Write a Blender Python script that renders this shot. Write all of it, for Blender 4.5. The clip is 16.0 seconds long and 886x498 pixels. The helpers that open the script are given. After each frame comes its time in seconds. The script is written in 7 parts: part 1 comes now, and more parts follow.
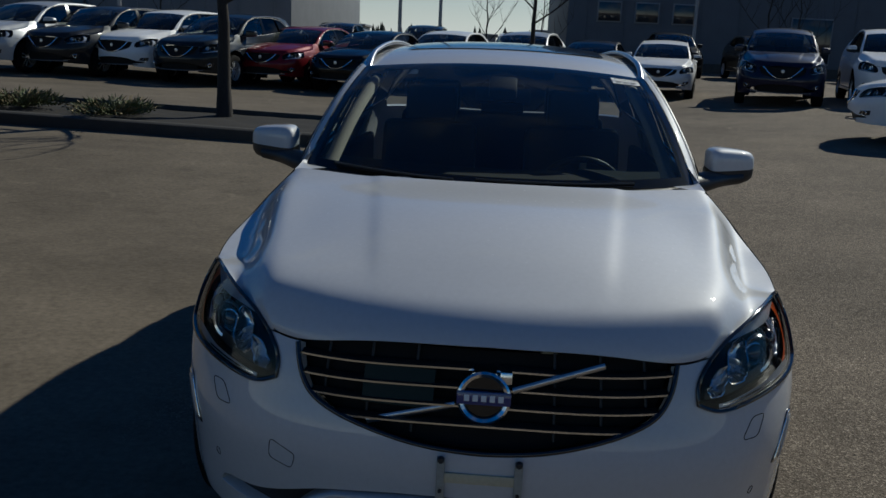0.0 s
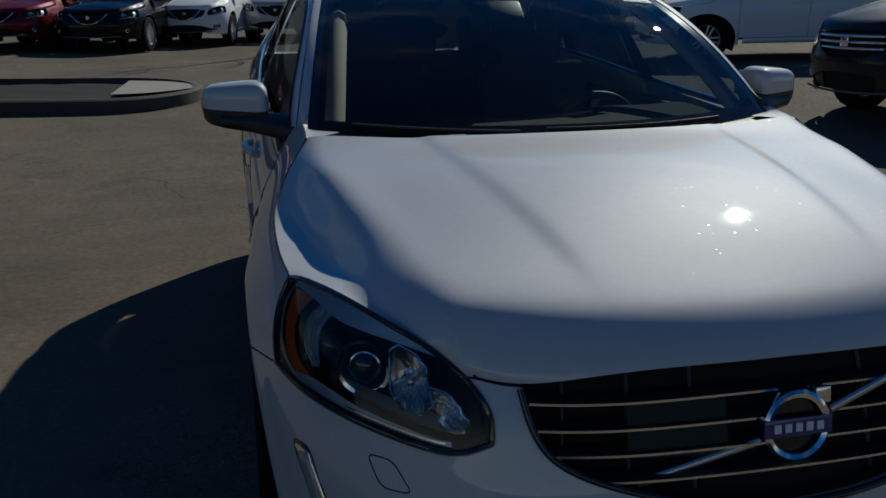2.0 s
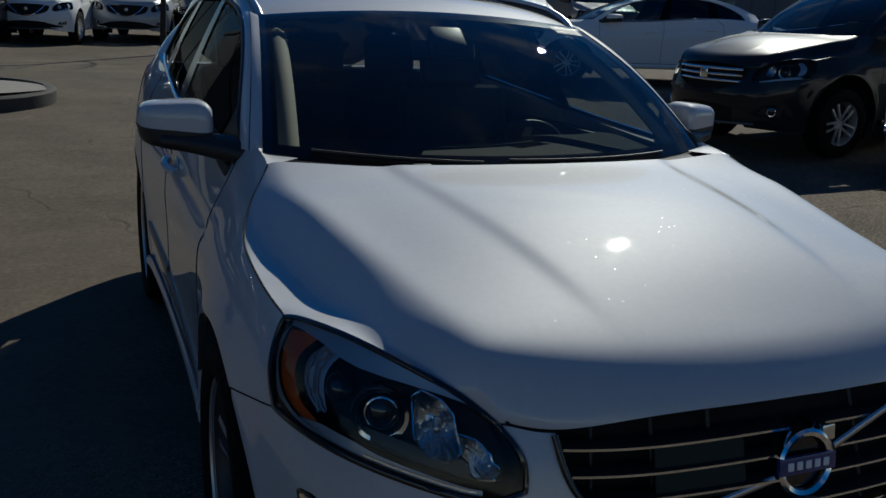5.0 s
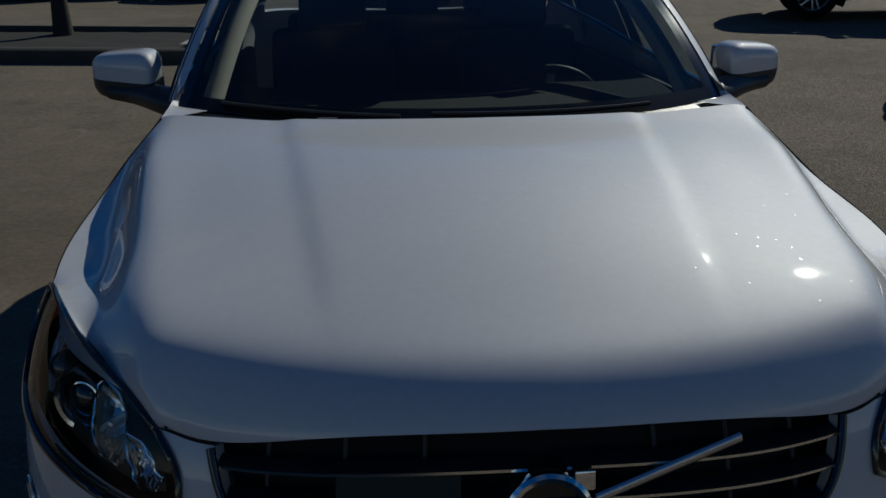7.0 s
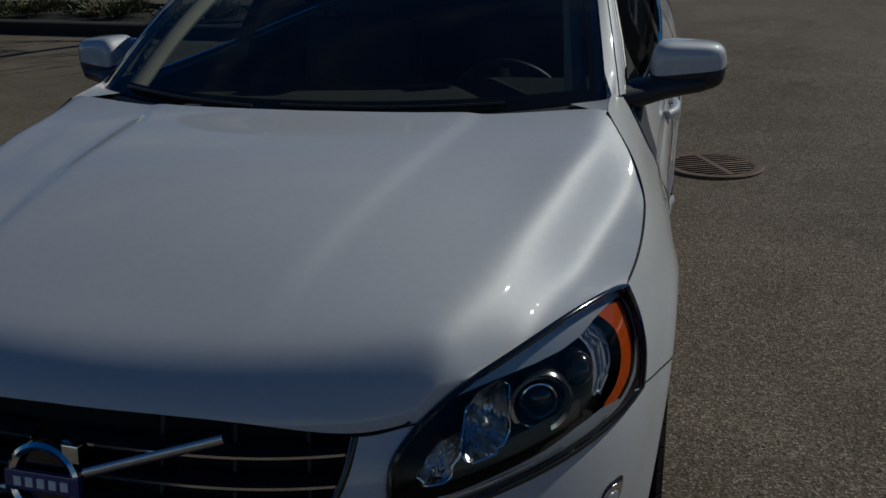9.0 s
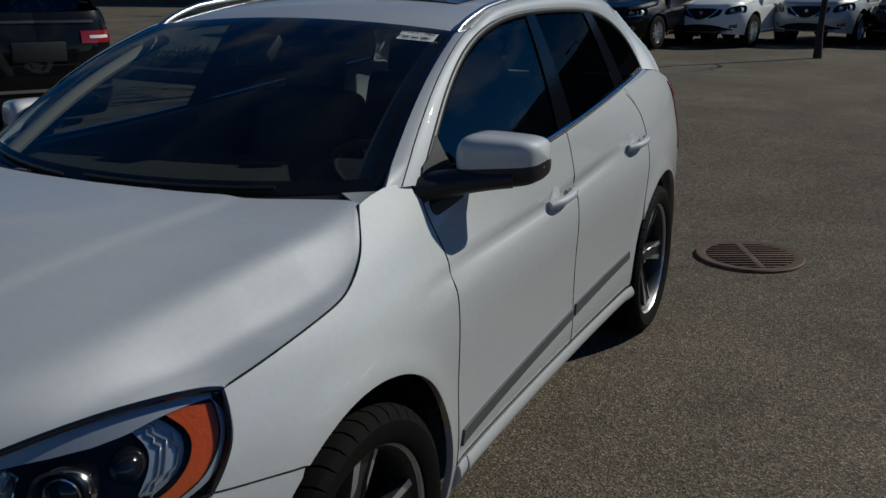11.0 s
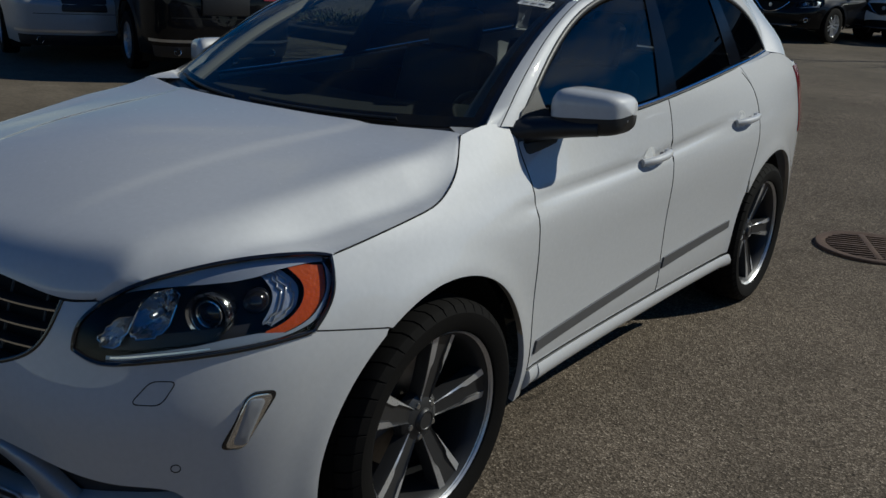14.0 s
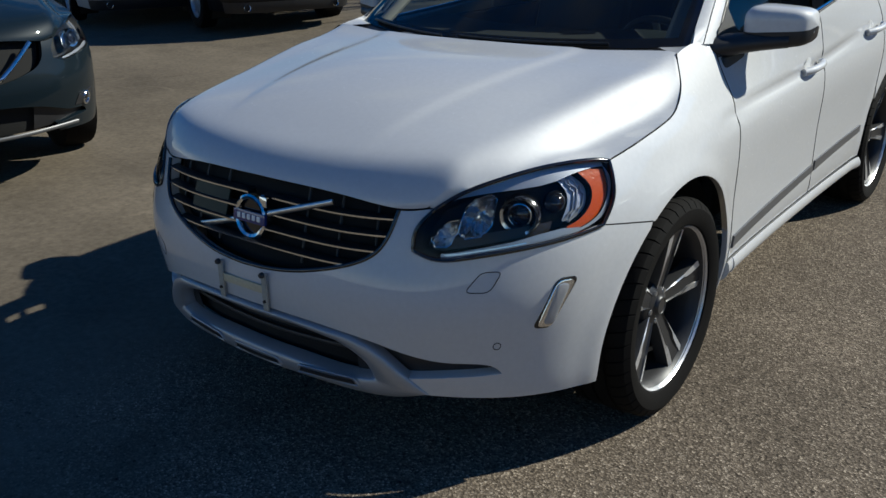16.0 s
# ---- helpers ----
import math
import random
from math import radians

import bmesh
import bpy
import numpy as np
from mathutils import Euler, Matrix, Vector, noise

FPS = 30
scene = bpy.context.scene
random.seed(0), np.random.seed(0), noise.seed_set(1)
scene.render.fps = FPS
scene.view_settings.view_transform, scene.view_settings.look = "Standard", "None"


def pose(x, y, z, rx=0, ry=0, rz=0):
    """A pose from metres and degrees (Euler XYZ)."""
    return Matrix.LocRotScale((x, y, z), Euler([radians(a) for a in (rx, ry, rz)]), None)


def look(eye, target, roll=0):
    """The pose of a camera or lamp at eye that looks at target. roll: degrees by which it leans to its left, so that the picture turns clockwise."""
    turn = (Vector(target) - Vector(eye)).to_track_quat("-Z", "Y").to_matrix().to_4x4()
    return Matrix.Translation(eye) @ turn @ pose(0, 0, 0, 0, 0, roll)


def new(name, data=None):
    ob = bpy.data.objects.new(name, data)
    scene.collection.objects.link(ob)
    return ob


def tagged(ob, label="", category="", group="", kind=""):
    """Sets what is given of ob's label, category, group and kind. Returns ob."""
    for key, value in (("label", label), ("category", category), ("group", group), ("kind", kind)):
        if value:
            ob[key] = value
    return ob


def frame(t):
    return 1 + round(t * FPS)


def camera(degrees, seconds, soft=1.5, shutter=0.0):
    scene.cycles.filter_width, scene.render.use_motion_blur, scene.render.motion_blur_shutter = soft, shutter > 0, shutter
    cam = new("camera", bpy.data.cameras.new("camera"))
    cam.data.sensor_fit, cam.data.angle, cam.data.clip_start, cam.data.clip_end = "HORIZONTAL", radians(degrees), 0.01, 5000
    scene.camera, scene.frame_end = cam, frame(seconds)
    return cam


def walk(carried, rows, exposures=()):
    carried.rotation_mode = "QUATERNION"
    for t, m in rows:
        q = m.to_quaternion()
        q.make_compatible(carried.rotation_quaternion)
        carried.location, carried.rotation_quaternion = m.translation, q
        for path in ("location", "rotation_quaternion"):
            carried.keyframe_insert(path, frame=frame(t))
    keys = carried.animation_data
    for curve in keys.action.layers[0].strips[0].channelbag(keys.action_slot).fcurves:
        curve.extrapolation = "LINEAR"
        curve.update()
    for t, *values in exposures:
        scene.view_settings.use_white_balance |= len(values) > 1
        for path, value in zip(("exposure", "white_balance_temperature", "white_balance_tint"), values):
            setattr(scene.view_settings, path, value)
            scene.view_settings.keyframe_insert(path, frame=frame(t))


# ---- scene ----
cam = camera(52.9, 16.0)
PATH = [
    (0, (0.004, -2.995, 1.591), (-0.111, -1.046, 1.161), 2.7),
    (0.5, (-0.139, -2.765, 1.582), (-0.257, -0.819, 1.134), 2.3),
    (1, (-0.406, -2.541, 1.571), (-0.345, -0.595, 1.114), 3.3),
    (1.5, (-0.714, -2.424, 1.564), (-0.394, -0.511, 1.074), 2.0),
    (2, (-0.92, -2.207, 1.501), (-0.503, -0.325, 0.966), -0.6),
    (2.5, (-1.16, -2.029, 1.467), (-0.546, -0.234, 0.833), 0.7),
    (3, (-1.393, -2.019, 1.523), (-0.478, -0.380, 0.835), -0.1),
    (3.5, (-1.446, -1.998, 1.604), (-0.490, -0.363, 0.960), 0.0),
    (3.7, (-1.448, -1.987, 1.622), (-0.478, -0.328, 1.072), 0.7),
    (5.8, (-0.891, -2.096, 1.503), (-0.301, -0.264, 0.962), 2.5),
    (6, (-0.794, -2.084, 1.533), (-0.234, -0.254, 0.953), 2.7),
    (6.5, (-0.523, -1.972, 1.528), (-0.03, -0.131, 0.919), 2.5),
    (7, (-0.239, -2.006, 1.538), (-0.081, -0.116, 0.9), -0.3),
    (7.5, (0.076, -2.052, 1.548), (0.03, -0.165, 0.886), -0.1),
    (8, (0.315, -1.943, 1.512), (0.206, -0.053, 0.87), 1.8),
    (8.5, (0.605, -1.924, 1.536), (0.27, -0.071, 0.862), -0.8),
    (9, (0.913, -1.928, 1.56), (0.429, -0.106, 0.893), -1.3),
    (9.5, (1.177, -1.786, 1.588), (0.641, 0.03, 0.944), 2.0),
    (10, (1.413, -1.66, 1.596), (0.775, 0.135, 0.988), 0.8),
    (12.3, (2.381, -1.454, 1.651), (1.34, 0.175, 1.135), 4.1),
    (12.5, (2.445, -1.467, 1.65), (1.384, 0.147, 1.13), 4.4),
    (13, (2.483, -1.514, 1.64), (1.375, 0.06, 1.098), 3.9),
    (13.5, (2.399, -1.649, 1.633), (1.274, -0.092, 1.077), 3.6),
    (14, (2.246, -1.829, 1.601), (1.119, -0.289, 1.001), 3.2),
    (14.5, (2.197, -2.002, 1.587), (1.069, -0.492, 0.917), 2.7),
    (15, (2.196, -2.205, 1.591), (1.063, -0.709, 0.899), 0.6),
    (15.3, (2.165, -2.32, 1.599), (1.028, -0.83, 0.899), -0.1),
    (15.5, (2.1, -2.381, 1.594), (0.963, -0.894, 0.89), -0.3),
    (16, (1.936, -2.543, 1.601), (0.798, -1.063, 0.884), -0.9),
]
EXPOSURE = [(t, ev, 6200, 1) for t, ev in ((0, 0.0), (1.0, -0.1), (1.5, -0.2), (2.0, -0.25), (2.5, -0.1), (3.0, 0.95), (3.5, 0.1), (6, -0.4), (6.5, -0.6), (7.0, -0.35), (7.5, -0.2), (8.0, -0.45), (8.5, -0.5), (9.0, -0.6), (9.5, -0.65), (10, -0.35), (12.5, -0.3), (13, -0.2), (14, -0.1), (14.5, 0.4), (15, 0.75), (15.5, 1.5), (16, 0.72))]
walk(cam, [(t, look(eye, target, roll)) for t, eye, target, roll in PATH], EXPOSURE)


# ---- world, sun ----
SUN_AZ, SUN_EL = 40.0, 36.0
world = bpy.data.worlds.new("sky")
scene.world = world
world.use_nodes = True
wn = world.node_tree
sky = wn.nodes.new("ShaderNodeTexSky")
sky.sky_type = "NISHITA"
sky.sun_disc = False
sky.sun_elevation = radians(SUN_EL)
sky.sun_rotation = radians(SUN_AZ)
sky.air_density, sky.dust_density, sky.ozone_density = 1.0, 0.0, 3.0
wn.nodes["Background"].inputs["Strength"].default_value = 0.046
tone = wn.nodes.new("ShaderNodeHueSaturation")
tone.inputs["Saturation"].default_value = 1.5
tone.inputs["Hue"].default_value = 0.512
wn.links.new(sky.outputs["Color"], tone.inputs["Color"])
# thin broken cloud: a paler, brighter version of the same sky in drifts
cloud = wn.nodes.new("ShaderNodeHueSaturation")
cloud.inputs["Saturation"].default_value, cloud.inputs["Value"].default_value = 0.12, 1.35
wn.links.new(sky.outputs["Color"], cloud.inputs["Color"])
where = wn.nodes.new("ShaderNodeTexCoord")
squash = wn.nodes.new("ShaderNodeMapping")
squash.inputs["Scale"].default_value = (1.0, 1.0, 3.0)
wn.links.new(where.outputs["Generated"], squash.inputs["Vector"])
drift = wn.nodes.new("ShaderNodeTexNoise")
drift.inputs["Scale"].default_value, drift.inputs["Detail"].default_value, drift.inputs["Roughness"].default_value = 2.6, 8, 0.62
wn.links.new(squash.outputs[0], drift.inputs["Vector"])
cover = wn.nodes.new("ShaderNodeMapRange")
cover.inputs["From Min"].default_value, cover.inputs["From Max"].default_value = 0.52, 0.74
cover.inputs["To Max"].default_value = 0.85
wn.links.new(drift.outputs["Fac"], cover.inputs["Value"])
# more cloud low down
height = wn.nodes.new("ShaderNodeSeparateXYZ")
wn.links.new(where.outputs["Generated"], height.inputs[0])
low = wn.nodes.new("ShaderNodeMapRange")
low.inputs["From Min"].default_value, low.inputs["From Max"].default_value = 0.02, 0.15
low.inputs["To Min"].default_value, low.inputs["To Max"].default_value = 0.95, 0.0
wn.links.new(height.outputs["Z"], low.inputs["Value"])
both_ = wn.nodes.new("ShaderNodeMath")
both_.operation = "MAXIMUM"
wn.links.new(cover.outputs[0], both_.inputs[0])
wn.links.new(low.outputs[0], both_.inputs[1])
blend = wn.nodes.new("ShaderNodeMix")
blend.data_type = "RGBA"
wn.links.new(both_.outputs[0], blend.inputs["Factor"])
wn.links.new(tone.outputs[0], blend.inputs["A"])
wn.links.new(cloud.outputs[0], blend.inputs["B"])
wn.links.new(blend.outputs["Result"], wn.nodes["Background"].inputs["Color"])
sun_dir = Vector((math.cos(radians(SUN_EL)) * math.sin(radians(SUN_AZ)), math.cos(radians(SUN_EL)) * math.cos(radians(SUN_AZ)), math.sin(radians(SUN_EL))))
sun_lamp = bpy.data.lights.new("sun", "SUN")
sun_lamp.energy, sun_lamp.angle, sun_lamp.color = 3.4, radians(0.53), (1.0, 0.93, 0.83)
sun = new("sun", sun_lamp)
sun.matrix_world = look(sun_dir * 60, (0, 0, 0))

# ---- materials ----
def mat(name, color, rough=0.5, metal=0.0, coat=0.0, bump=0.0, scale=40.0, vary=0.0, stretch=(1, 1, 1), alpha=1.0, spec=0.5, dirt=0.0):
    """A principled surface with two scales of variation in colour and roughness and a fine relief."""
    m = bpy.data.materials.new(name)
    m.use_nodes = True
    nt = m.node_tree
    b = nt.nodes["Principled BSDF"]
    b.inputs["Base Color"].default_value = (*color, 1)
    b.inputs["Roughness"].default_value = rough
    b.inputs["Metallic"].default_value = metal
    b.inputs["Coat Weight"].default_value = coat
    b.inputs["Coat Roughness"].default_value = 0.03
    b.inputs["Specular IOR Level"].default_value = spec
    if vary or bump or dirt:
        tc = nt.nodes.new("ShaderNodeTexCoord")
        mp = nt.nodes.new("ShaderNodeMapping")
        mp.inputs["Scale"].default_value = stretch
        nt.links.new(tc.outputs["Object"], mp.inputs["Vector"])
        n1 = nt.nodes.new("ShaderNodeTexNoise")
        n1.inputs["Scale"].default_value, n1.inputs["Detail"].default_value = scale, 6
        nt.links.new(mp.outputs["Vector"], n1.inputs["Vector"])
        n2 = nt.nodes.new("ShaderNodeTexNoise")
        n2.inputs["Scale"].default_value, n2.inputs["Detail"].default_value = scale / 14, 4
        nt.links.new(mp.outputs["Vector"], n2.inputs["Vector"])
        mix = nt.nodes.new("ShaderNodeMath")
        mix.operation = "ADD"
        nt.links.new(n1.outputs["Fac"], mix.inputs[0])
        nt.links.new(n2.outputs["Fac"], mix.inputs[1])
        if vary:
            ramp = nt.nodes.new("ShaderNodeMapRange")
            ramp.inputs["From Min"].default_value, ramp.inputs["From Max"].default_value = 0.6, 1.4
            ramp.inputs["To Min"].default_value, ramp.inputs["To Max"].default_value = 1 - vary, 1 + vary
            nt.links.new(mix.outputs[0], ramp.inputs["Value"])
            sc = nt.nodes.new("ShaderNodeVectorMath")
            sc.operation = "SCALE"
            sc.inputs[0].default_value = color
            nt.links.new(ramp.outputs[0], sc.inputs["Scale"])
            nt.links.new(sc.outputs[0], b.inputs["Base Color"])
        if dirt:
            rr = nt.nodes.new("ShaderNodeMapRange")
            rr.inputs["From Min"].default_value, rr.inputs["From Max"].default_value = 0.7, 1.3
            rr.inputs["To Min"].default_value, rr.inputs["To Max"].default_value = max(0.02, rough - dirt), min(1, rough + dirt)
            nt.links.new(mix.outputs[0], rr.inputs["Value"])
            nt.links.new(rr.outputs[0], b.inputs["Roughness"])
        if bump:
            bp = nt.nodes.new("ShaderNodeBump")
            bp.inputs["Strength"].default_value, bp.inputs["Distance"].default_value = bump, 0.004
            nt.links.new(n1.outputs["Fac"], bp.inputs["Height"])
            nt.links.new(bp.outputs[0], b.inputs["Normal"])
    return m


def glass_mat(name, tint, rough=0.0, ior=1.5, dust=0.0, gloss=0.0):
    """Thin automotive glass: mostly see-through, tinted, with a mirror gloss on top."""
    m = bpy.data.materials.new(name)
    m.use_nodes = True
    nt = m.node_tree
    nt.nodes.remove(nt.nodes["Principled BSDF"])
    tr = nt.nodes.new("ShaderNodeBsdfTransparent")
    tr.inputs["Color"].default_value = (*tint, 1)
    gl = nt.nodes.new("ShaderNodeBsdfGlossy")
    gl.inputs["Roughness"].default_value = rough
    mx = nt.nodes.new("ShaderNodeMixShader")
    if gloss:
        mx.inputs["Fac"].default_value = gloss
    else:
        fr = nt.nodes.new("ShaderNodeFresnel")
        fr.inputs["IOR"].default_value = ior
        nt.links.new(fr.outputs[0], mx.inputs["Fac"])
    nt.links.new(tr.outputs[0], mx.inputs[1])
    nt.links.new(gl.outputs[0], mx.inputs[2])
    nt.links.new(mx.outputs[0], nt.nodes["Material Output"].inputs["Surface"])
    if dust:
        # a thin film of dust, wiped in streaks, with dried drops
        tc = nt.nodes.new("ShaderNodeTexCoord")
        wipe = nt.nodes.new("ShaderNodeMapping")
        wipe.inputs["Scale"].default_value = (1.0, 0.5, 0.5)
        nt.links.new(tc.outputs["Object"], wipe.inputs["Vector"])
        n1 = nt.nodes.new("ShaderNodeTexNoise")
        n1.inputs["Scale"].default_value, n1.inputs["Detail"].default_value, n1.inputs["Roughness"].default_value = 5.0, 8, 0.7
        nt.links.new(wipe.outputs[0], n1.inputs["Vector"])
        veil = nt.nodes.new("ShaderNodeMapRange")
        veil.inputs["From Min"].default_value, veil.inputs["From Max"].default_value = 0.35, 0.75
        veil.inputs["To Min"].default_value, veil.inputs["To Max"].default_value = 0.3 * dust, 1.3 * dust
        nt.links.new(n1.outputs["Fac"], veil.inputs["Value"])
        vo = nt.nodes.new("ShaderNodeTexVoronoi")
        vo.inputs["Scale"].default_value = 70
        nt.links.new(tc.outputs["Object"], vo.inputs["Vector"])
        drop = nt.nodes.new("ShaderNodeMapRange")
        drop.inputs["From Min"].default_value, drop.inputs["From Max"].default_value = 0.10, 0.16
        drop.inputs["To Min"].default_value, drop.inputs["To Max"].default_value = 1.5 * dust, 0.0
        nt.links.new(vo.outputs["Distance"], drop.inputs["Value"])
        tot = nt.nodes.new("ShaderNodeMath")
        nt.links.new(veil.outputs[0], tot.inputs[0])
        nt.links.new(drop.outputs[0], tot.inputs[1])
        df, tl, dm = nt.nodes.new("ShaderNodeBsdfDiffuse"), nt.nodes.new("ShaderNodeBsdfTranslucent"), nt.nodes.new("ShaderNodeMixShader")
        df.inputs["Color"].default_value = tl.inputs["Color"].default_value = (0.62, 0.60, 0.55, 1)
        dm.inputs["Fac"].default_value = 0.45
        nt.links.new(df.outputs[0], dm.inputs[1])
        nt.links.new(tl.outputs[0], dm.inputs[2])
        end = nt.nodes.new("ShaderNodeMixShader")
        nt.links.new(tot.outputs[0], end.inputs["Fac"])
        nt.links.new(mx.outputs[0], end.inputs[1])
        nt.links.new(dm.outputs[0], end.inputs[2])
        nt.links.new(end.outputs[0], nt.nodes["Material Output"].inputs["Surface"])
    return m


def pearl_mat():
    """White pearl paint under clear coat, with fine flake and a few specks of dust and dried drops."""
    m = mat("white_pearl_paint", (0.55, 0.555, 0.57), 0.60, 0.20, 1.0, 0.0, 900, 0.05, spec=0.1)
    nt = m.node_tree
    b = nt.nodes["Principled BSDF"]
    tc = nt.nodes.new("ShaderNodeTexCoord")
    vor = nt.nodes.new("ShaderNodeTexVoronoi")
    vor.inputs["Scale"].default_value = 34
    nt.links.new(tc.outputs["Object"], vor.inputs["Vector"])
    spot = nt.nodes.new("ShaderNodeMapRange")
    spot.inputs["From Min"].default_value, spot.inputs["From Max"].default_value = 0.055, 0.075
    spot.inputs["To Min"].default_value, spot.inputs["To Max"].default_value = 0.30, 0.012
    nt.links.new(vor.outputs["Distance"], spot.inputs["Value"])
    noi = nt.nodes.new("ShaderNodeTexNoise")
    noi.inputs["Scale"].default_value, noi.inputs["Detail"].default_value = 9, 5
    nt.links.new(tc.outputs["Object"], noi.inputs["Vector"])
    film = nt.nodes.new("ShaderNodeMapRange")
    film.inputs["From Min"].default_value, film.inputs["From Max"].default_value = 0.4, 0.75
    film.inputs["To Min"].default_value, film.inputs["To Max"].default_value = 0.0, 0.035
    nt.links.new(noi.outputs["Fac"], film.inputs["Value"])
    add = nt.nodes.new("ShaderNodeMath")
    add.operation = "ADD"
    nt.links.new(spot.outputs[0], add.inputs[0])
    nt.links.new(film.outputs[0], add.inputs[1])
    nt.links.new(add.outputs[0], b.inputs["Coat Roughness"])
    return m


PEARL = pearl_mat()
BLACK_TRIM = mat("black_plastic", (0.018, 0.018, 0.02), 0.45, bump=0.15, scale=300, vary=0.15)
GLOSS_BLACK = mat("gloss_black", (0.008, 0.008, 0.01), 0.12, coat=0.6)
DEEP_BLACK = mat("wheel_well_liner", (0.006, 0.006, 0.006), 0.9, bump=0.3, scale=120, vary=0.2)
CHROME = mat("chrome", (0.78, 0.79, 0.81), 0.12, 1.0, vary=0.03, scale=60)
SATIN = mat("satin_silver", (0.55, 0.56, 0.58), 0.30, 1.0, vary=0.05, scale=80)
SKID = mat("silver_painted_plastic", (0.34, 0.35, 0.37), 0.36, 0.45, vary=0.06, scale=120)
RUBBER = mat("tyre_rubber", (0.0055, 0.005, 0.0048), 0.8, bump=0.10, scale=160, vary=0.12, spec=0.12)
MACHINED = mat("machined_alloy", (0.70, 0.70, 0.71), 0.34, 0.75, vary=0.06, scale=300, dirt=0.08)
# silver barrel coloured near-black: the shade behind the spokes is in its colour
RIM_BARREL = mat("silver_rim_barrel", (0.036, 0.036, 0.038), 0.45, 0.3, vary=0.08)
POST_BLACK = mat("black_post_film", (0.004, 0.004, 0.005), 0.12, spec=0.12)
RIM_DARK = mat("dark_grey_alloy", (0.030, 0.030, 0.032), 0.42, 0.3, coat=0.3, vary=0.1)
BRAKE = mat("brake_disc_iron", (0.22, 0.20, 0.18), 0.4, 0.9, vary=0.2, scale=60)
WINDSHIELD = glass_mat("windshield_glass", (0.64, 0.71, 0.70), 0.0, 1.52, 0.016)
SIDE_GLASS = glass_mat("side_window_glass", (0.50, 0.57, 0.56), gloss=0.115)
PRIVACY = glass_mat("tinted_side_glass", (0.020, 0.024, 0.028), gloss=0.065)
LENS = glass_mat("clear_lens", (0.93, 0.95, 0.96), 0.0, 1.36)
AMBER = mat("amber_reflector", (0.44, 0.062, 0.002), 0.30, coat=0.15, bump=0.35, scale=110, vary=0.22, spec=0.3)
FROSTED = mat("frosted_reflector", (0.44, 0.46, 0.52), 0.34, 0.7, bump=0.5, scale=70, vary=0.12, stretch=(1, 1, 0.3))
BEZEL = mat("blue_grey_bezel", (0.40, 0.425, 0.48), 0.34, 0.55, vary=0.04, scale=30)
LAMP_BLACK = mat("lamp_housing_black", (0.006, 0.006, 0.007), 0.45, spec=0.2)
LAMP_SHELF = mat("dark_brown_lamp_shelf", (0.030, 0.024, 0.018), 0.3, vary=0.05)
REFLECTOR = mat("lamp_reflector", (0.62, 0.64, 0.67), 0.16, 1.0, bump=0.04, scale=60)
INTERIOR = mat("charcoal_interior", (0.040, 0.042, 0.042), 0.7, bump=0.3, scale=260, vary=0.2)
DASH = mat("grey_dashboard_skin", (0.034, 0.036, 0.034), 0.85, bump=0.3, scale=260, vary=0.15, spec=0.1)
LEATHER = mat("black_leather", (0.02, 0.019, 0.018), 0.45, bump=0.3, scale=180, vary=0.15)
BEIGE = mat("beige_pillar_trim", (0.34, 0.32, 0.275), 0.8, bump=0.2, scale=300, vary=0.06)
PAPER = mat("white_paper", (0.78, 0.78, 0.76), 0.7, vary=0.03)
BLUE_ENAMEL = mat("dark_blue_enamel", (0.012, 0.03, 0.16), 0.2, coat=0.8)
SATIN_GREY = mat("grey_moulding", (0.115, 0.115, 0.12), 0.42, 0.3, vary=0.08, scale=200)
SENSOR = mat("dark_green_plastic", (0.010, 0.022, 0.018), 0.4, spec=0.2)
DRL_LENS = mat("clear_ribbed_lens", (0.36, 0.37, 0.39), 0.20, 0.3, bump=0.05, scale=60, vary=0.05)
CREAM = mat("aged_cream_plastic", (0.52, 0.46, 0.32), 0.6, bump=0.2, scale=90, vary=0.15)
CREAM_GREY = mat("grey_plastic", (0.32, 0.31, 0.27), 0.6, vary=0.2, scale=90)
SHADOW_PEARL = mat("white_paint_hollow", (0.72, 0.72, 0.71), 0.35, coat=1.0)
RED_LENS = mat("red_lamp_lens", (0.30, 0.010, 0.012), 0.12, coat=1.0, bump=0.4, scale=120)

# ---- mesh helpers ----
def natural_spline(xs, ys):
    """A natural cubic spline through (xs, ys); ys may hold vectors. Returns a function of an array."""
    xs, ys = np.asarray(xs, float), np.asarray(ys, float)
    n = len(xs)
    h = np.diff(xs)
    a = np.zeros((n, n))
    r = np.zeros((n,) + ys.shape[1:])
    a[0, 0] = a[-1, -1] = 1
    for i in range(1, n - 1):
        a[i, i - 1], a[i, i], a[i, i + 1] = h[i - 1], 2 * (h[i - 1] + h[i]), h[i]
        r[i] = 6 * ((ys[i + 1] - ys[i]) / h[i] - (ys[i] - ys[i - 1]) / h[i - 1])
    m = np.linalg.solve(a, r.reshape(n, -1)).reshape(r.shape)

    def f(x):
        x = np.asarray(x, float)
        i = np.clip(np.searchsorted(xs, x) - 1, 0, n - 2)
        hh = h[i]
        d0, d1 = xs[i + 1] - x, x - xs[i]
        ex = (...,) + (None,) * (ys.ndim - 1)
        hh, d0, d1 = hh[ex], d0[ex], d1[ex]
        return (m[i] * d0**3 + m[i + 1] * d1**3) / (6 * hh) + (ys[i] / hh - m[i] * hh / 6) * d0 + (ys[i + 1] / hh - m[i + 1] * hh / 6) * d1

    return f


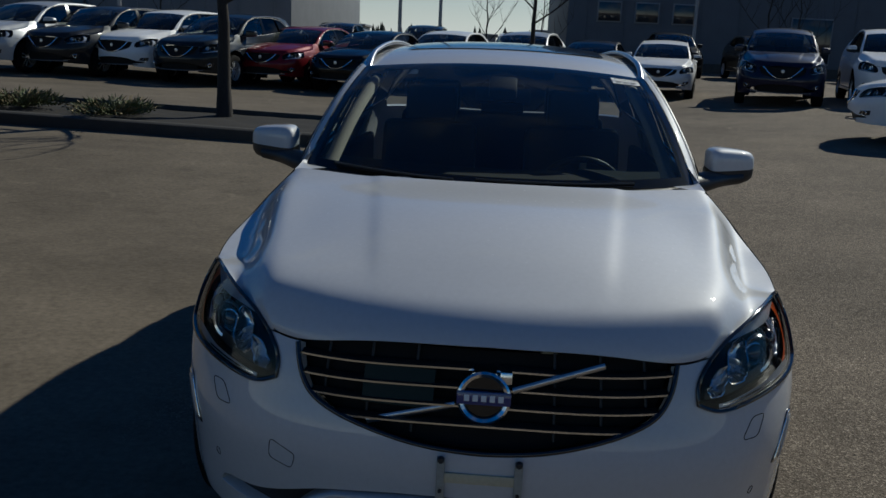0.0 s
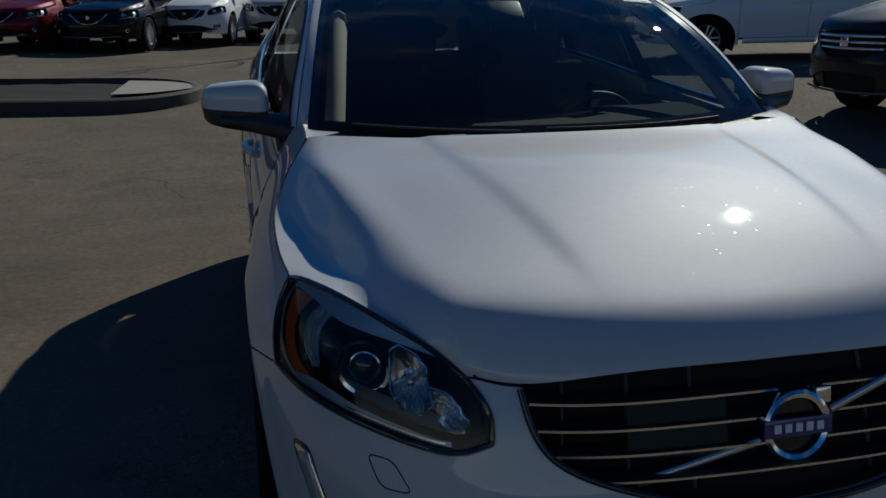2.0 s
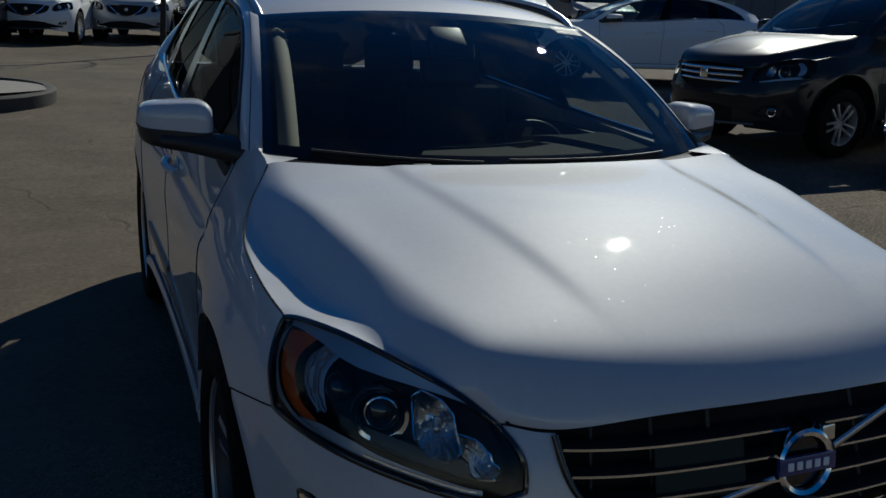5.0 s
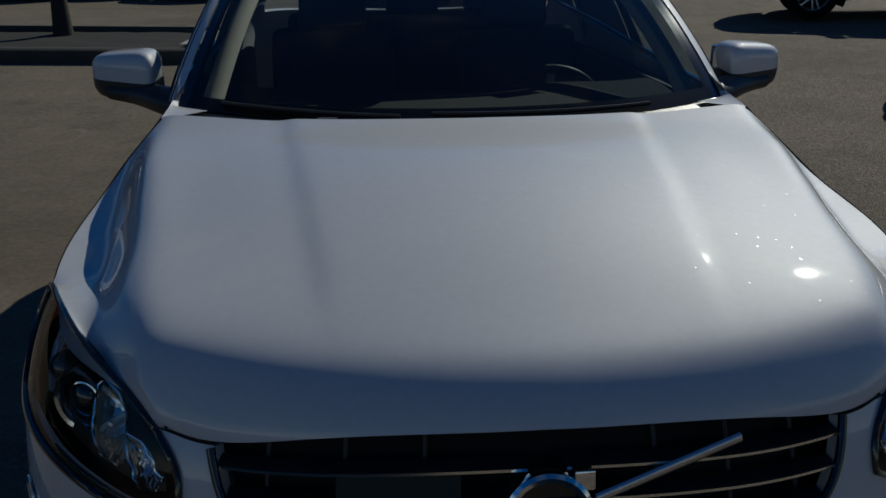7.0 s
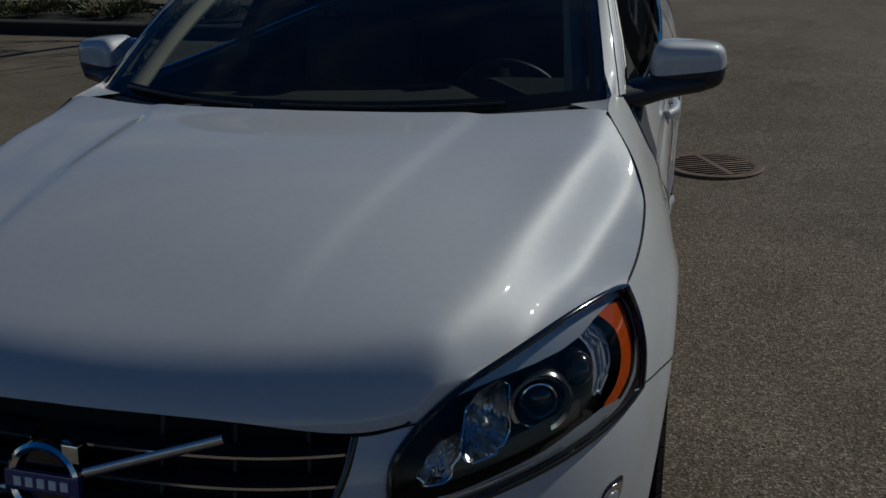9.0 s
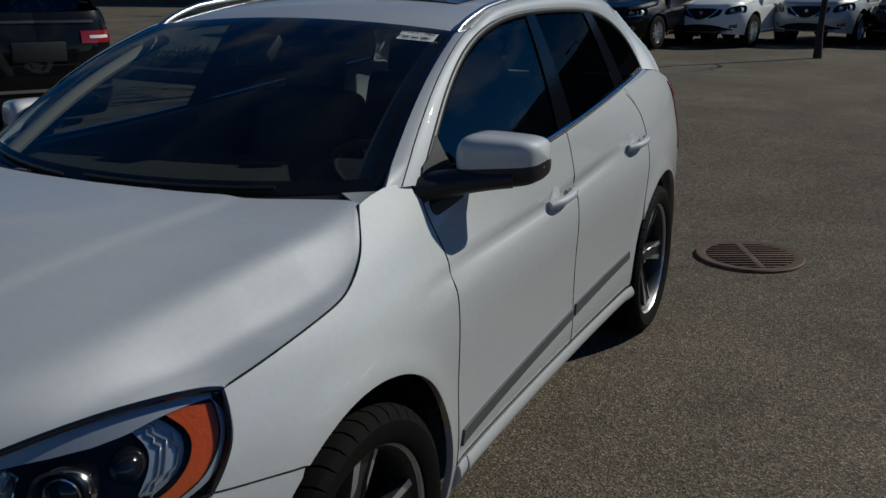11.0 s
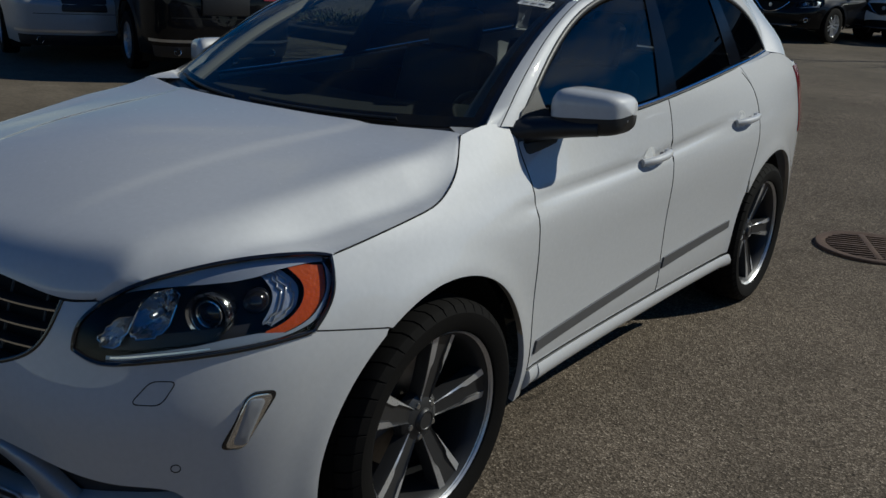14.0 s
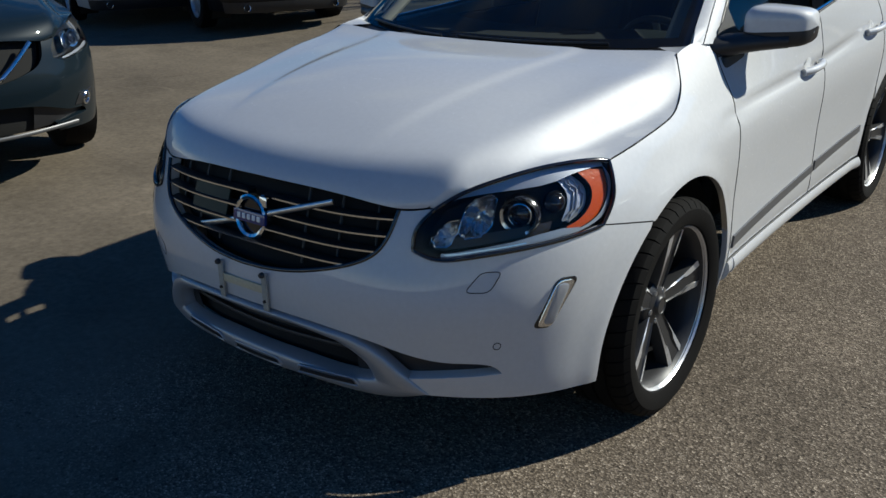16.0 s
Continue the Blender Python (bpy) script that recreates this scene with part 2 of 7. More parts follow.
def path(points, n, smooth=True):
    """n points evenly along a smooth (or straight) line through the given points."""
    p = np.asarray(points, float)
    t = np.r_[0, np.cumsum(np.linalg.norm(np.diff(p, axis=0), axis=1) + 1e-9)]
    if smooth and len(p) > 2:
        f = natural_spline(t, p)
        q = f(np.linspace(0, t[-1], 12 * n))
        tq = np.r_[0, np.cumsum(np.linalg.norm(np.diff(q, axis=0), axis=1))]
        g = np.linspace(0, tq[-1], n)
        return np.stack([np.interp(g, tq, q[:, k]) for k in range(p.shape[1])], 1)
    g = np.linspace(0, t[-1], n)
    return np.stack([np.interp(g, t, p[:, k]) for k in range(p.shape[1])], 1)


def coons(bottom, top, left, right):
    """The patch between four lines; bottom and top run left to right, left and right run bottom to top."""
    nu, nv = len(bottom), len(left)
    u, v = np.linspace(0, 1, nu)[:, None, None], np.linspace(0, 1, nv)[None, :, None]
    b, t, l, r = bottom[:, None, :], top[:, None, :], left[None, :, :], right[None, :, :]
    c = (1 - u) * (1 - v) * bottom[0] + u * (1 - v) * bottom[-1] + (1 - u) * v * top[0] + u * v * top[-1]
    return (1 - v) * b + v * t + (1 - u) * l + u * r - c


def part(name, bm, material, parent=None, label=""):
    """Links a bmesh, or a mesh, as one object under a thing or under a part."""
    if isinstance(bm, bpy.types.Mesh):
        me = bm
    else:
        me = bpy.data.meshes.new(name)
        bm.to_mesh(me)
        bm.free()
    for m in material if isinstance(material, (list, tuple)) else [material]:
        if m is not None:
            me.materials.append(m)
    ob = new(name, me)
    if parent is not None:
        ob.parent = parent
    return tagged(ob, label)


def thing(name, label, category, m=None, group="", kind=""):
    ob = new(name)
    ob.empty_display_size = 0.1
    if m is not None:
        ob.matrix_world = m
    return tagged(ob, label, category, group, kind)


def smooth(bm, angle=35):
    lim = radians(angle)
    for f in bm.faces:
        f.smooth = True
    for e in bm.edges:
        if len(e.link_faces) == 2 and e.calc_face_angle(0) > lim:
            e.smooth = False
    return bm


def grid_mesh(p, closed_u=False, closed_v=False, flip=False):
    """A bmesh from a grid of points."""
    bm = bmesh.new()
    nu, nv = p.shape[:2]
    v = [[bm.verts.new(p[i, j]) for j in range(nv)] for i in range(nu)]
    for i in range(nu if closed_u else nu - 1):
        for j in range(nv if closed_v else nv - 1):
            q = [v[i][j], v[(i + 1) % nu][j], v[(i + 1) % nu][(j + 1) % nv], v[i][(j + 1) % nv]]
            q = list(dict.fromkeys(q))
            if len(q) > 2:
                bm.faces.new(q[::-1] if flip else q)
    return bm


def box(sx, sy, sz, bevel=0.0, at=(0, 0, 0), segments=2):
    bm = bmesh.new()
    bmesh.ops.create_cube(bm, size=1)
    bmesh.ops.scale(bm, vec=(sx, sy, sz), verts=bm.verts)
    if bevel:
        bmesh.ops.bevel(bm, geom=list(bm.edges), offset=bevel, segments=segments, affect="EDGES", profile=0.6)
    bmesh.ops.translate(bm, vec=at, verts=bm.verts)
    return smooth(bm)


def lathe(profile, n=48, axis="x"):
    """Turns (radius, height) points round an axis."""
    pr = np.asarray(profile, float)
    a = np.linspace(0, 2 * np.pi, n, endpoint=False)
    r, h = pr[None, :, 0], pr[None, :, 1]
    c, s = np.cos(a)[:, None], np.sin(a)[:, None]
    w = np.broadcast_to(h, (n, len(pr)))
    if axis == "x":
        p = np.stack([w, r * c, r * s], -1)
    elif axis == "y":
        p = np.stack([r * s, w, r * c], -1)
    else:
        p = np.stack([r * c, r * s, w], -1)
    bm = grid_mesh(p, closed_u=True)
    bmesh.ops.remove_doubles(bm, verts=bm.verts, dist=1e-5)
    bmesh.ops.recalc_face_normals(bm, faces=bm.faces)
    return smooth(bm)


def tube(points, radius, n=8, closed=False, squash=1.0, up=(0, 0, 1)):
    """A round bar along points; radius may be a list."""
    p = np.asarray(points, float)
    rad = np.broadcast_to(np.asarray(radius, float), (len(p),))
    if closed:
        tan = np.roll(p, -1, 0) - np.roll(p, 1, 0)
    else:
        tan = np.gradient(p, axis=0)
    tan /= np.linalg.norm(tan, axis=1)[:, None] + 1e-12
    s = np.cross(tan, up)
    bad = np.linalg.norm(s, axis=1) < 1e-4
    s[bad] = (1, 0, 0)
    s /= np.linalg.norm(s, axis=1)[:, None]
    u = np.cross(s, tan)
    a = np.linspace(0, 2 * np.pi, n, endpoint=False)
    g = p[:, None] + rad[:, None, None] * (np.cos(a)[None, :, None] * s[:, None] + squash * np.sin(a)[None, :, None] * u[:, None])
    bm = grid_mesh(g, closed_u=closed, closed_v=True)
    if not closed:
        bm.verts.ensure_lookup_table()
        for k in (0, len(p) - 1):
            bm.faces.new([bm.verts[k * n + j] for j in range(n)])
    bmesh.ops.recalc_face_normals(bm, faces=bm.faces)
    return smooth(bm, 60)


def prism(outline, depth, bevel=0.0):
    """A flat outline in x, z extruded along y by depth, from y = 0 towards +y."""
    bm = bmesh.new()
    vs = [bm.verts.new((x, 0, z)) for x, z in outline]
    f = bm.faces.new(vs)
    g = bmesh.ops.extrude_face_region(bm, geom=[f])
    bmesh.ops.translate(bm, vec=(0, depth, 0), verts=[v for v in g["geom"] if isinstance(v, bmesh.types.BMVert)])
    bmesh.ops.recalc_face_normals(bm, faces=bm.faces)
    if bevel:
        bmesh.ops.bevel(bm, geom=list(bm.edges), offset=bevel, segments=2, affect="EDGES", profile=0.6)
    return smooth(bm)


def join(*bms):
    out = bmesh.new()
    for b in bms:
        me = bpy.data.meshes.new("tmp")
        b.to_mesh(me)
        b.free()
        out.from_mesh(me)
        bpy.data.meshes.remove(me)
    return out


def moved(bm, m):
    bmesh.ops.transform(bm, matrix=m, verts=bm.verts)
    if m.determinant() < 0:
        bmesh.ops.reverse_faces(bm, faces=bm.faces)
    return bm


class Skin:
    """A sheet-metal panel: patches of one smooth surface, with a folded rim along its edge."""

    def __init__(self, surface, side=1):
        self.surface, self.side = surface, side
        self.v, self.n, self.f = [], [], []

    def normal(self, ab):
        e = 1e-3
        du = self.surface(ab + (e, 0)) - self.surface(ab - (e, 0))
        dv = self.surface(ab + (0, e)) - self.surface(ab - (0, e))
        n = np.cross(du, dv)
        return n / (np.linalg.norm(n, axis=-1, keepdims=True) + 1e-12)

    def patch(self, ab, lift=0.0, rim=0.010, rims="btlr", extra=None):
        """ab: a grid of surface coordinates. rims: which of the edges are folded in."""
        p, n = self.surface(ab), self.normal(ab)
        if extra is not None:
            p = p + extra
        p = p + lift * n
        nu, nv = p.shape[:2]
        k = len(self.v)
        self.v += list(p.reshape(-1, 3))
        self.n += list(n.reshape(-1, 3))
        ix = k + np.arange(nu * nv).reshape(nu, nv)
        for i in range(nu - 1):
            for j in range(nv - 1):
                self.f.append((ix[i, j], ix[i + 1, j], ix[i + 1, j + 1], ix[i, j + 1]))
        edges = {"b": ((slice(None), 0), 1), "t": ((slice(None), -1), -1), "l": ((0, slice(None)), -1), "r": ((-1, slice(None)), 1)}
        for key in rims:
            sl, way = edges[key]
            q, m, line = p[sl], n[sl], ix[sl]
            inner = {"b": p[:, 1], "t": p[:, -2], "l": p[1], "r": p[-2]}[key]
            out = q - inner
            out /= np.linalg.norm(out, axis=1, keepdims=True) + 1e-12
            k2 = len(self.v)
            c = len(q)
            for depth, tilt in ((0.0, 0.5), (0.0025, 0.9), (rim, 1.0)):
                self.v += list(q - m * depth + out * (0.0012 if depth == 0.0025 else 0.0))
                w = m * (1 - tilt) + out * tilt
                self.n += list(w / np.linalg.norm(w, axis=1, keepdims=True))
            for r in range(2):
                for i in range(c - 1):
                    a, b = k2 + r * c + i, k2 + r * c + i + 1
                    q4 = (a, a + c, b + c, b) if way > 0 else (a, b, b + c, a + c)
                    self.f.append(q4)
        return self

    def mesh(self, name):
        v, n = np.array(self.v), np.array(self.n)
        f = self.f
        if self.side < 0:
            v, n = v * (-1, 1, 1), n * (-1, 1, 1)
            f = [q[::-1] for q in f]
        # places that patches share become one corner; each face keeps its own shading
        key, first, back = np.unique(np.round(v / 4e-4).astype(int), axis=0, return_index=True, return_inverse=True)
        back = back.ravel()
        rings = []
        for q in f:
            ring = [i for k, i in enumerate(q) if back[i] != back[q[k - 1]]]
            if len({int(back[i]) for i in ring}) == len(ring) > 2:
                rings.append(ring)
        me = bpy.data.meshes.new(name)
        me.from_pydata(v[first].tolist(), [], [tuple(int(back[i]) for i in q) for q in rings])
        me.polygons.foreach_set("use_smooth", [True] * len(me.polygons))
        me.normals_split_custom_set([tuple(n[i]) for q in rings for i in q])
        return me


class Sheet(Skin):
    """A panel from a grid of places."""

    def lay(self, p, n, rim=0.02, rims="btlr"):
        self.surface = lambda ab: p
        self.normal = lambda ab: n
        return self.patch(np.zeros(p.shape[:2] + (2,)), rim=rim, rims=rims)


# ---- the car's surfaces: x across, y back from the front axle, z up ----
# half outline in plan at bumper height, from the nose round the corner and along the side to the tail
HALF_PLAN = [(0, -0.985), (0.22, -0.968), (0.43, -0.928), (0.58, -0.872), (0.70, -0.792), (0.79, -0.692), (0.86, -0.570), (0.905, -0.420),
             (0.930, -0.220), (0.938, 0.0), (0.932, 0.25), (0.918, 0.50), (0.909, 0.85), (0.908, 1.35), (0.914, 1.9), (0.926, 2.4),
             (0.930, 2.77), (0.912, 3.10), (0.862, 3.38), (0.745, 3.56), (0.45, 3.645), (0, 3.67)]
_p = np.array([(-x, y) for x, y in HALF_PLAN[4:0:-1]] + HALF_PLAN + [(-x, y) for x, y in HALF_PLAN[-2:-5:-1]], float)
_t = np.r_[0, np.cumsum(np.linalg.norm(np.diff(_p, axis=0), axis=1))]
_t -= _t[4]
_plan = natural_spline(_t, _p)
_sq = np.linspace(0, _t[-4], 1200)
_pq = _plan(_sq)
S_END = float(_t[-4])
_front = _sq < 1.25
_sidem = (_sq > 0.55) & (_sq < S_END - 0.9)


def sx(x):
    """Station at a given x on the nose."""
    return np.interp(x, _pq[_front, 0], _sq[_front])


def sy(y):
    """Station at a given y on the flank."""
    return np.interp(y, _pq[_sidem, 1], _sq[_sidem])


LEVELS = [0.20, 0.30, 0.40, 0.50, 0.62, 0.72, 0.82, 0.90, 0.98, 1.06, 1.16, 1.28]
_stations = []


def section(s, *depths):
    """How far the surface lies outside the plan outline at each of the levels, in millimetres."""
    _stations.append((s, [d / 1000 for d in depths]))


#                  .20   .30   .40   .50  .62   .72   .82   .90   .98  1.06  1.16  1.28
section(-sx(0.60), -110, -45, -18, -4, 0, -18, -44, -80, -140, -220, -330, -470)
section(0.0,       -110, -45, -18, -4, 0, -26, -60, -92, -150, -230, -340, -480)
section(sx(0.30),  -110, -45, -18, -4, 0, -24, -56, -90, -150, -230, -340, -480)
section(sx(0.56),  -110, -56, -28, -10, -2, -26, -56, -92, -140, -220, -330, -470)
section(sx(0.76),  -96, -56, -34, -16, -2, -14, -42, -82, -120, -190, -290, -420)
section(sy(-0.55), -72, -38, -22, -10, 0, -4, -28, -64, -112, -150, -240, -360)
section(sy(-0.30), -56, -26, -12, -4, 0, 2, -12, -42, -84, -140, -190, -290)
section(sy(0.00),  -46, -20, -8, -2, 0, 4, -4, -28, -68, -124, -206, -270)
section(sy(0.50),  -46, -22, -6, -2, -2, 0, -2, -16, -54, -94, -154, -234)
section(sy(1.10),  -46, -24, -6, -4, -4, -2, 0, -10, -32, -52, -78, -134)
section(sy(1.90),  -46, -24, -6, -4, -4, -2, 0, -6, -24, -44, -72, -128)
section(sy(2.77),  -46, -22, -8, -2, 0, 4, 4, 0, -14, -36, -72, -130)
section(sy(3.15),  -52, -26, -8, -2, 0, 2, 2, 0, -10, -26, -54, -122)
section(S_END - 0.55, -90, -30, -6, 0, 0, -4, -8, -16, -30, -48, -76, -140)
section(S_END,     -110, -30, 0, 0, -6, -18, -30, -44, -66, -90, -120, -180)
_ss = np.array([s for s, _ in _stations])
_dd = np.array([d for _, d in _stations])
_by_s = natural_spline(_ss, _dd)
FRONT_ARCH = (0.0, 0.365, 0.445)
REAR_ARCH = (2.774, 0.365, 0.450)


def _levels_at(d, z):
    """Cubic interpolation over the levels, one profile for each z."""
    lv = np.array(LEVELS)
    n = len(lv)
    h = np.diff(lv)
    a = np.zeros((n, n))
    a[0, 0] = a[-1, -1] = 1
    for i in range(1, n - 1):
        a[i, i - 1], a[i, i], a[i, i + 1] = h[i - 1], 2 * (h[i - 1] + h[i]), h[i]
    r = np.zeros_like(d)
    r[:, 1:-1] = 6 * ((d[:, 2:] - d[:, 1:-1]) / h[1:] - (d[:, 1:-1] - d[:, :-2]) / h[:-1])
    m = np.linalg.solve(a, r.T).T
    i = np.clip(np.searchsorted(lv, z) - 1, 0, n - 2)
    k = np.arange(len(z))
    hh, d0, d1 = h[i], lv[i + 1] - z, z - lv[i]
    return (m[k, i] * d0**3 + m[k, i + 1] * d1**3) / (6 * hh) + (d[k, i] / hh - m[k, i] * hh / 6) * d0 + (d[k, i + 1] / hh - m[k, i + 1] * hh / 6) * d1


def body(ab):
    """The flank and both ends: (station, z) to a place."""
    ab = np.asarray(ab, float)
    s, z = ab[..., 0].ravel(), ab[..., 1].ravel()
    b = _plan(s)
    e = 1e-3
    tg = (_plan(s + e) - _plan(s - e)) / (2 * e)
    tg /= np.linalg.norm(tg, axis=1, keepdims=True)
    nrm = np.stack([tg[:, 1], -tg[:, 0]], 1)
    d = _levels_at(_by_s(s), z)
    # a soft lip round the wheel openings
    for cy, cz, cr in (FRONT_ARCH, REAR_ARCH):
        rr = np.hypot(b[:, 1] - cy, z - cz)
        on = (b[:, 0] > 0.8)
        d = d + on * 0.010 * np.exp(-(((rr - cr) / 0.055) ** 2))
    # the hollow line that runs back below the shoulder
    zc = 0.915 + 0.045 * (b[:, 1] - 0.5)
    run = 1 / (1 + np.exp(-(b[:, 1] - 0.42) / 0.07)) / (1 + np.exp((b[:, 1] - 2.35) / 0.12))
    d = d - 0.011 * run * np.exp(-(((z - zc) / 0.024) ** 2))
    p = b + nrm * d[:, None]
    return np.stack([p[:, 0], p[:, 1], z], 1).reshape(ab.shape[:-1] + (3,))


_gx = natural_spline([0.0, 0.30, 0.46, 0.75, 1.1, 1.6, 2.2, 2.8, 3.2, 3.6], [0.60, 0.71, 0.765, 0.808, 0.832, 0.845, 0.843, 0.822, 0.79, 0.74])


def cabin(ab):
    """The side of the cabin above the belt: (y, z) to a place."""
    ab = np.asarray(ab, float)
    y, z = ab[..., 0], ab[..., 1]
    h = z - 1.160
    x = _gx(y) - 0.40 * h - 0.22 * h * h
    return np.stack([x, y, z], -1)


_hood_mid = natural_spline([-0.99, -0.83, -0.65, -0.45, -0.20, 0.05, 0.35], [0.952, 0.976, 1.008, 1.040, 1.080, 1.124, 1.182])
_hood_ridge = natural_spline([-1.0, -0.75, -0.55, -0.13, 0.10, 0.35], [0.50, 0.535, 0.580, 0.668, 0.718, 0.735])


def soft(d, w):
    """A rounded ramp: zero below 0, d above it."""
    return w * np.log1p(np.exp(np.clip(d / w, -40, 40)))


def hood_top(ax, y):
    """The plateau of the bonnet, carried on past its ridges."""
    crown = np.clip(1 - ((y + 0.34) / 0.50) ** 2, 0, 1) ** 1.5
    return _hood_mid(np.clip(y, -0.99, 0.35)) - (0.010 + 0.035 / (1 + np.exp(-(y - 0.06) / 0.05))) * ax**2 + crown * (0.046 - 0.120 * (ax - soft(ax - 0.61, 0.03)) ** 2)


def hood_front(ax, y):
    """How far a place lies in front of the leading edge."""
    lead = -0.835 + 0.10 * ax**2 + 0.69 * ax**4
    lead = -0.69 - soft(-0.69 - lead, 0.02)
    h = soft(lead - y, 0.012)
    return h * (0.52 + 26.3 * np.minimum(h, 0.135) ** 2)


class Shoulder:
    """The steep band beside the plateau: it starts at the ridge, ends at a straight crease, and from there a gentle shelf runs to the wing."""

    def __init__(self, rim):
        y = np.linspace(-1.0, 0.35, 240)
        xs, zs = np.interp(y, rim[:, 1], rim[:, 0]), np.interp(y, rim[:, 1], rim[:, 2])
        start = np.interp(y, [-0.75, -0.50, -0.20, 0.0, 0.12, 0.27], [0.062, 0.062, 0.055, 0.042, 0.028, 0.008])
        crease = np.minimum(0.828 + 0.175 * (y - 0.10), xs)
        r = _hood_ridge(y)
        wide = np.maximum(crease - r - start, 0.02)
        drop = hood_top(xs, y) - zs
        drop = np.sqrt(np.maximum(drop**2 - (0.82 * hood_front(xs, y)) ** 2, 0.01**2))
        steep = np.clip((drop - 0.05 * (xs - crease)) / wide, 0.55, 1.60)
        k = np.exp(-0.5 * (np.arange(-24, 25) / 9.0) ** 2)
        steep = np.convolve(np.pad(steep, 24, mode="edge"), k / k.sum(), "valid")
        self.y, self.start, self.wide, self.steep, self.x = y, start, wide, steep, xs

    def at(self, y):
        return [np.interp(y, self.y, a) for a in (self.start, self.wide, self.steep)]


def hood(ab):
    """The bonnet: (x, y) to a place. A plateau with a rounded leading edge, falling away to the wings."""
    ab = np.asarray(ab, float)
    x, y = ab[..., 0], ab[..., 1]
    ax = np.abs(x)
    z = hood_top(ax, y)
    start, wide, steep = SHOULDER.at(y)
    d = ax - _hood_ridge(y) - start
    side = steep * soft(d, np.interp(y, [-0.5, 0.1], [0.016, 0.010])) - (steep - 0.05) * soft(d - wide, 0.009)
    z = z - np.sqrt((0.82 * hood_front(ax, y)) ** 2 + side**2 + 1e-9)
    # the two long creases
    cr = 0.345 + 0.135 * (y + 0.5)
    fade = 1 / (1 + np.exp(-(y + 0.66) / 0.05))
    z = z - fade * 0.0068 * (1 / (1 + np.exp(-(ax - cr) / 0.010)) - 0.5)
    return np.stack([x, y, z], -1)


_roof_mid = natural_spline([0.95, 1.06, 1.25, 1.5, 1.9, 2.3, 2.7, 3.1, 3.4], [1.508, 1.553, 1.600, 1.632, 1.655, 1.655, 1.638, 1.600, 1.555])


def roof(ab):
    ab = np.asarray(ab, float)
    x, y = ab[..., 0], ab[..., 1]
    return np.stack([x, y, _roof_mid(y) - 0.040 * (x / 0.6) ** 2 - 0.010 * (x / 0.6) ** 6], -1)


# ---- the white car ----
def xz(x, z):
    return (float(sx(x)), z)


def yz(y, z):
    return (float(sy(y)), z)


def arch_line(arch, a0, a1, n, bottom=None):
    """Part of a wheel opening, as (station, z); angles in degrees from straight back over the top."""
    cy, cz, r = arch
    a = np.radians(np.linspace(a0, a1, n))
    return np.stack([sy(cy + r * np.cos(a)), cz + r * np.sin(a)], 1)


GAP = 0.0022
HOOD_SEAM = [(-0.378, 0.938), (-0.206, 0.965), (-0.05, 0.985), (0.03, 0.999), (0.095, 1.023), (0.16, 1.058), (0.225, 1.105), (0.272, 1.142)]
LAMP_UNDER = [xz(0.551, 0.757), xz(0.60, 0.738), xz(0.68, 0.742), xz(0.765, 0.756), yz(-0.58, 0.772), yz(-0.462, 0.784)]
LAMP_OVER = [xz(0.606, 0.861), xz(0.66, 0.893), xz(0.73, 0.921), xz(0.81, 0.944), yz(-0.465, 0.950), yz(-0.405, 0.944), yz(-0.378, 0.938)]
LAMP_REAR = [yz(-0.462, 0.784), yz(-0.395, 0.865), yz(-0.378, 0.938)]
GRILLE_SIDE = [xz(0.0, 0.640), xz(0.15, 0.648), xz(0.28, 0.672), xz(0.385, 0.704), xz(0.45, 0.742), xz(0.482, 0.79), xz(0.497, 0.832), xz(0.503, 0.852)]


def line(points, n, curved=True):
    return path(np.array(points, float), n, curved)


def edge(points, n):
    return np.array([p for p in path(np.array(points, float), n, False)])


BELT = [(0.520, 1.122), (0.90, 1.132), (1.208, 1.145), (1.588, 1.172), (2.00, 1.208), (2.465, 1.247), (2.70, 1.266), (2.889, 1.286)]
car = thing("suv", "white pearl sport utility car with silver roof rails on asphalt", "car")


def panel(name, skin, label="", material=None, parent=None):
    return part(name, skin.mesh(name), material or PEARL, parent or car, label)


def lamp_mid(z0, z1):
    return [yz(-0.462, z0), yz(-0.40, z1)]


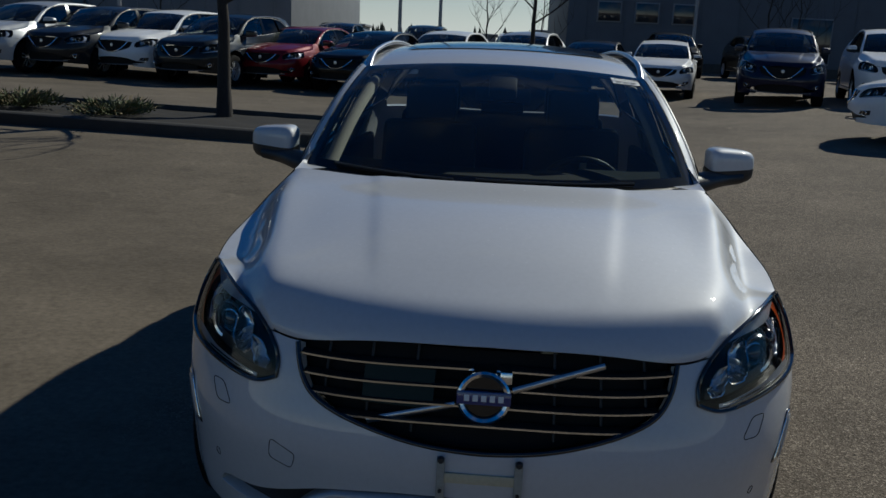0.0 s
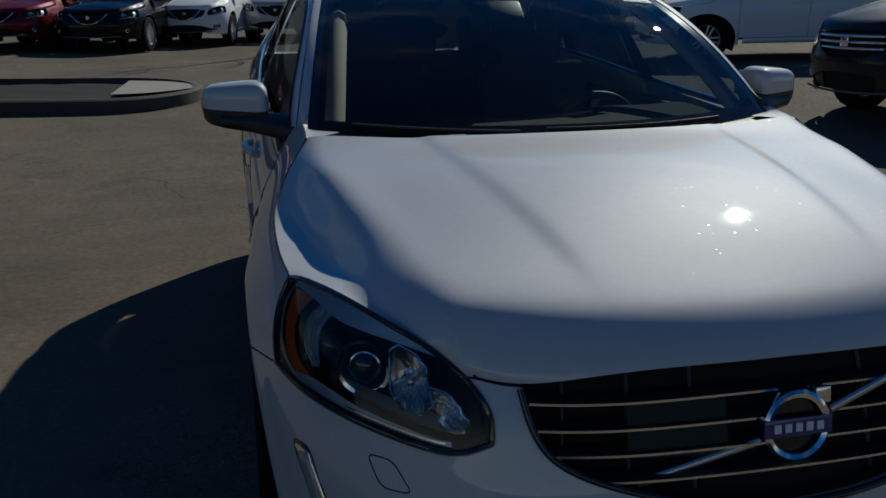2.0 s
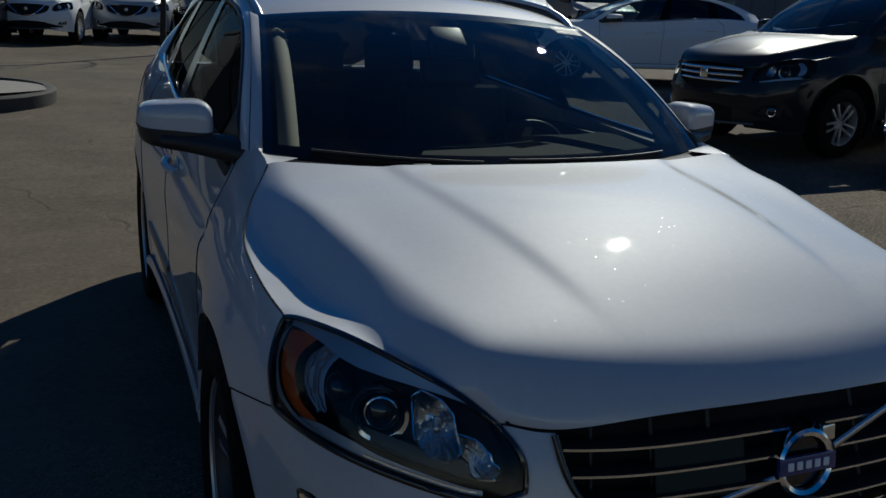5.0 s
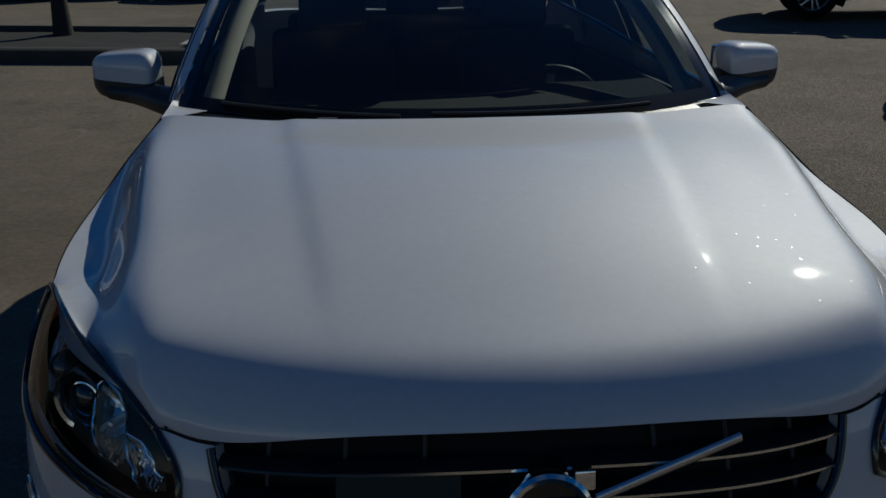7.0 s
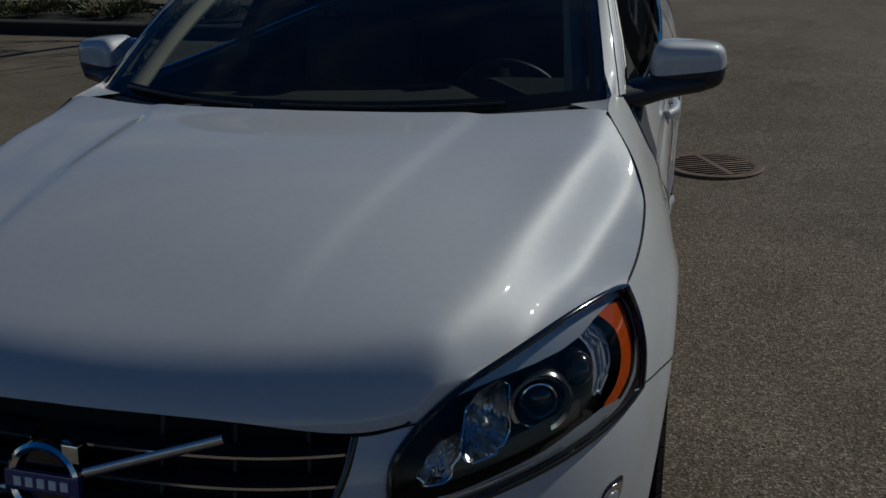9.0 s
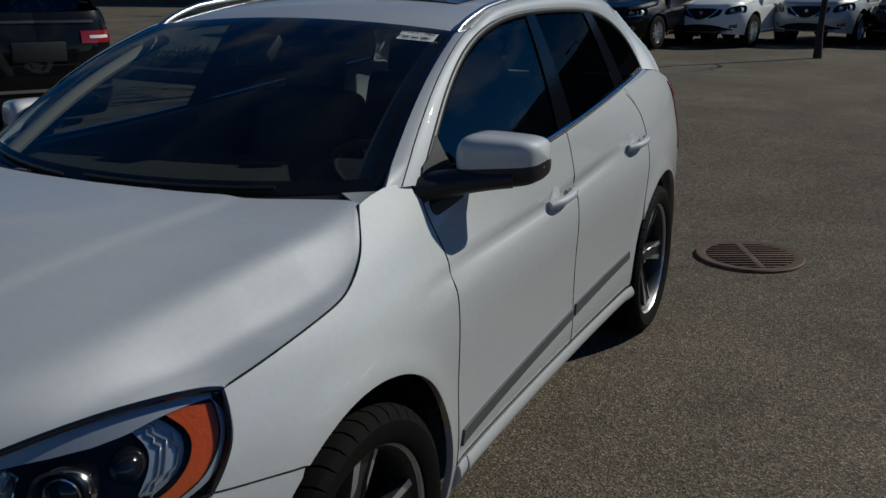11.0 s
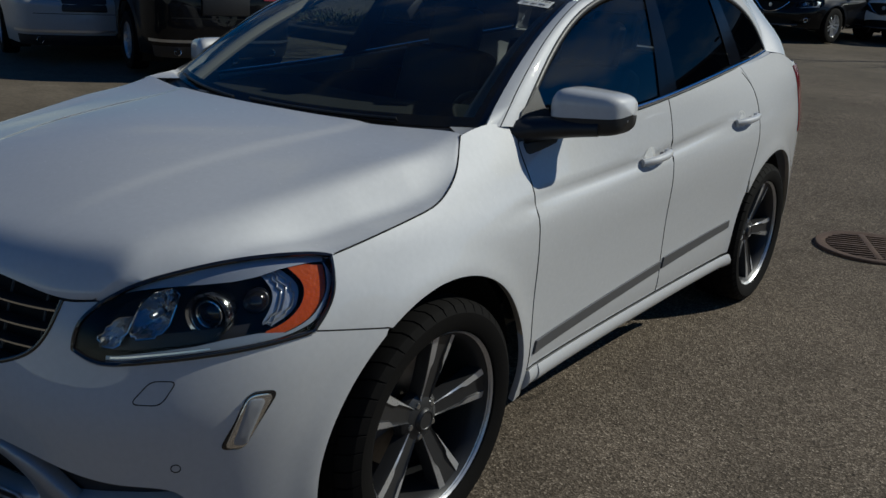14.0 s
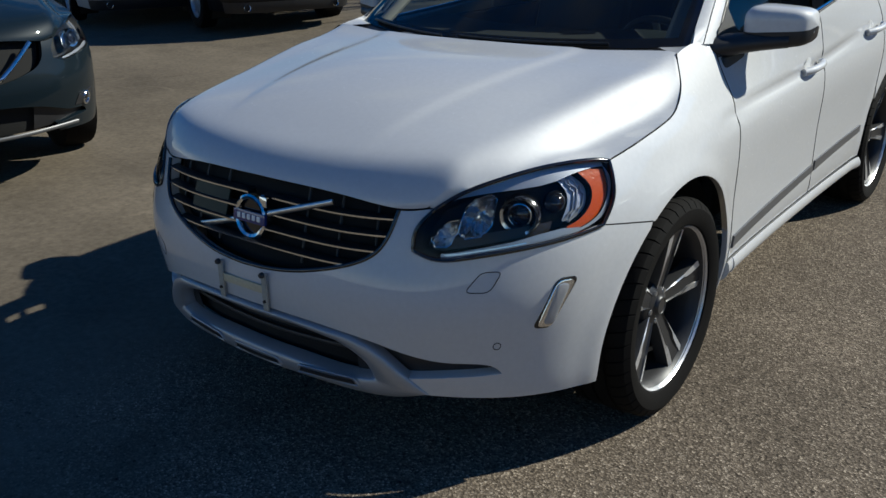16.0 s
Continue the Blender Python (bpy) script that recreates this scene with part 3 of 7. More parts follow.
for sd in (1, -1):
    # front wing
    sk = Skin(body, sd)
    left = line(LAMP_REAR, 14) + (GAP, 0.0)
    arch = arch_line(FRONT_ARCH, 122, 20, 44)
    shut = line([yz(0.490, 0.27), yz(0.484, 0.40), yz(0.486, 0.50), yz(0.492, 0.80), yz(0.497, 0.90), yz(0.506, 1.00), yz(0.502, 1.06), yz(0.510, 1.10), yz(0.535, 1.140)], 80)
    k_ = int(np.argmin(np.abs(shut[:, 1] - 0.53)))
    across = edge([arch[-1], shut[k_]], 9)
    bottom = np.r_[edge([yz(-0.462, 0.786), yz(-0.25, 0.748)], 10), arch, across[1:]]
    bottom = np.r_[bottom[:-9], across]
    n_top = len(bottom) - 12
    top = np.r_[line([yz(y, z - GAP) for y, z in HOOD_SEAM], n_top), line([yz(0.285, 1.143), yz(0.33, 1.151), yz(0.38, 1.157), yz(0.425, 1.160), yz(0.47, 1.156), yz(0.535, 1.140)], 12)]
    right = path(np.r_[shut[k_:-1], [top[-1]]], 26, False)
    left = path(np.r_[[bottom[0]], left[1:-1], [top[0]]], 26, False)
    sk.patch(coons(bottom, top, left, right), rims="btlr", rim=0.020)
    # the tongue between the wheel opening and the door
    front_ = path(np.r_[[yz(0.440, 0.27), yz(0.441, 0.295)], arch_line(FRONT_ARCH, -8, 20, 16)], 20, False)
    back_ = path(shut[:k_ + 1], 20, False)
    front_[-1], back_[-1] = across[0], across[-1]
    sk.patch(coons(edge([front_[0], back_[0]], 9), across, front_, back_), rims="blr", rim=0.020)
    panel("front_wing", sk)

    # doors
    belt = lambda y: float(np.interp(y, [a for a, _ in BELT], [b for _, b in BELT])) - 0.004
    sk = Skin(body, sd)
    left = line([yz(0.494, 0.372), yz(0.492, 0.47), yz(0.497, 0.80), yz(0.502, 0.90), yz(0.511, 1.00), yz(0.507, 1.06), yz(0.515, 1.10), yz(0.527, 1.119)], 26)
    right = line([yz(1.515, 0.372), yz(1.515, 0.50), yz(1.520, 0.75), yz(1.540, 0.95), yz(1.545, 1.06), yz(1.530, belt(1.53))], 26)
    bottom = edge([yz(0.494, 0.372), yz(1.515, 0.372)], 48)
    top = edge([yz(0.527, 1.119)] + [yz(y, belt(y)) for y in (0.6, 0.9, 1.2)] + [yz(1.530, belt(1.53))], 48)
    sk.patch(coons(bottom, top, left, right), rim=0.02)
    front_door = panel("front_door", sk)
    sk = Skin(body, sd)
    left = right + (2 * GAP, 0)
    bottom = np.r_[edge([yz(1.520, 0.372), yz(2.30, 0.372)], 44)]
    right = path(np.r_[arch_line((2.774, 0.365, 0.478), 179, 142, 18), line([yz(2.41, 0.70), yz(2.47, 0.84), yz(2.515, 1.00), yz(2.50, 1.12), yz(2.40, belt(2.4))], 16)], 26)
    bottom = edge([left[0], right[0]], 48)
    top = edge([left[-1]] + [yz(y, belt(y)) for y in (1.7, 1.9, 2.1)] + [right[-1]], 48)
    sk.patch(coons(bottom, top, left, right), rim=0.02)
    rear_door = panel("rear_door", sk)

    # sill with its body-coloured skirt
    bottom = edge([yz(0.560, 0.285), yz(2.34, 0.285)], 50)
    top = edge([yz(0.560, 0.366), yz(2.30, 0.366)], 50)
    flat = coons(bottom, top, edge([bottom[0], top[0]], 16), edge([bottom[-1], top[-1]], 16))
    v_ = np.linspace(0, 1, 16)
    swell = 0.004 + 0.020 * np.sin(np.pi * np.clip(v_ * 0.94, 0, 1)) ** 0.8 - 0.012 * (1 - v_) ** 3
    ps = body(flat) + swell[None, :, None] * Skin(body).normal(flat)
    ns = np.cross(np.gradient(ps, axis=0), np.gradient(ps, axis=1))
    ns /= np.linalg.norm(ns, axis=-1, keepdims=True)
    panel("sill_skirt", Sheet(None, sd).lay(ps, ns, 0.03))
    # short piece of skirt that belongs to the wing
    bottom = edge([yz(0.494, 0.285), yz(0.556, 0.285)], 8)
    top = edge([yz(0.494, 0.366), yz(0.556, 0.366)], 8)
    flat = coons(bottom, top, edge([bottom[0], top[0]], 16), edge([bottom[-1], top[-1]], 16))
    ps = body(flat) + (swell * 0.8)[None, :, None] * Skin(body).normal(flat)
    ns = np.cross(np.gradient(ps, axis=0), np.gradient(ps, axis=1))
    ns /= np.linalg.norm(ns, axis=-1, keepdims=True)
    panel("skirt_end", Sheet(None, sd).lay(ps, ns, 0.03))
    # grey moulding along the doors
    for a, b, owner in ((0.515, 1.508, front_door), (1.528, 2.245, rear_door)):
        sk = Skin(body, sd)
        z0 = lambda y: 0.418 + 0.052 * (y - 0.5)
        bottom = edge([yz(a, z0(a)), yz(b, z0(b))], 30)
        top = edge([yz(a + 0.012, z0(a) + 0.042), yz(b, z0(b) + 0.034)], 30)
        sk.patch(coons(bottom, top, edge([bottom[0], top[0]], 5), edge([bottom[-1], top[-1]], 5)), lift=0.008, rim=0.012)
        panel("door_moulding", sk, "grey satin moulding", SATIN_GREY, owner)

    # rear quarter, round the corner to the middle of the tail
    sk = Skin(body, sd)
    arch = arch_line(REAR_ARCH, 141, -10, 50)
    left = line([yz(2.418, 0.70), yz(2.476, 0.84), yz(2.521, 1.00), yz(2.506, 1.12), yz(2.408, belt(2.4))], 26)
    bottom = np.r_[arch, edge([yz(3.217, 0.28), (S_END - 0.6, 0.28), (S_END, 0.28)], 30)]
    top = np.r_[edge([yz(2.408, belt(2.4)), yz(2.70, belt(2.7)), yz(2.889, 1.281), yz(3.08, 1.272), yz(3.20, 1.232)], 40), edge([(float(sy(3.20)) + 0.03, 1.222), (S_END, 1.20)], 40)]
    left = path(np.r_[[bottom[0]], left[1:-1], [top[0]]], 26, False)
    right = edge([bottom[-1], top[-1]], 26)
    sk.patch(coons(bottom, top, left, right), rim=0.02)
    panel("rear_quarter", sk)

    # bumper: centre, nose strip, under the lamp, corner, lower lip
    sk = Skin(body, sd)
    gb = line(GRILLE_SIDE[:4], 30)
    b1 = np.r_[line([xz(0.0, 0.522), xz(0.25, 0.511), xz(0.385, 0.494)], 30)]
    sk.patch(coons(b1, gb, edge([b1[0], gb[0]], 14), edge([b1[-1], gb[-1]], 14)), rims="bt", rim=0.03)
    gs = line(GRILLE_SIDE[3:], 20)
    tip = line([xz(0.551, 0.757), xz(0.555, 0.80), xz(0.606, 0.861)], 20)
    lu = line(LAMP_UNDER, 40) - (0, GAP)
    tip[0] = lu[0] + (GAP, 0)
    b2 = edge([gs[0], lu[0]], 12)
    t2 = line([gs[-1], xz(0.54, 0.8535), xz(0.58, 0.8585), tip[-1]], 12)
    sk.patch(coons(b2, t2, gs, tip - (GAP, 0)), rims="tlr", rim=0.03)
    lo = line([xz(0.385, 0.494), xz(0.435, 0.483), xz(0.50, 0.464), xz(0.575, 0.443), xz(0.64, 0.432), xz(0.708, 0.425), xz(0.742, 0.408), xz(0.757, 0.385)], 40)
    l3 = np.r_[edge([b1[-1], gb[-1]], 14)[:-1], b2]
    r3 = line([lo[-1], yz(-0.62, 0.56), lu[-1]], 25)
    sk.patch(coons(lo, lu, l3, r3), rims="bt", rim=0.03)
    seam = edge([yz(-0.462, 0.782), yz(-0.25, 0.744)], 16)
    ar = arch_line(FRONT_ARCH, 187, 122, 25)
    ar = path(np.r_[ar[:-1], [seam[-1]]], 25, False)
    b4 = line([lo[-1], yz(-0.60, 0.36), ar[0]], 16)
    sk.patch(coons(b4, seam, r3, ar), rims="tr", rim=0.02)
    low = line([xz(0.52, 0.315), xz(0.66, 0.308), xz(0.78, 0.296), yz(-0.55, 0.29), yz(-0.44, 0.285)], 40)
    hi = np.r_[edge([xz(0.50, 0.368), xz(0.64, 0.380), xz(0.72, 0.383), lo[-1]], 25)[:-1], b4]
    sk.patch(coons(low, path(hi, 40, False), edge([low[0], hi[0]], 8), edge([low[-1], hi[-1]], 8)), rims="btr", rim=0.04)
    panel("front_bumper", sk)

# bonnet, both halves in one sheet
hs = [(float(body(np.array(yz(y, z)))[0]), y, z) for y, z in HOOD_SEAM]
lo_pts = [body(np.array(p)) for p in line(LAMP_OVER, 24)]
nose = body(path(np.array([(0.0, 0.888), xz(0.20, 0.884), xz(0.36, 0.873), xz(0.46, 0.861), xz(0.52, 0.858), xz(0.585, 0.864)]), 34))
lampline = path(np.array([nose[-1]] + [tuple(p) for p in lo_pts]), 36)
flank = path(np.array(hs), 50)
SHOULDER = Shoulder(np.r_[lampline[:-1], flank])
rear = path(np.array([(0.0, 0.150, 1.0), (0.25, 0.163, 1.0), (0.50, 0.205, 1.0), (0.66, 0.250, 1.0), (flank[-1][0], flank[-1][1], 1.0)]), 84)
rear = hood(rear[:, :2])
rear[:, 2] += np.linspace(0, 1, len(rear)) ** 4 * (flank[-1][2] - rear[-1][2])
# grid: across from the middle line to the lamp and wing edge, along from nose to cowl
outer = np.r_[lampline[:-1], flank]
middle = hood(np.stack([np.zeros(len(outer)), nose[0][1] + (0.150 - nose[0][1]) * np.linspace(0, 1, len(outer)) ** 1.25], 1))
half = path(np.r_[nose], 84)
grid = coons(half[:, :2], rear[:, :2], middle[:, :2], outer[:, :2])
place = hood(grid)
want_front, want_outer, want_rear = half[:, 2] - place[:, 0, 2], outer[:, 2] - place[-1, :, 2], rear[:, 2] - place[:, -1, 2]
u = np.linspace(0, 1, grid.shape[0])[:, None]
v = np.linspace(0, 1, grid.shape[1])[None, :]
begin = _hood_ridge(grid[..., 1]) + SHOULDER.at(grid[..., 1])[0]
fac = np.clip((grid[..., 0] - begin) / np.maximum(0.02, grid[-1:, :, 0] - begin), 0, 1)
fac[-1] = 1.0
bell = np.exp(-0.5 * (np.arange(-24, 25) / 8.0) ** 2)
want_outer = np.convolve(np.pad(want_outer, 24, mode="edge"), bell / bell.sum(), "valid")
place[..., 2] += (1 - v) ** 12 * want_front[:, None] + fac * want_outer[None, :] + v**10 * want_rear[:, None] - fac * ((1 - v) ** 12 * want_outer[0] + v**10 * want_outer[-1])
place[..., 2] += fac**9 * (outer[:, 2] - place[-1, :, 2])[None, :]
full = np.r_[(place * (-1, 1, 1))[:0:-1], place]
du, dv = np.gradient(full, axis=0), np.gradient(full, axis=1)
hn = np.cross(du, dv)
hn /= np.linalg.norm(hn, axis=-1, keepdims=True)


panel("bonnet", Sheet(None).lay(full, hn, 0.006), "white bonnet with two long creases and dust specks")


# dark lines of the open joints between panels
def gap_line(points, sd, owner=None, r=0.0026, surf=None, n=60):
    p = (surf or body)(path(np.array(points, float), n, len(points) > 2))
    part("panel_gap", tube((p - (0.0006, 0, 0.0004)) * (sd, 1, 1), r, 6), DEEP_BLACK, owner or car)


for sd in (1, -1):
    gap_line([yz(y, z) for y, z in HOOD_SEAM], sd)
    gap_line([xz(0.503, 0.8545), xz(0.54, 0.8555), xz(0.58, 0.861), xz(0.606, 0.8635)], sd, r=0.002)
    gap_line([yz(-0.460, 0.784), yz(-0.25, 0.746)], sd, r=0.002)
    gap_line([yz(0.488, 0.37), yz(0.489, 0.47), yz(0.4945, 0.80), yz(0.4995, 0.90), yz(0.5085, 1.00), yz(0.5045, 1.06), yz(0.5125, 1.10), yz(0.530, 1.130)], sd)
    gap_line([yz(1.5175, 0.372), yz(1.5175, 0.50), yz(1.5225, 0.75), yz(1.5425, 0.95), yz(1.5475, 1.06), yz(1.5325, 1.172)], sd)
    gap_line([yz(2.413, 0.70), yz(2.473, 0.84), yz(2.518, 1.00), yz(2.503, 1.12), yz(2.404, 1.21)], sd)
    gap_line([yz(0.49, 0.369), yz(2.29, 0.369)], sd, r=0.0022)


# windscreen
def screen(u, v, lift=0.0):
    """Place on the windscreen: u from -1 to 1 across, v from 0 at the cowl to 1 at the roof."""
    bx, tx = 0.742 * u, 0.622 * u
    by, ty = 0.185 + 0.215 * np.abs(u) ** 2.2, 1.050 + 0.030 * u**2
    bz, tz = 1.128 + 0.020 * u**2, 1.555 - 0.036 * u**2
    k = 0.036 * np.sin(np.pi * v)
    return np.stack([bx + (tx - bx) * v, by + (ty - by) * v - k * 0.42 - lift * 0.42, bz + (tz - bz) * v + k * 0.9 + lift * 0.9], -1)


def screen_sheet(u0, u1, v0, v1, nu=40, nv=24, lift=0.0):
    uu, vv = np.meshgrid(np.linspace(u0, u1, nu), np.linspace(v0, v1, nv), indexing="ij")
    return smooth(grid_mesh(screen(uu, vv, lift)), 180)


ws = part("windscreen", screen_sheet(-0.97, 0.97, 0.0, 0.985), WINDSHIELD, car, "dark windscreen reflecting the sky")
ws.visible_shadow = False
# black ceramic band round the glass
part("screen_band", join(screen_sheet(-0.995, -0.945, 0, 1, 4, 24, -0.003), screen_sheet(0.945, 0.995, 0, 1, 4, 24, -0.003), screen_sheet(-0.995, 0.995, 0.93, 1, 40, 4, -0.003), screen_sheet(-0.995, 0.995, 0.0, 0.06, 40, 4, -0.003)), GLOSS_BLACK, ws)

DLO = [(0.520, 1.128), (0.575, 1.185), (0.647, 1.245), (0.798, 1.351), (1.037, 1.470), (1.276, 1.533), (1.641, 1.568), (2.05, 1.574), (2.357, 1.565), (2.657, 1.510), (2.841, 1.393), (2.889, 1.290)]
ROOF_EDGE = [(1.09, 0.617), (1.25, 0.622), (1.6, 0.612), (2.1, 0.606), (2.5, 0.604), (2.8, 0.592), (3.05, 0.560)]
dlo_line, belt_line = path(np.array(DLO), 120), path(np.array(BELT), 120)


def dlo_z(y):
    return np.interp(y, dlo_line[:, 0], dlo_line[:, 1])


def belt_z(y):
    return np.interp(y, belt_line[:, 0], belt_line[:, 1])


def on_cabin(yz_grid, lift, sd):
    bm = grid_mesh(cabin(yz_grid) + np.array([0.92, 0, 0.38]) * lift)
    if sd < 0:
        moved(bm, Matrix.Diagonal((-1, 1, 1, 1)))
    return smooth(bm, 180)


def pane_grid(yb0, yt0, yb1, yt1, inset=0.016, n=24):
    """A window between two slanting posts."""
    b = np.linspace(yb0, yb1, n)
    t = np.linspace(yt0, yt1, n)
    f = np.linspace(0, 1, 14)
    lo = np.stack([b, belt_z(b) + inset], 1)
    hi = np.stack([t, np.maximum(dlo_z(t) - inset, belt_z(t) + inset + 0.002)], 1)
    return lo[:, None] * (1 - f)[None, :, None] + hi[:, None] * f[None, :, None]


for sd in (1, -1):
    # pillar and roof side in white, from the windscreen edge over the doors to the tail
    scr = screen(np.full(40, 1.0), np.linspace(0.0, 1.0, 40))
    rail = path(np.array([(x, y, float(roof(np.array((x, y)))[2])) for y, x in ROOF_EDGE]), 50)
    rail[:, 2] += 0.024 * np.clip((rail[:, 1] - 1.10) / 0.22, 0, 1) * np.clip((3.05 - rail[:, 1]) / 0.30, 0, 1)
    cut = int(np.argmax(rail[:, 1] > 2.62))
    inner = path(np.r_[scr[:-1], rail[1:cut]], 100, False)
    dcut = int(np.argmax(dlo_line[:, 0] > 2.60))
    outer = cabin(path(np.r_[[(0.533, 1.142)], dlo_line[7:dcut]], 100, False))
    g = np.linspace(0, 1, 11)[None, :, None]
    mid = outer[:, None] * (1 - g) + inner[:, None] * g
    w = np.cross(np.gradient(outer, axis=0), inner - outer)
    w /= np.linalg.norm(w, axis=1, keepdims=True)
    p = mid + np.sin(np.pi * g) * 0.011 * w[:, None, :]
    nn = np.cross(np.gradient(p, axis=0), np.gradient(p, axis=1))
    nn /= np.linalg.norm(nn, axis=-1, keepdims=True)
    panel("roof_pillar", Sheet(None, sd).lay(p, nn, 0.02, "b"))
    part("pillar_gap", tube((p[:36, 6] + 0.0004 * nn[:36, 6]) * (sd, 1, 1), 0.0016, 5), DEEP_BLACK, car)
    # rear pillar: from the roof edge round the last window down to the shoulder
    low = np.r_[cabin(dlo_line[dcut - 1:]), path(np.array([cabin(np.array((2.889, 1.286))), body(np.array(yz(3.00, 1.278))), body(np.array(yz(3.13, 1.260)))]), 14)[1:]]
    low = path(low, 44, False)
    high = path(np.r_[[inner[-1]], rail[cut:], [(0.555, 3.13, float(roof(np.array((0.555, 3.13)))[2]))]], 44)
    right = path(np.array([tuple(low[-1]), (0.735, 3.155, 1.34), (0.655, 3.135, 1.43), tuple(high[-1])]), 11)
    low[0], high[0] = p[-1, 0], p[-1, -1]
    q = coons(low, high, p[-1], right)
    bulge = np.sin(np.pi * np.linspace(0, 1, 11))[None, :, None] * np.linspace(0, 1, 44)[:, None, None] * 0.012
    nq = np.cross(np.gradient(q, axis=0), np.gradient(q, axis=1))
    nq /= np.linalg.norm(nq, axis=-1, keepdims=True)
    panel("rear_pillar", Sheet(None, sd).lay(q + bulge * nq, nq, 0.01, "br"))
    # white ledge under the windows
    yy = np.linspace(0.52, 2.889, 70)
    top = cabin(np.stack([yy, belt_z(yy)], 1))
    under = body(np.stack([sy(yy), belt_z(yy) - 0.006], 1))
    ledge = np.linspace(under, top, 4).transpose(1, 0, 2)
    nl = np.cross(np.gradient(ledge, axis=0), np.gradient(ledge, axis=1))
    nl /= np.linalg.norm(nl, axis=-1, keepdims=True) + 1e-9
    panel("window_ledge", Sheet(None, sd).lay(ledge, nl, 0.005, ""))
    # corner piece between bonnet, wing and pillar foot
    wing_top = body(np.array([yz(0.266, 1.139), yz(0.32, 1.149), yz(0.38, 1.158), yz(0.42, 1.163)]))
    scr_edge = np.r_[screen(np.array([0.88, 0.94, 1.0]), np.zeros(3), 0.0), [scr[1]]]
    fill = np.linspace(path(wing_top, 12), path(scr_edge, 12, False), 6).transpose(1, 0, 2)
    nf = np.cross(np.gradient(fill, axis=0), np.gradient(fill, axis=1))
    nf /= np.linalg.norm(nf, axis=-1, keepdims=True) + 1e-9
    panel("scuttle_corner", Sheet(None, sd).lay(fill, nf, 0.01, ""))
    foot_ = path(body(np.array([yz(0.405, 1.158), yz(0.425, 1.159), yz(0.47, 1.155), yz(0.533, 1.139)])), 11)
    fill = np.linspace(foot_, p[4, ::-1], 5).transpose(1, 0, 2)
    nf = np.cross(np.gradient(fill, axis=0), np.gradient(fill, axis=1))
    nf /= np.linalg.norm(nf, axis=-1, keepdims=True) + 1e-9
    panel("pillar_foot", Sheet(None, sd).lay(fill, nf if nf[5, 2, 0] > 0 else -nf, 0.01, ""))
    # bright strip along the belt
    part("belt_trim", moved(tube(cabin(np.stack([np.linspace(0.60, 2.86, 60), belt_z(np.linspace(0.60, 2.86, 60)) + 0.004], 1)) + (0.004, 0, 0), 0.0085, 8), Matrix.Diagonal((sd, 1, 1, 1))), CHROME, car, "bright trim strip")
    # dark frame round the windows
    loop = np.r_[dlo_line, belt_line[::-1]]
    part("window_frame", moved(tube(cabin(loop), 0.0105, 8, closed=True, squash=0.5, up=(0.92, 0, 0.38)), Matrix.Diagonal((sd, 1, 1, 1))), BLACK_TRIM, car)
    for name, a in (("centre_post", (1.455, 1.60, 1.625, 1.69)), ("rear_post", (2.285, 2.29, 2.455, 2.40))):
        part(name, on_cabin(pane_grid(*a, inset=0.004, n=6), 0.002, sd), POST_BLACK, car)
    for name, a, m in (("front_window", (0.555, 0.63, 1.465, 1.62), SIDE_GLASS), ("rear_window", (1.615, 1.675, 2.295, 2.30), PRIVACY), ("quarter_window", (2.445, 2.39, 2.875, 2.845), PRIVACY)):
        pane = part(name, on_cabin(pane_grid(*a), -0.003, sd), m, car, "dark tinted side glass")

# roof sheet with a dark glass panel
yy, xx = np.meshgrid(np.linspace(0, 1, 50), np.linspace(-1, 1, 41))
yr = 1.052 + yy * (3.14 - 1.052)
half_w = np.interp(yr, [1.052, 1.09] + [a for a, _ in ROOF_EDGE[1:]] + [3.14], [0.618, 0.617] + [b for _, b in ROOF_EDGE[1:]] + [0.54])
yr = yr + 0.030 * xx**2 * (1 - yy)
pr = roof(np.stack([xx * half_w, yr], -1))
nr = np.cross(np.gradient(pr, axis=0), np.gradient(pr, axis=1))
nr /= np.linalg.norm(nr, axis=-1, keepdims=True)
panel("roof", Sheet(None).lay(pr, nr, 0.01))
gx, gy = np.meshgrid(np.linspace(-1, 1, 30), np.linspace(0, 1, 30), indexing="ij")
glass_y = 1.36 + gy * 1.35 + 0.05 * gx**2 * (1 - gy)
part("roof_glass", smooth(grid_mesh(roof(np.stack([gx * 0.47, glass_y], -1)) + (0, 0, 0.004)), 180), GLOSS_BLACK, car, "dark panoramic roof glass")
# tailgate closing the back
tb = path(np.array([tuple(pr[-1, -1]), (0.60, 3.245, 1.42), tuple(body(np.array((S_END - 0.45, 1.21))))]), 12)
mid_t = path(np.array([tuple(pr[20, -1]), (0.0, 3.42, 1.45), tuple(body(np.array((S_END, 1.20))))]), 12)
fx = np.linspace(-1, 1, 21)[:, None, None]
gate = mid_t[None] * (1 - np.abs(fx)) + tb[None] * np.abs(fx) * np.array([0, 1, 1]) + np.where(fx < 0, -1, 1) * np.abs(fx) * tb[None] * np.array([1, 0, 0])
part("tailgate_glass", smooth(grid_mesh(gate, flip=True), 180), PRIVACY, car)


# ---- wheels ----
TYRE_R, RIM_R = 0.368, 0.273


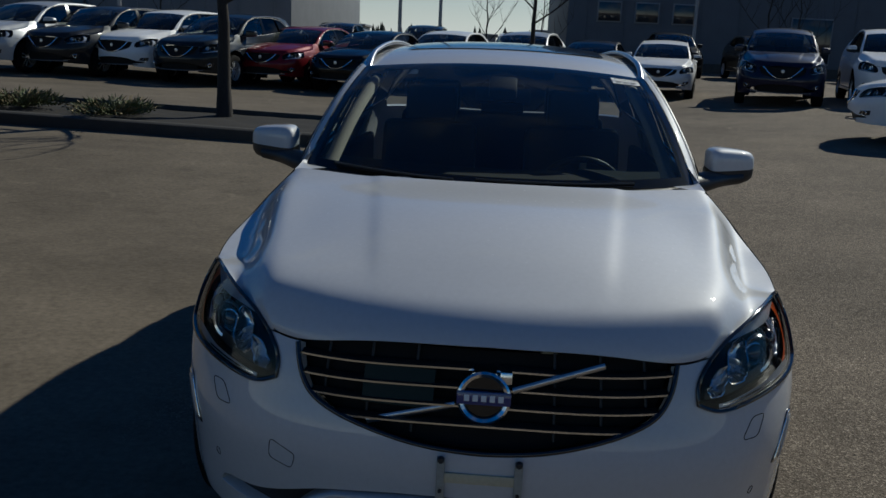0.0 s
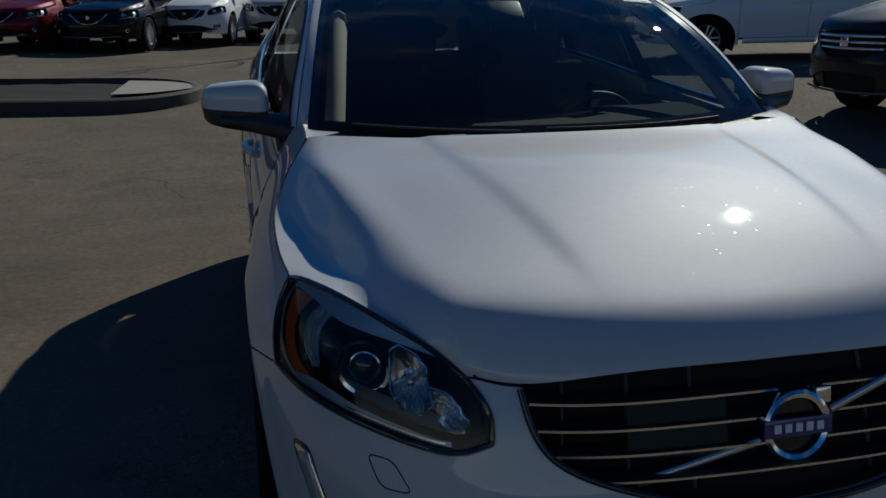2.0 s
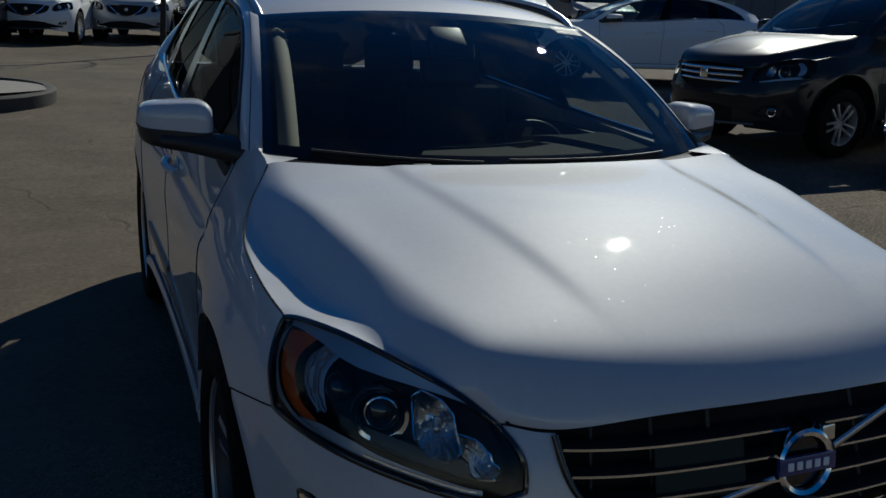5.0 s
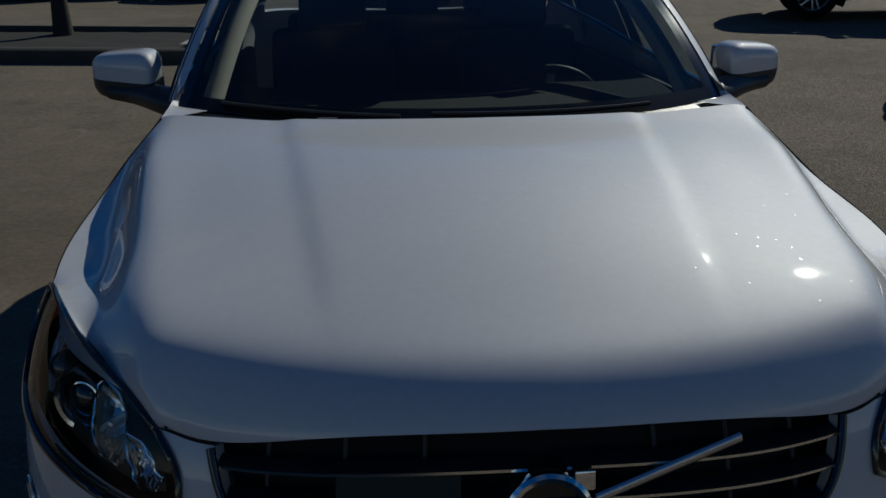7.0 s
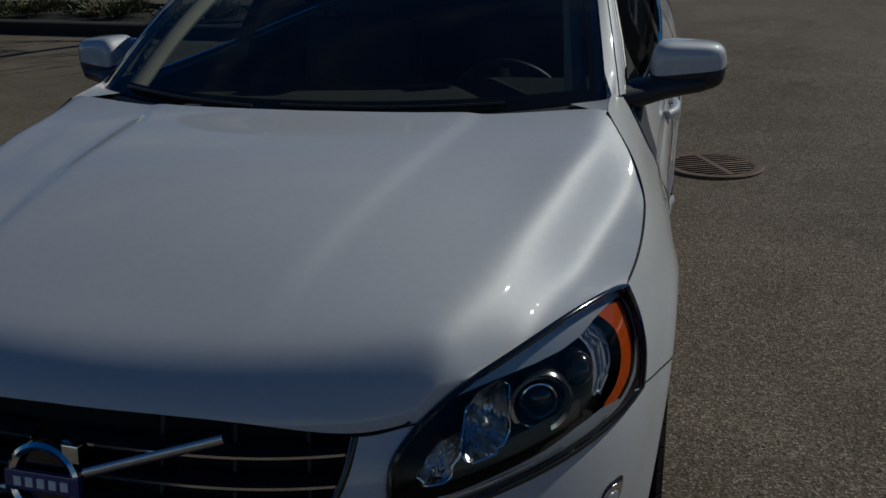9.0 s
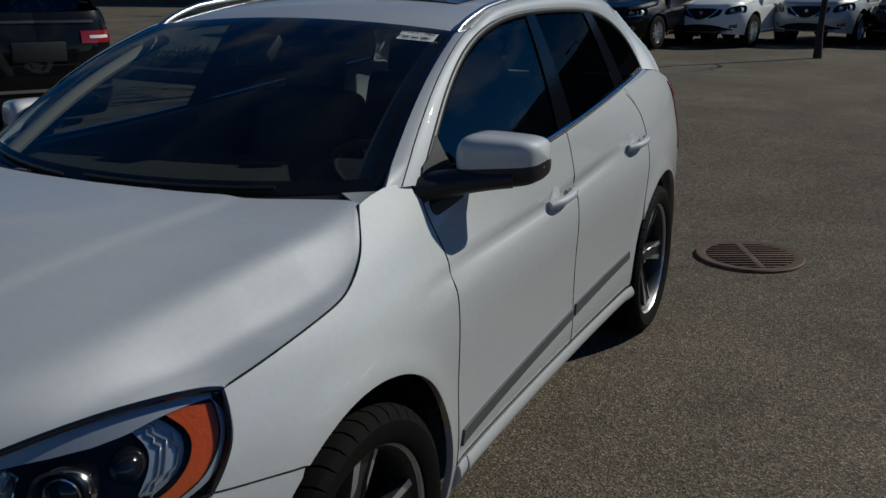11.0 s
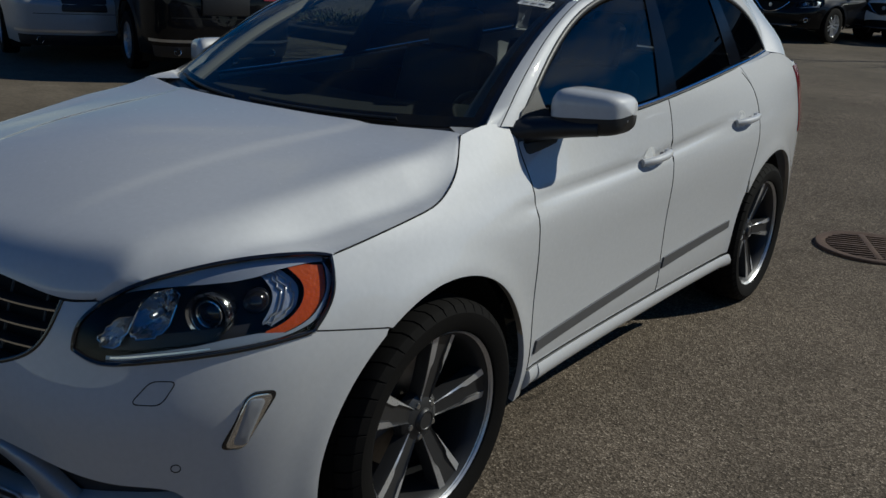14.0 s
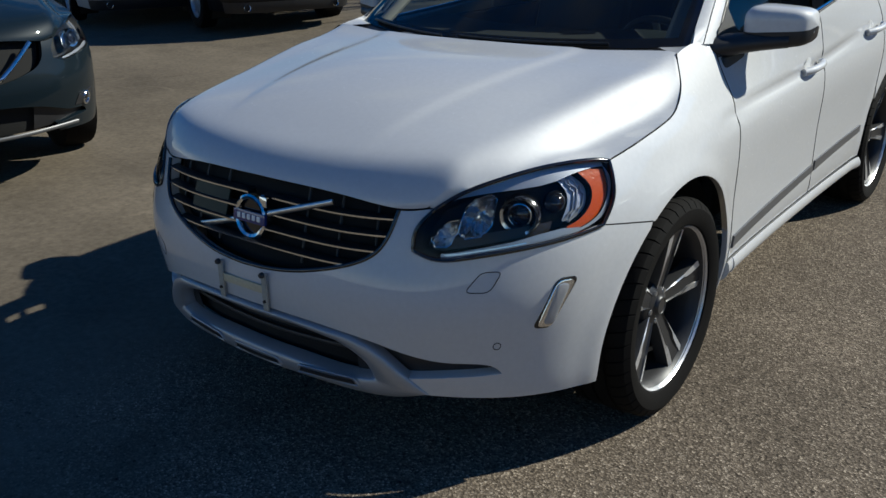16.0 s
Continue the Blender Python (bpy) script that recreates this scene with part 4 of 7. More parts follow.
def tyre_mesh():
    """Low-profile tyre with sipes cut into the shoulders and three grooves round the tread."""
    pr = [(0.273, -0.100), (0.281, -0.112), (0.305, -0.124), (0.335, -0.124), (0.356, -0.112), (0.3655, -0.095), (0.367, -0.062), (0.360, -0.060), (0.360, -0.050), (0.368, -0.048),
          (0.368, -0.006), (0.361, -0.004), (0.361, 0.006), (0.368, 0.008), (0.368, 0.048), (0.360, 0.050), (0.360, 0.060), (0.367, 0.062), (0.3655, 0.095), (0.356, 0.112), (0.335, 0.124), (0.305, 0.124), (0.281, 0.112), (0.273, 0.100)]
    turns = [(b + o) / 46 for b in range(46) for o in (0.0, 0.03, 0.09, 0.12, 0.56)]
    n = len(turns)
    bm = bmesh.new()
    rows = []
    for i, f in enumerate(turns):
        cut = i % 5 in (1, 2)
        row = []
        for r, x in pr:
            if cut and 0.058 < abs(x) < 0.118 and r > 0.35:
                r -= 0.007
            aa = 2 * math.pi * f + 0.9 * max(0.0, abs(x) - 0.05)
            row.append(bm.verts.new((x, r * math.sin(aa), r * math.cos(aa))))
        rows.append(row)
    for i in range(n):
        for j in range(len(pr) - 1):
            bm.faces.new((rows[i][j], rows[i][j + 1], rows[(i + 1) % n][j + 1], rows[(i + 1) % n][j]))
    bmesh.ops.recalc_face_normals(bm, faces=bm.faces)
    return smooth(bm, 28)


def spoke_mesh():
    """A broad spoke: two machined strips that part and widen towards the rim, with a dark channel sunk between them."""
    bm = bmesh.new()
    rings = []
    for k in range(18):
        f = k / 17
        r = 0.046 + f * (RIM_R - 0.050)
        w = 0.021 + 0.033 * f**1.15
        st = 0.0015 + 0.0120 * max(0.0, (f - 0.20) / 0.80) ** 0.8 + 0.0095 * min(1.0, max(0.0, (f - 0.52) / 0.09))
        face = 0.062 + 0.024 * f - 0.012 * (1 - f) ** 2
        sink = 0.002 + 0.005 * math.sin(math.pi * min(1.0, f * 1.05)) ** 0.7
        deep = 0.045
        half = [(w + 0.006, face - deep), (w + 0.002, face - 0.008), (w, face - 0.003), (w - st, face), (w - st - 0.003, face - sink), (0.0, face - sink - 0.001)]
        prof = [(-t, x) for t, x in half] + [(t, x) for t, x in half[-2::-1]]
        rings.append([bm.verts.new((x, t, r)) for t, x in prof])
    m = len(rings[0])
    for a, b in zip(rings, rings[1:]):
        for j in range(m):
            f = bm.faces.new((a[j], a[(j + 1) % m], b[(j + 1) % m], b[j]))
            f.material_index = 0 if j in (2, m - 4) else 1
    bmesh.ops.recalc_face_normals(bm, faces=bm.faces)
    return smooth(bm, 25)


def build_wheel(owner, m):
    """A wheel whose outer face looks along its own +x."""
    tyre = part("tyre", tyre_mesh(), RUBBER)
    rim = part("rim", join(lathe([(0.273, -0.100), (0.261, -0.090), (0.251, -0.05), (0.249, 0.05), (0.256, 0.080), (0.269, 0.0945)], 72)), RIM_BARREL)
    lip = part("rim_lip", lathe([(0.2685, 0.094), (0.2715, 0.0965), (0.275, 0.099), (0.277, 0.101), (0.278, 0.104), (0.276, 0.107), (0.271, 0.100)], 96), MACHINED)
    hub = part("hub", lathe([(0.0, 0.066), (0.030, 0.066), (0.034, 0.062), (0.036, 0.056), (0.060, 0.052), (0.078, 0.040), (0.085, 0.015), (0.0, 0.015)], 60), RIM_DARK)
    cap = part("hub_cap", lathe([(0.0, 0.0665), (0.024, 0.0665), (0.026, 0.0685), (0.029, 0.0685), (0.031, 0.062)], 40), RIM_DARK)
    disc = part("brake_disc", lathe([(0.05, -0.030), (0.165, -0.030), (0.165, -0.052), (0.05, -0.052)], 60), BRAKE)
    caliper = part("brake_caliper", moved(box(0.07, 0.10, 0.17, 0.015), pose(-0.03, -0.15, 0.03, 20)), SATIN_GREY)
    back = part("back_plate", lathe([(0.0, -0.075), (0.24, -0.075), (0.24, -0.085), (0.0, -0.085)], 48), DEEP_BLACK)
    wheel = [tyre, rim, lip, hub, cap, disc, caliper, back]
    sm = spoke_mesh()
    me = bpy.data.meshes.new("spoke")
    sm.to_mesh(me)
    sm.free()
    me.materials.append(MACHINED)
    me.materials.append(RIM_DARK)
    for k in range(5):
        s = new("spoke", me)
        s.matrix_basis = pose(0, 0, 0, 72 * k)
        wheel.append(s)
    nut = lathe([(0.0, 0.052), (0.008, 0.052), (0.0095, 0.048), (0.0095, 0.035)], 12)
    nm = bpy.data.meshes.new("wheel_nut")
    nut.to_mesh(nm)
    nut.free()
    nm.materials.append(SATIN)
    for k in range(5):
        o = new("wheel_nut", nm)
        a = radians(72 * k + 36)
        o.matrix_basis = Matrix.Translation((0.004, 0.054 * math.sin(a), 0.054 * math.cos(a)))
        wheel.append(o)
    root = wheel[0]
    root.parent = owner
    root.matrix_basis = m
    for o in wheel[1:]:
        o.parent = root
    return root


def liner(cy, r):
    """Dark wheel-well shell."""
    a = np.radians(np.linspace(-25, 190, 30))
    xs = np.array([0.858, 0.80, 0.62, 0.60])
    rs = np.array([r + 0.014, r + 0.02, r + 0.02, 0.05])
    p = np.stack([np.broadcast_to(xs[None], (30, 4)), cy + np.cos(a)[:, None] * rs, 0.365 + np.sin(a)[:, None] * rs], -1)
    return p


STEER = -0.5
for sd in (1, -1):
    turn = 0 if sd > 0 else 180
    w1 = build_wheel(car, pose(0.816 * sd, 0.0, TYRE_R, 0, 0, turn + STEER) @ pose(0, 0, 0, -10 * sd))
    w2 = build_wheel(car, pose(0.803 * sd, 2.774, TYRE_R, 0, 0, turn) @ pose(0, 0, 0, -22 * sd))
    for cy, r in ((0.0, 0.445), (2.774, 0.450)):
        bm = grid_mesh(liner(cy, r) * (sd, 1, 1))
        part("wheel_well", smooth(bm, 60), DEEP_BLACK, car)
# underbody
part("underbody", box(1.06, 3.9, 0.22, 0.04, (0, 1.40, 0.44)), DEEP_BLACK, car)


# ---- front of the car: grille, badge, lamps, skid plate ----
def surf_patch(bottom, top, n=20, k=8, lift=0.0, rim=0.006, rims="btlr", sd=1):
    """A patch on the body between two (station, z) lines."""
    b, t = path(np.array(bottom, float), n), path(np.array(top, float), n)
    sk = Skin(body, sd)
    sk.patch(coons(b, t, edge([b[0], t[0]], k), edge([b[-1], t[-1]], k)), lift=lift, rim=rim, rims=rims)
    return sk


def both(points):
    """Mirror a half line given from the middle outwards into a whole one."""
    p = [tuple(q) for q in points]
    return [(-s, z) for s, z in p[:0:-1]] + p


# grille
gside = path(np.array(GRILLE_SIDE), 60)
gz_, gs_ = gside[:, 1], gside[:, 0]
half_s = lambda z: np.interp(z, gz_, gs_)
wide = np.array(both(gside[::3]))
back = np.array([(s, np.interp(abs(s), gs_, gz_)) for s in np.linspace(-0.515, 0.515, 60)])
roofl = np.stack([back[:, 0], np.full(60, 0.886)], 1)
bg = coons(back, roofl, edge([back[0], roofl[0]], 10), edge([back[-1], roofl[-1]], 10))
sk = Skin(body)
sk.patch(bg, lift=-0.055, rims="")
grille = panel("grille", sk, "black grille with thin bright slats", DEEP_BLACK)
loop = body(np.array(both(gside))) - (0, -0.004, 0)
part("grille_frame", tube(loop, 0.007, 8), GLOSS_BLACK, grille)
for z, gap in ((0.832, 0.030), (0.788, 0.058), (0.746, 0.058), (0.702, 0.0)):
    hs_ = half_s(z) - 0.010
    for a, b in ((-hs_, -gap), (gap, hs_)):
        if abs(b - a) < 0.03:
            continue
        st = np.linspace(a, b, 40)
        p = body(np.stack([st, z + 0.004 * np.cos(st * 8.5) - 0.002], 1))
        cross = np.array([(0.004, -0.0055), (-0.003, -0.003), (-0.0035, 0.002), (0.030, 0.004), (0.030, -0.008)])
        g = np.stack([p + np.array([0, dy + 0.006, dz]) for dy, dz in cross], 1)
        bm = grid_mesh(g, closed_v=True)
        for f in bm.faces:
            cz = f.calc_center_median()
            near = body(np.array((float(np.clip(cz.x, -0.5, 0.5)), z)))
            f.material_index = 0 if cz.y - near[1] < 0.012 else 1
        bmesh.ops.recalc_face_normals(bm, faces=bm.faces)
        part("slat", smooth(bm, 40), [CHROME, BLACK_TRIM], grille)
for x in (-0.42, -0.30, -0.18, 0.18, 0.30, 0.42):
    z0 = np.interp(abs(x), gs_, gz_) + 0.008
    p = body(np.array([(x, z) for z in np.linspace(z0, 0.872, 8)])) + (0, 0.046, 0)
    part("grille_rib", tube(p, 0.004, 6), BLACK_TRIM, grille)
panel("sensor_cover", surf_patch([(-0.315, 0.735), (-0.130, 0.735)], [(-0.315, 0.826), (-0.130, 0.826)], 10, 6, lift=-0.013), "dark green smooth sensor cover", SENSOR, grille)
bar = path(np.array([(-0.29, -0.920, 0.683), (-0.07, -0.940, 0.748)]), 8)
bar2 = path(np.array([(0.07, -0.932, 0.790), (0.293, -0.893, 0.856)]), 8)
for p in (bar, bar2):
    part("diagonal_bar", tube(p, 0.0085, 8, squash=0.5, up=(0, -1, 0)), SATIN, grille)
# round badge: ring, arrow, blue band with pale marks
bpose = pose(0, -0.930, 0.769, -8, 0, 0)
badge = part("badge", moved(lathe([(0.050, -0.004), (0.052, -0.012), (0.060, -0.016), (0.066, -0.012), (0.068, 0.0), (0.066, 0.012), (0.050, 0.012)], 72, "y"), bpose), CHROME, grille, "round chrome badge with a blue band")
part("badge_back", moved(lathe([(0.0, 0.0), (0.051, 0.0), (0.051, 0.014), (0.0, 0.014)], 48, "y"), bpose), GLOSS_BLACK, badge)
part("badge_band", moved(box(0.134, 0.010, 0.034, 0.003, (0, -0.012, 0.0)), bpose), BLUE_ENAMEL, badge)
for k in range(5):
    part("badge_mark", moved(box(0.013, 0.003, 0.016, 0.001, (-0.042 + 0.021 * k, -0.0175, 0)), bpose), PAPER, badge)
part("badge_arrow", moved(box(0.030, 0.012, 0.030, 0.003, (0.052, -0.006, 0.052)), bpose), CHROME, badge)

# lamps
for sd in (1, -1):
    lu, lo2 = path(np.array(LAMP_UNDER), 50), path(np.array(LAMP_OVER), 50)
    tipl = line([xz(0.551, 0.757), xz(0.555, 0.80), xz(0.606, 0.861)], 24)
    rearl = path(np.array([lu[-1], yz(-0.395, 0.865), lo2[-1]]), 24)
    tipl[0], tipl[-1] = lu[0], lo2[0]
    grid_l = coons(lu, lo2, tipl, rearl)
    sk = Skin(body, sd)
    sk.patch(grid_l, lift=0.001, rims="")
    lens = panel("headlamp", sk, "clear lamp lens over black housing with amber reflector", LENS)
    lens.visible_shadow = False
    # housing: a shell set back from the lens, joined to its edge
    p0, sn = body(grid_l), Skin(body).normal(grid_l)
    uu = np.linspace(0, 1, 50)[:, None]
    vv = np.linspace(0, 1, 24)[None, :]
    deep = np.minimum(1, np.minimum(np.minimum(uu, 1 - uu) / 0.05, np.minimum(vv, 1 - vv) / 0.10))
    shell = p0 - sn * (0.004 + 0.062 * deep)[..., None]
    hb = grid_mesh(shell * (sd, 1, 1), flip=sd < 0)
    part("lamp_housing", smooth(hb, 40), LAMP_BLACK, lens)

    def at_uv(u, v, depth):
        a = grid_l[int(round(u * 49)), int(round(v * 23))]
        q, m_ = body(a), Skin(body).normal(a)
        return q - m_ * depth

    def sub(u0, u1, v0, v1, depth, name, material, label="", nu=20, nv=10, shape=None):
        ui, vi = np.meshgrid(np.linspace(u0, u1, nu), np.linspace(v0, v1, nv), indexing="ij")
        if shape:
            ui, vi = shape(ui, vi)
        a = np.stack([np.array([np.interp(ui.ravel(), np.linspace(0, 1, 50), grid_l[:, j, k]) for j in range(24)]) for k in (0, 1)], -1)
        fv = np.clip(vi.ravel() * 23, 0, 22.999)
        j0 = fv.astype(int)
        w_ = (fv - j0)[:, None]
        ii = np.arange(ui.size)
        ab = a[j0, ii] * (1 - w_) + a[j0 + 1, ii] * w_
        ab = ab.reshape(nu, nv, 2)
        g = body(ab) - Skin(body).normal(ab) * depth
        return part(name, smooth(grid_mesh(g * (sd, 1, 1), flip=sd < 0), 60), material, lens, label)

    # dark sealing edge
    rim_loop = np.r_[body(lu), body(rearl)[1:], body(lo2)[::-1][1:], body(tipl)[::-1][1:-1]]
    part("lamp_seal", tube((rim_loop + Skin(body).normal(np.r_[lu, rearl[1:], lo2[::-1][1:], tipl[::-1][1:-1]]) * 0.003) * (sd, 1, 1), 0.0058, 6, closed=True), GLOSS_BLACK, lens)
    # amber crescent along the outer end, its tail swept forward under the lamp
    hi_, lo_ = path(np.array([(0.972, 0.90), (0.978, 0.62), (0.965, 0.36), (0.925, 0.17), (0.86, 0.095), (0.765, 0.085)]), 30), path(np.array([(0.80, 0.915), (0.868, 0.74), (0.888, 0.52), (0.868, 0.33), (0.825, 0.22), (0.775, 0.17)]), 30)
    ui_ = np.linspace(hi_, lo_, 10).transpose(1, 0, 2)
    sub(0, 1, 0, 1, 0.014, "amber_reflector", AMBER, "orange side reflector", 30, 10, lambda a, b: (ui_[..., 0], ui_[..., 1]))
    hi2, lo2_ = path(np.array([(0.79, 0.90), (0.858, 0.74), (0.878, 0.52), (0.858, 0.33), (0.80, 0.22)]), 20), path(np.array([(0.70, 0.86), (0.745, 0.72), (0.765, 0.55), (0.76, 0.40), (0.75, 0.28)]), 20)
    uj_ = np.linspace(hi2, lo2_, 8).transpose(1, 0, 2)
    sub(0, 1, 0, 1, 0.034, "side_reflector", FROSTED, "", 20, 8, lambda a, b: (uj_[..., 0], uj_[..., 1]))
    for f_ in (0.25, 0.5, 0.75):
        q_ = hi2 * (1 - f_) + lo2_ * f_
        pts_ = np.array([at_uv(u_, v_, 0.031) for u_, v_ in q_])
        part("reflector_rib", tube(pts_ * (sd, 1, 1), 0.0025, 5), BEZEL, lens)
    out_ = path(np.array([(0.955, 0.965), (0.990, 0.84), (0.993, 0.60), (0.988, 0.34), (0.950, 0.115), (0.87, 0.045), (0.765, 0.035)]), 30)
    uk_ = np.linspace(out_, hi_, 5).transpose(1, 0, 2)
    sub(0, 1, 0, 1, 0.007, "outer_bezel", BEZEL, "", 30, 5, lambda a, b: (uk_[..., 0], uk_[..., 1]))
    low_cut = lambda u_: np.interp(u_, [0.15, 0.30, 0.50, 0.62, 0.74, 0.86], [0.085, 0.10, 0.115, 0.155, 0.165, 0.10])
    sub(0.14, 0.86, 0.0, 1.0, 0.010, "lower_chrome_strip", BEZEL, "", 40, 5, lambda a, b: (a, 0.030 + b * (low_cut(a) - 0.030)))
    sub(0.16, 0.56, 0.0, 1.0, 0.0075, "lower_bright_edge", CHROME, "", 30, 3, lambda a, b: (a, 0.055 + 0.022 * b))
    top_cut = lambda u_: np.interp(u_, [0.10, 0.20, 0.33, 0.46, 0.58, 0.68, 0.78, 0.90, 0.972], [0.955, 0.895, 0.840, 0.800, 0.790, 0.815, 0.872, 0.915, 0.935])
    sub(0.10, 0.972, 0.0, 1.0, 0.011, "upper_trim", BEZEL, "blue-grey upper bezel", 60, 6, lambda a, b: (a, 0.985 - (1 - b) * (0.985 - top_cut(a))))
    sub(0.10, 0.70, 0.13, 0.30, 0.040, "lower_shelf", LAMP_SHELF, "", 20, 5)
    # projector with its ring
    c = np.array([0.722, -0.622, 0.828])
    out = np.array([0.40, -0.90, 0.05])
    m = look(tuple(c), tuple(c - out))
    m = Matrix.Diagonal((sd, 1, 1, 1)) @ m
    part("projector_ring", moved(lathe([(0.0387, -0.03), (0.0405, 0.01), (0.045, 0.02), (0.0522, 0.022), (0.0576, 0.014), (0.0585, -0.004), (0.054, -0.035)], 48, "z"), m), CHROME, lens)
    part("projector_lens", moved(lathe([(0, 0.02), (0.0126, 0.0185), (0.0234, 0.013), (0.0324, 0.004), (0.0378, -0.008), (0.0378, -0.02), (0, -0.02)], 40, "z"), m), GLOSS_BLACK, lens)
    part("projector_glint", moved(lathe([(0.0297, 0.0105), (0.0324, 0.0095), (0.0324, 0.005), (0.0297, 0.005)], 40, "z"), m), CHROME, lens)
    # main beam: a rounded, faceted bowl with its bulb, and a wedge-shaped bowl towards the grille
    def bowl(cu, cv, ru, rv, lean, rim_d, depth, name, seed):
        rnd_ = random.Random(seed)
        rr, aa = np.meshgrid(np.linspace(0, 1, 9), np.linspace(0, 2 * np.pi, 33), indexing="ij")
        sq = (np.abs(np.cos(aa)) ** 3.2 + np.abs(np.sin(aa)) ** 3.2) ** (-1 / 3.2)
        uu_, vv_ = cu + ru * rr * sq * np.cos(aa) + lean * rr * sq * np.sin(aa), cv + rv * rr * sq * np.sin(aa)
        facet = np.array([[rnd_.uniform(-0.0011, 0.0011) for _ in range(33)] for _ in range(9)])
        facet[:, -1], facet[0], facet[-1] = facet[:, 0], 0, 0
        dd_ = rim_d + (depth - rim_d) * (1 - rr**2) + facet
        bm_ = sub(0, 1, 0, 1, dd_[..., None], name, REFLECTOR, "", 9, 33, lambda a, b: (uu_, vv_))
        for f in bm_.data.polygons:
            f.use_smooth = False
        edge_ = np.array([at_uv(float(np.clip(x_, 0, 1)), float(np.clip(y_, 0, 1)), rim_d - 0.002) for x_, y_ in zip(uu_[-1][:-1], vv_[-1][:-1])])
        part(name + "_rim", tube(edge_ * (sd, 1, 1), 0.0022, 5, closed=True), CHROME, lens)

    bowl(0.285, 0.545, 0.078, 0.280, 0.0, 0.020, 0.058, "high_beam_bowl", 5)
    bowl(0.150, 0.370, 0.052, 0.200, 0.02, 0.020, 0.044, "corner_bowl", 6)
    q_ = at_uv(0.285, 0.56, 0.034)
    part("bulb", moved(lathe([(0.0, 0.022), (0.006, 0.019), (0.0085, 0.010), (0.0085, -0.02)], 16, "z"), Matrix.Diagonal((sd, 1, 1, 1)) @ look(tuple(q_), tuple(q_ - out))), SATIN, lens)
    q_ = at_uv(0.70, 0.58, 0.044)
    part("bulb_dome", moved(lathe([(0.0, 0.032), (0.012, 0.0295), (0.022, 0.022), (0.029, 0.010), (0.031, -0.006), (0.031, -0.02)], 28, "z"), Matrix.Diagonal((sd, 1, 1, 1)) @ look(tuple(q_), tuple(q_ - out))), GLOSS_BLACK, lens)

    # upright running lamp: black rim, bright frame, clear lens with a lit cap
    drl = np.array([(0.904, 0.530), (0.953, 0.525), (1.027, 0.660), (0.964, 0.664)])
    cen = drl.mean(0)

    def rounded(q, k_, n_=7):
        """A four-sided outline with rounded corners."""
        ring = []
        for i_ in range(4):
            p0_, p1_, p2_ = q[i_ - 1], q[i_], q[(i_ + 1) % 4]
            c_ = min(np.linalg.norm(p0_ - p1_), np.linalg.norm(p2_ - p1_)) * k_
            a_, b_ = p1_ + (p0_ - p1_) / np.linalg.norm(p0_ - p1_) * c_, p1_ + (p2_ - p1_) / np.linalg.norm(p2_ - p1_) * c_
            ring += [(1 - t_) ** 2 * a_ + 2 * t_ * (1 - t_) * p1_ + t_ * t_ * b_ for t_ in np.linspace(0, 1, n_)]
        return np.array(ring)

    for nm, k, lift, m_ in (("running_lamp", 1.14, 0.003, GLOSS_BLACK), ("running_lamp_frame", 0.94, 0.0065, CHROME), ("running_lamp_lens", 0.62, 0.0095, DRL_LENS)):
        ring = rounded(cen + (drl - cen) * np.array([k, 1 - (1 - k) * 0.42]), 0.36)
        g_ = np.stack([cen + (ring - cen) * f_ for f_ in (1.0, 1.0, 0.93, 0.5, 0.02)], 1)
        p_, n_ = body(g_), Skin(body).normal(g_)
        bm = grid_mesh((p_ + n_ * (np.array([-0.010, lift - 0.0015, lift, lift, lift]))[None, :, None]) * (sd, 1, 1), closed_u=True, flip=sd > 0)
        bmesh.ops.recalc_face_normals(bm, faces=bm.faces)
        if nm == "running_lamp":
            runner = part(nm, smooth(bm, 50), m_, car, "upright clear running lamp in a bright frame")
        else:
            part(nm, smooth(bm, 50), m_, runner)
    # washer cover: a rounded slanting four-sided outline
    q = np.array([(0.704, 0.651), (0.772, 0.649), (0.809, 0.704), (0.752, 0.704)])
    ring = rounded(q, 0.30)
    part("washer_cover_gap", tube(body(np.array(ring)) * (sd, 1, 1), 0.0014, 5, closed=True), DEEP_BLACK, car)
    a = np.linspace(0, 2 * np.pi, 24, endpoint=False)
    s0 = float(sx(0.742))
    part("parking_sensor", tube(body(np.stack([s0 + 0.011 * np.cos(a), 0.482 + 0.011 * np.sin(a)], 1)) * (sd, 1, 1), 0.0014, 5, closed=True), DEEP_BLACK, car)
    # black side inlet behind the bumper opening
    sk = surf_patch([xz(0.36, 0.345), xz(0.62, 0.360), xz(0.77, 0.368)], [xz(0.37, 0.52), xz(0.56, 0.470), xz(0.77, 0.430)], 24, 6, lift=-0.035, rims="", sd=sd)
    panel("side_inlet", sk, "", BLACK_TRIM)
    # bumper joint line on the flank is the open gap; close it from behind
    sk = surf_patch([yz(-0.47, 0.70), yz(-0.28, 0.70)], [yz(-0.47, 0.86), yz(-0.26, 0.86)], 8, 8, lift=-0.014, rims="", sd=sd)
    panel("joint_backing", sk, "", DEEP_BLACK)

# tow-eye cover beside the grille's lower corner
q = rounded(np.array([xz(0.485, 0.530), xz(0.472, 0.572), xz(0.545, 0.602), xz(0.550, 0.548)]), 0.30)
part("tow_eye_cover_gap", tube(body(q) * (-1, 1, 1), 0.0012, 5, closed=True), DEEP_BLACK, car)

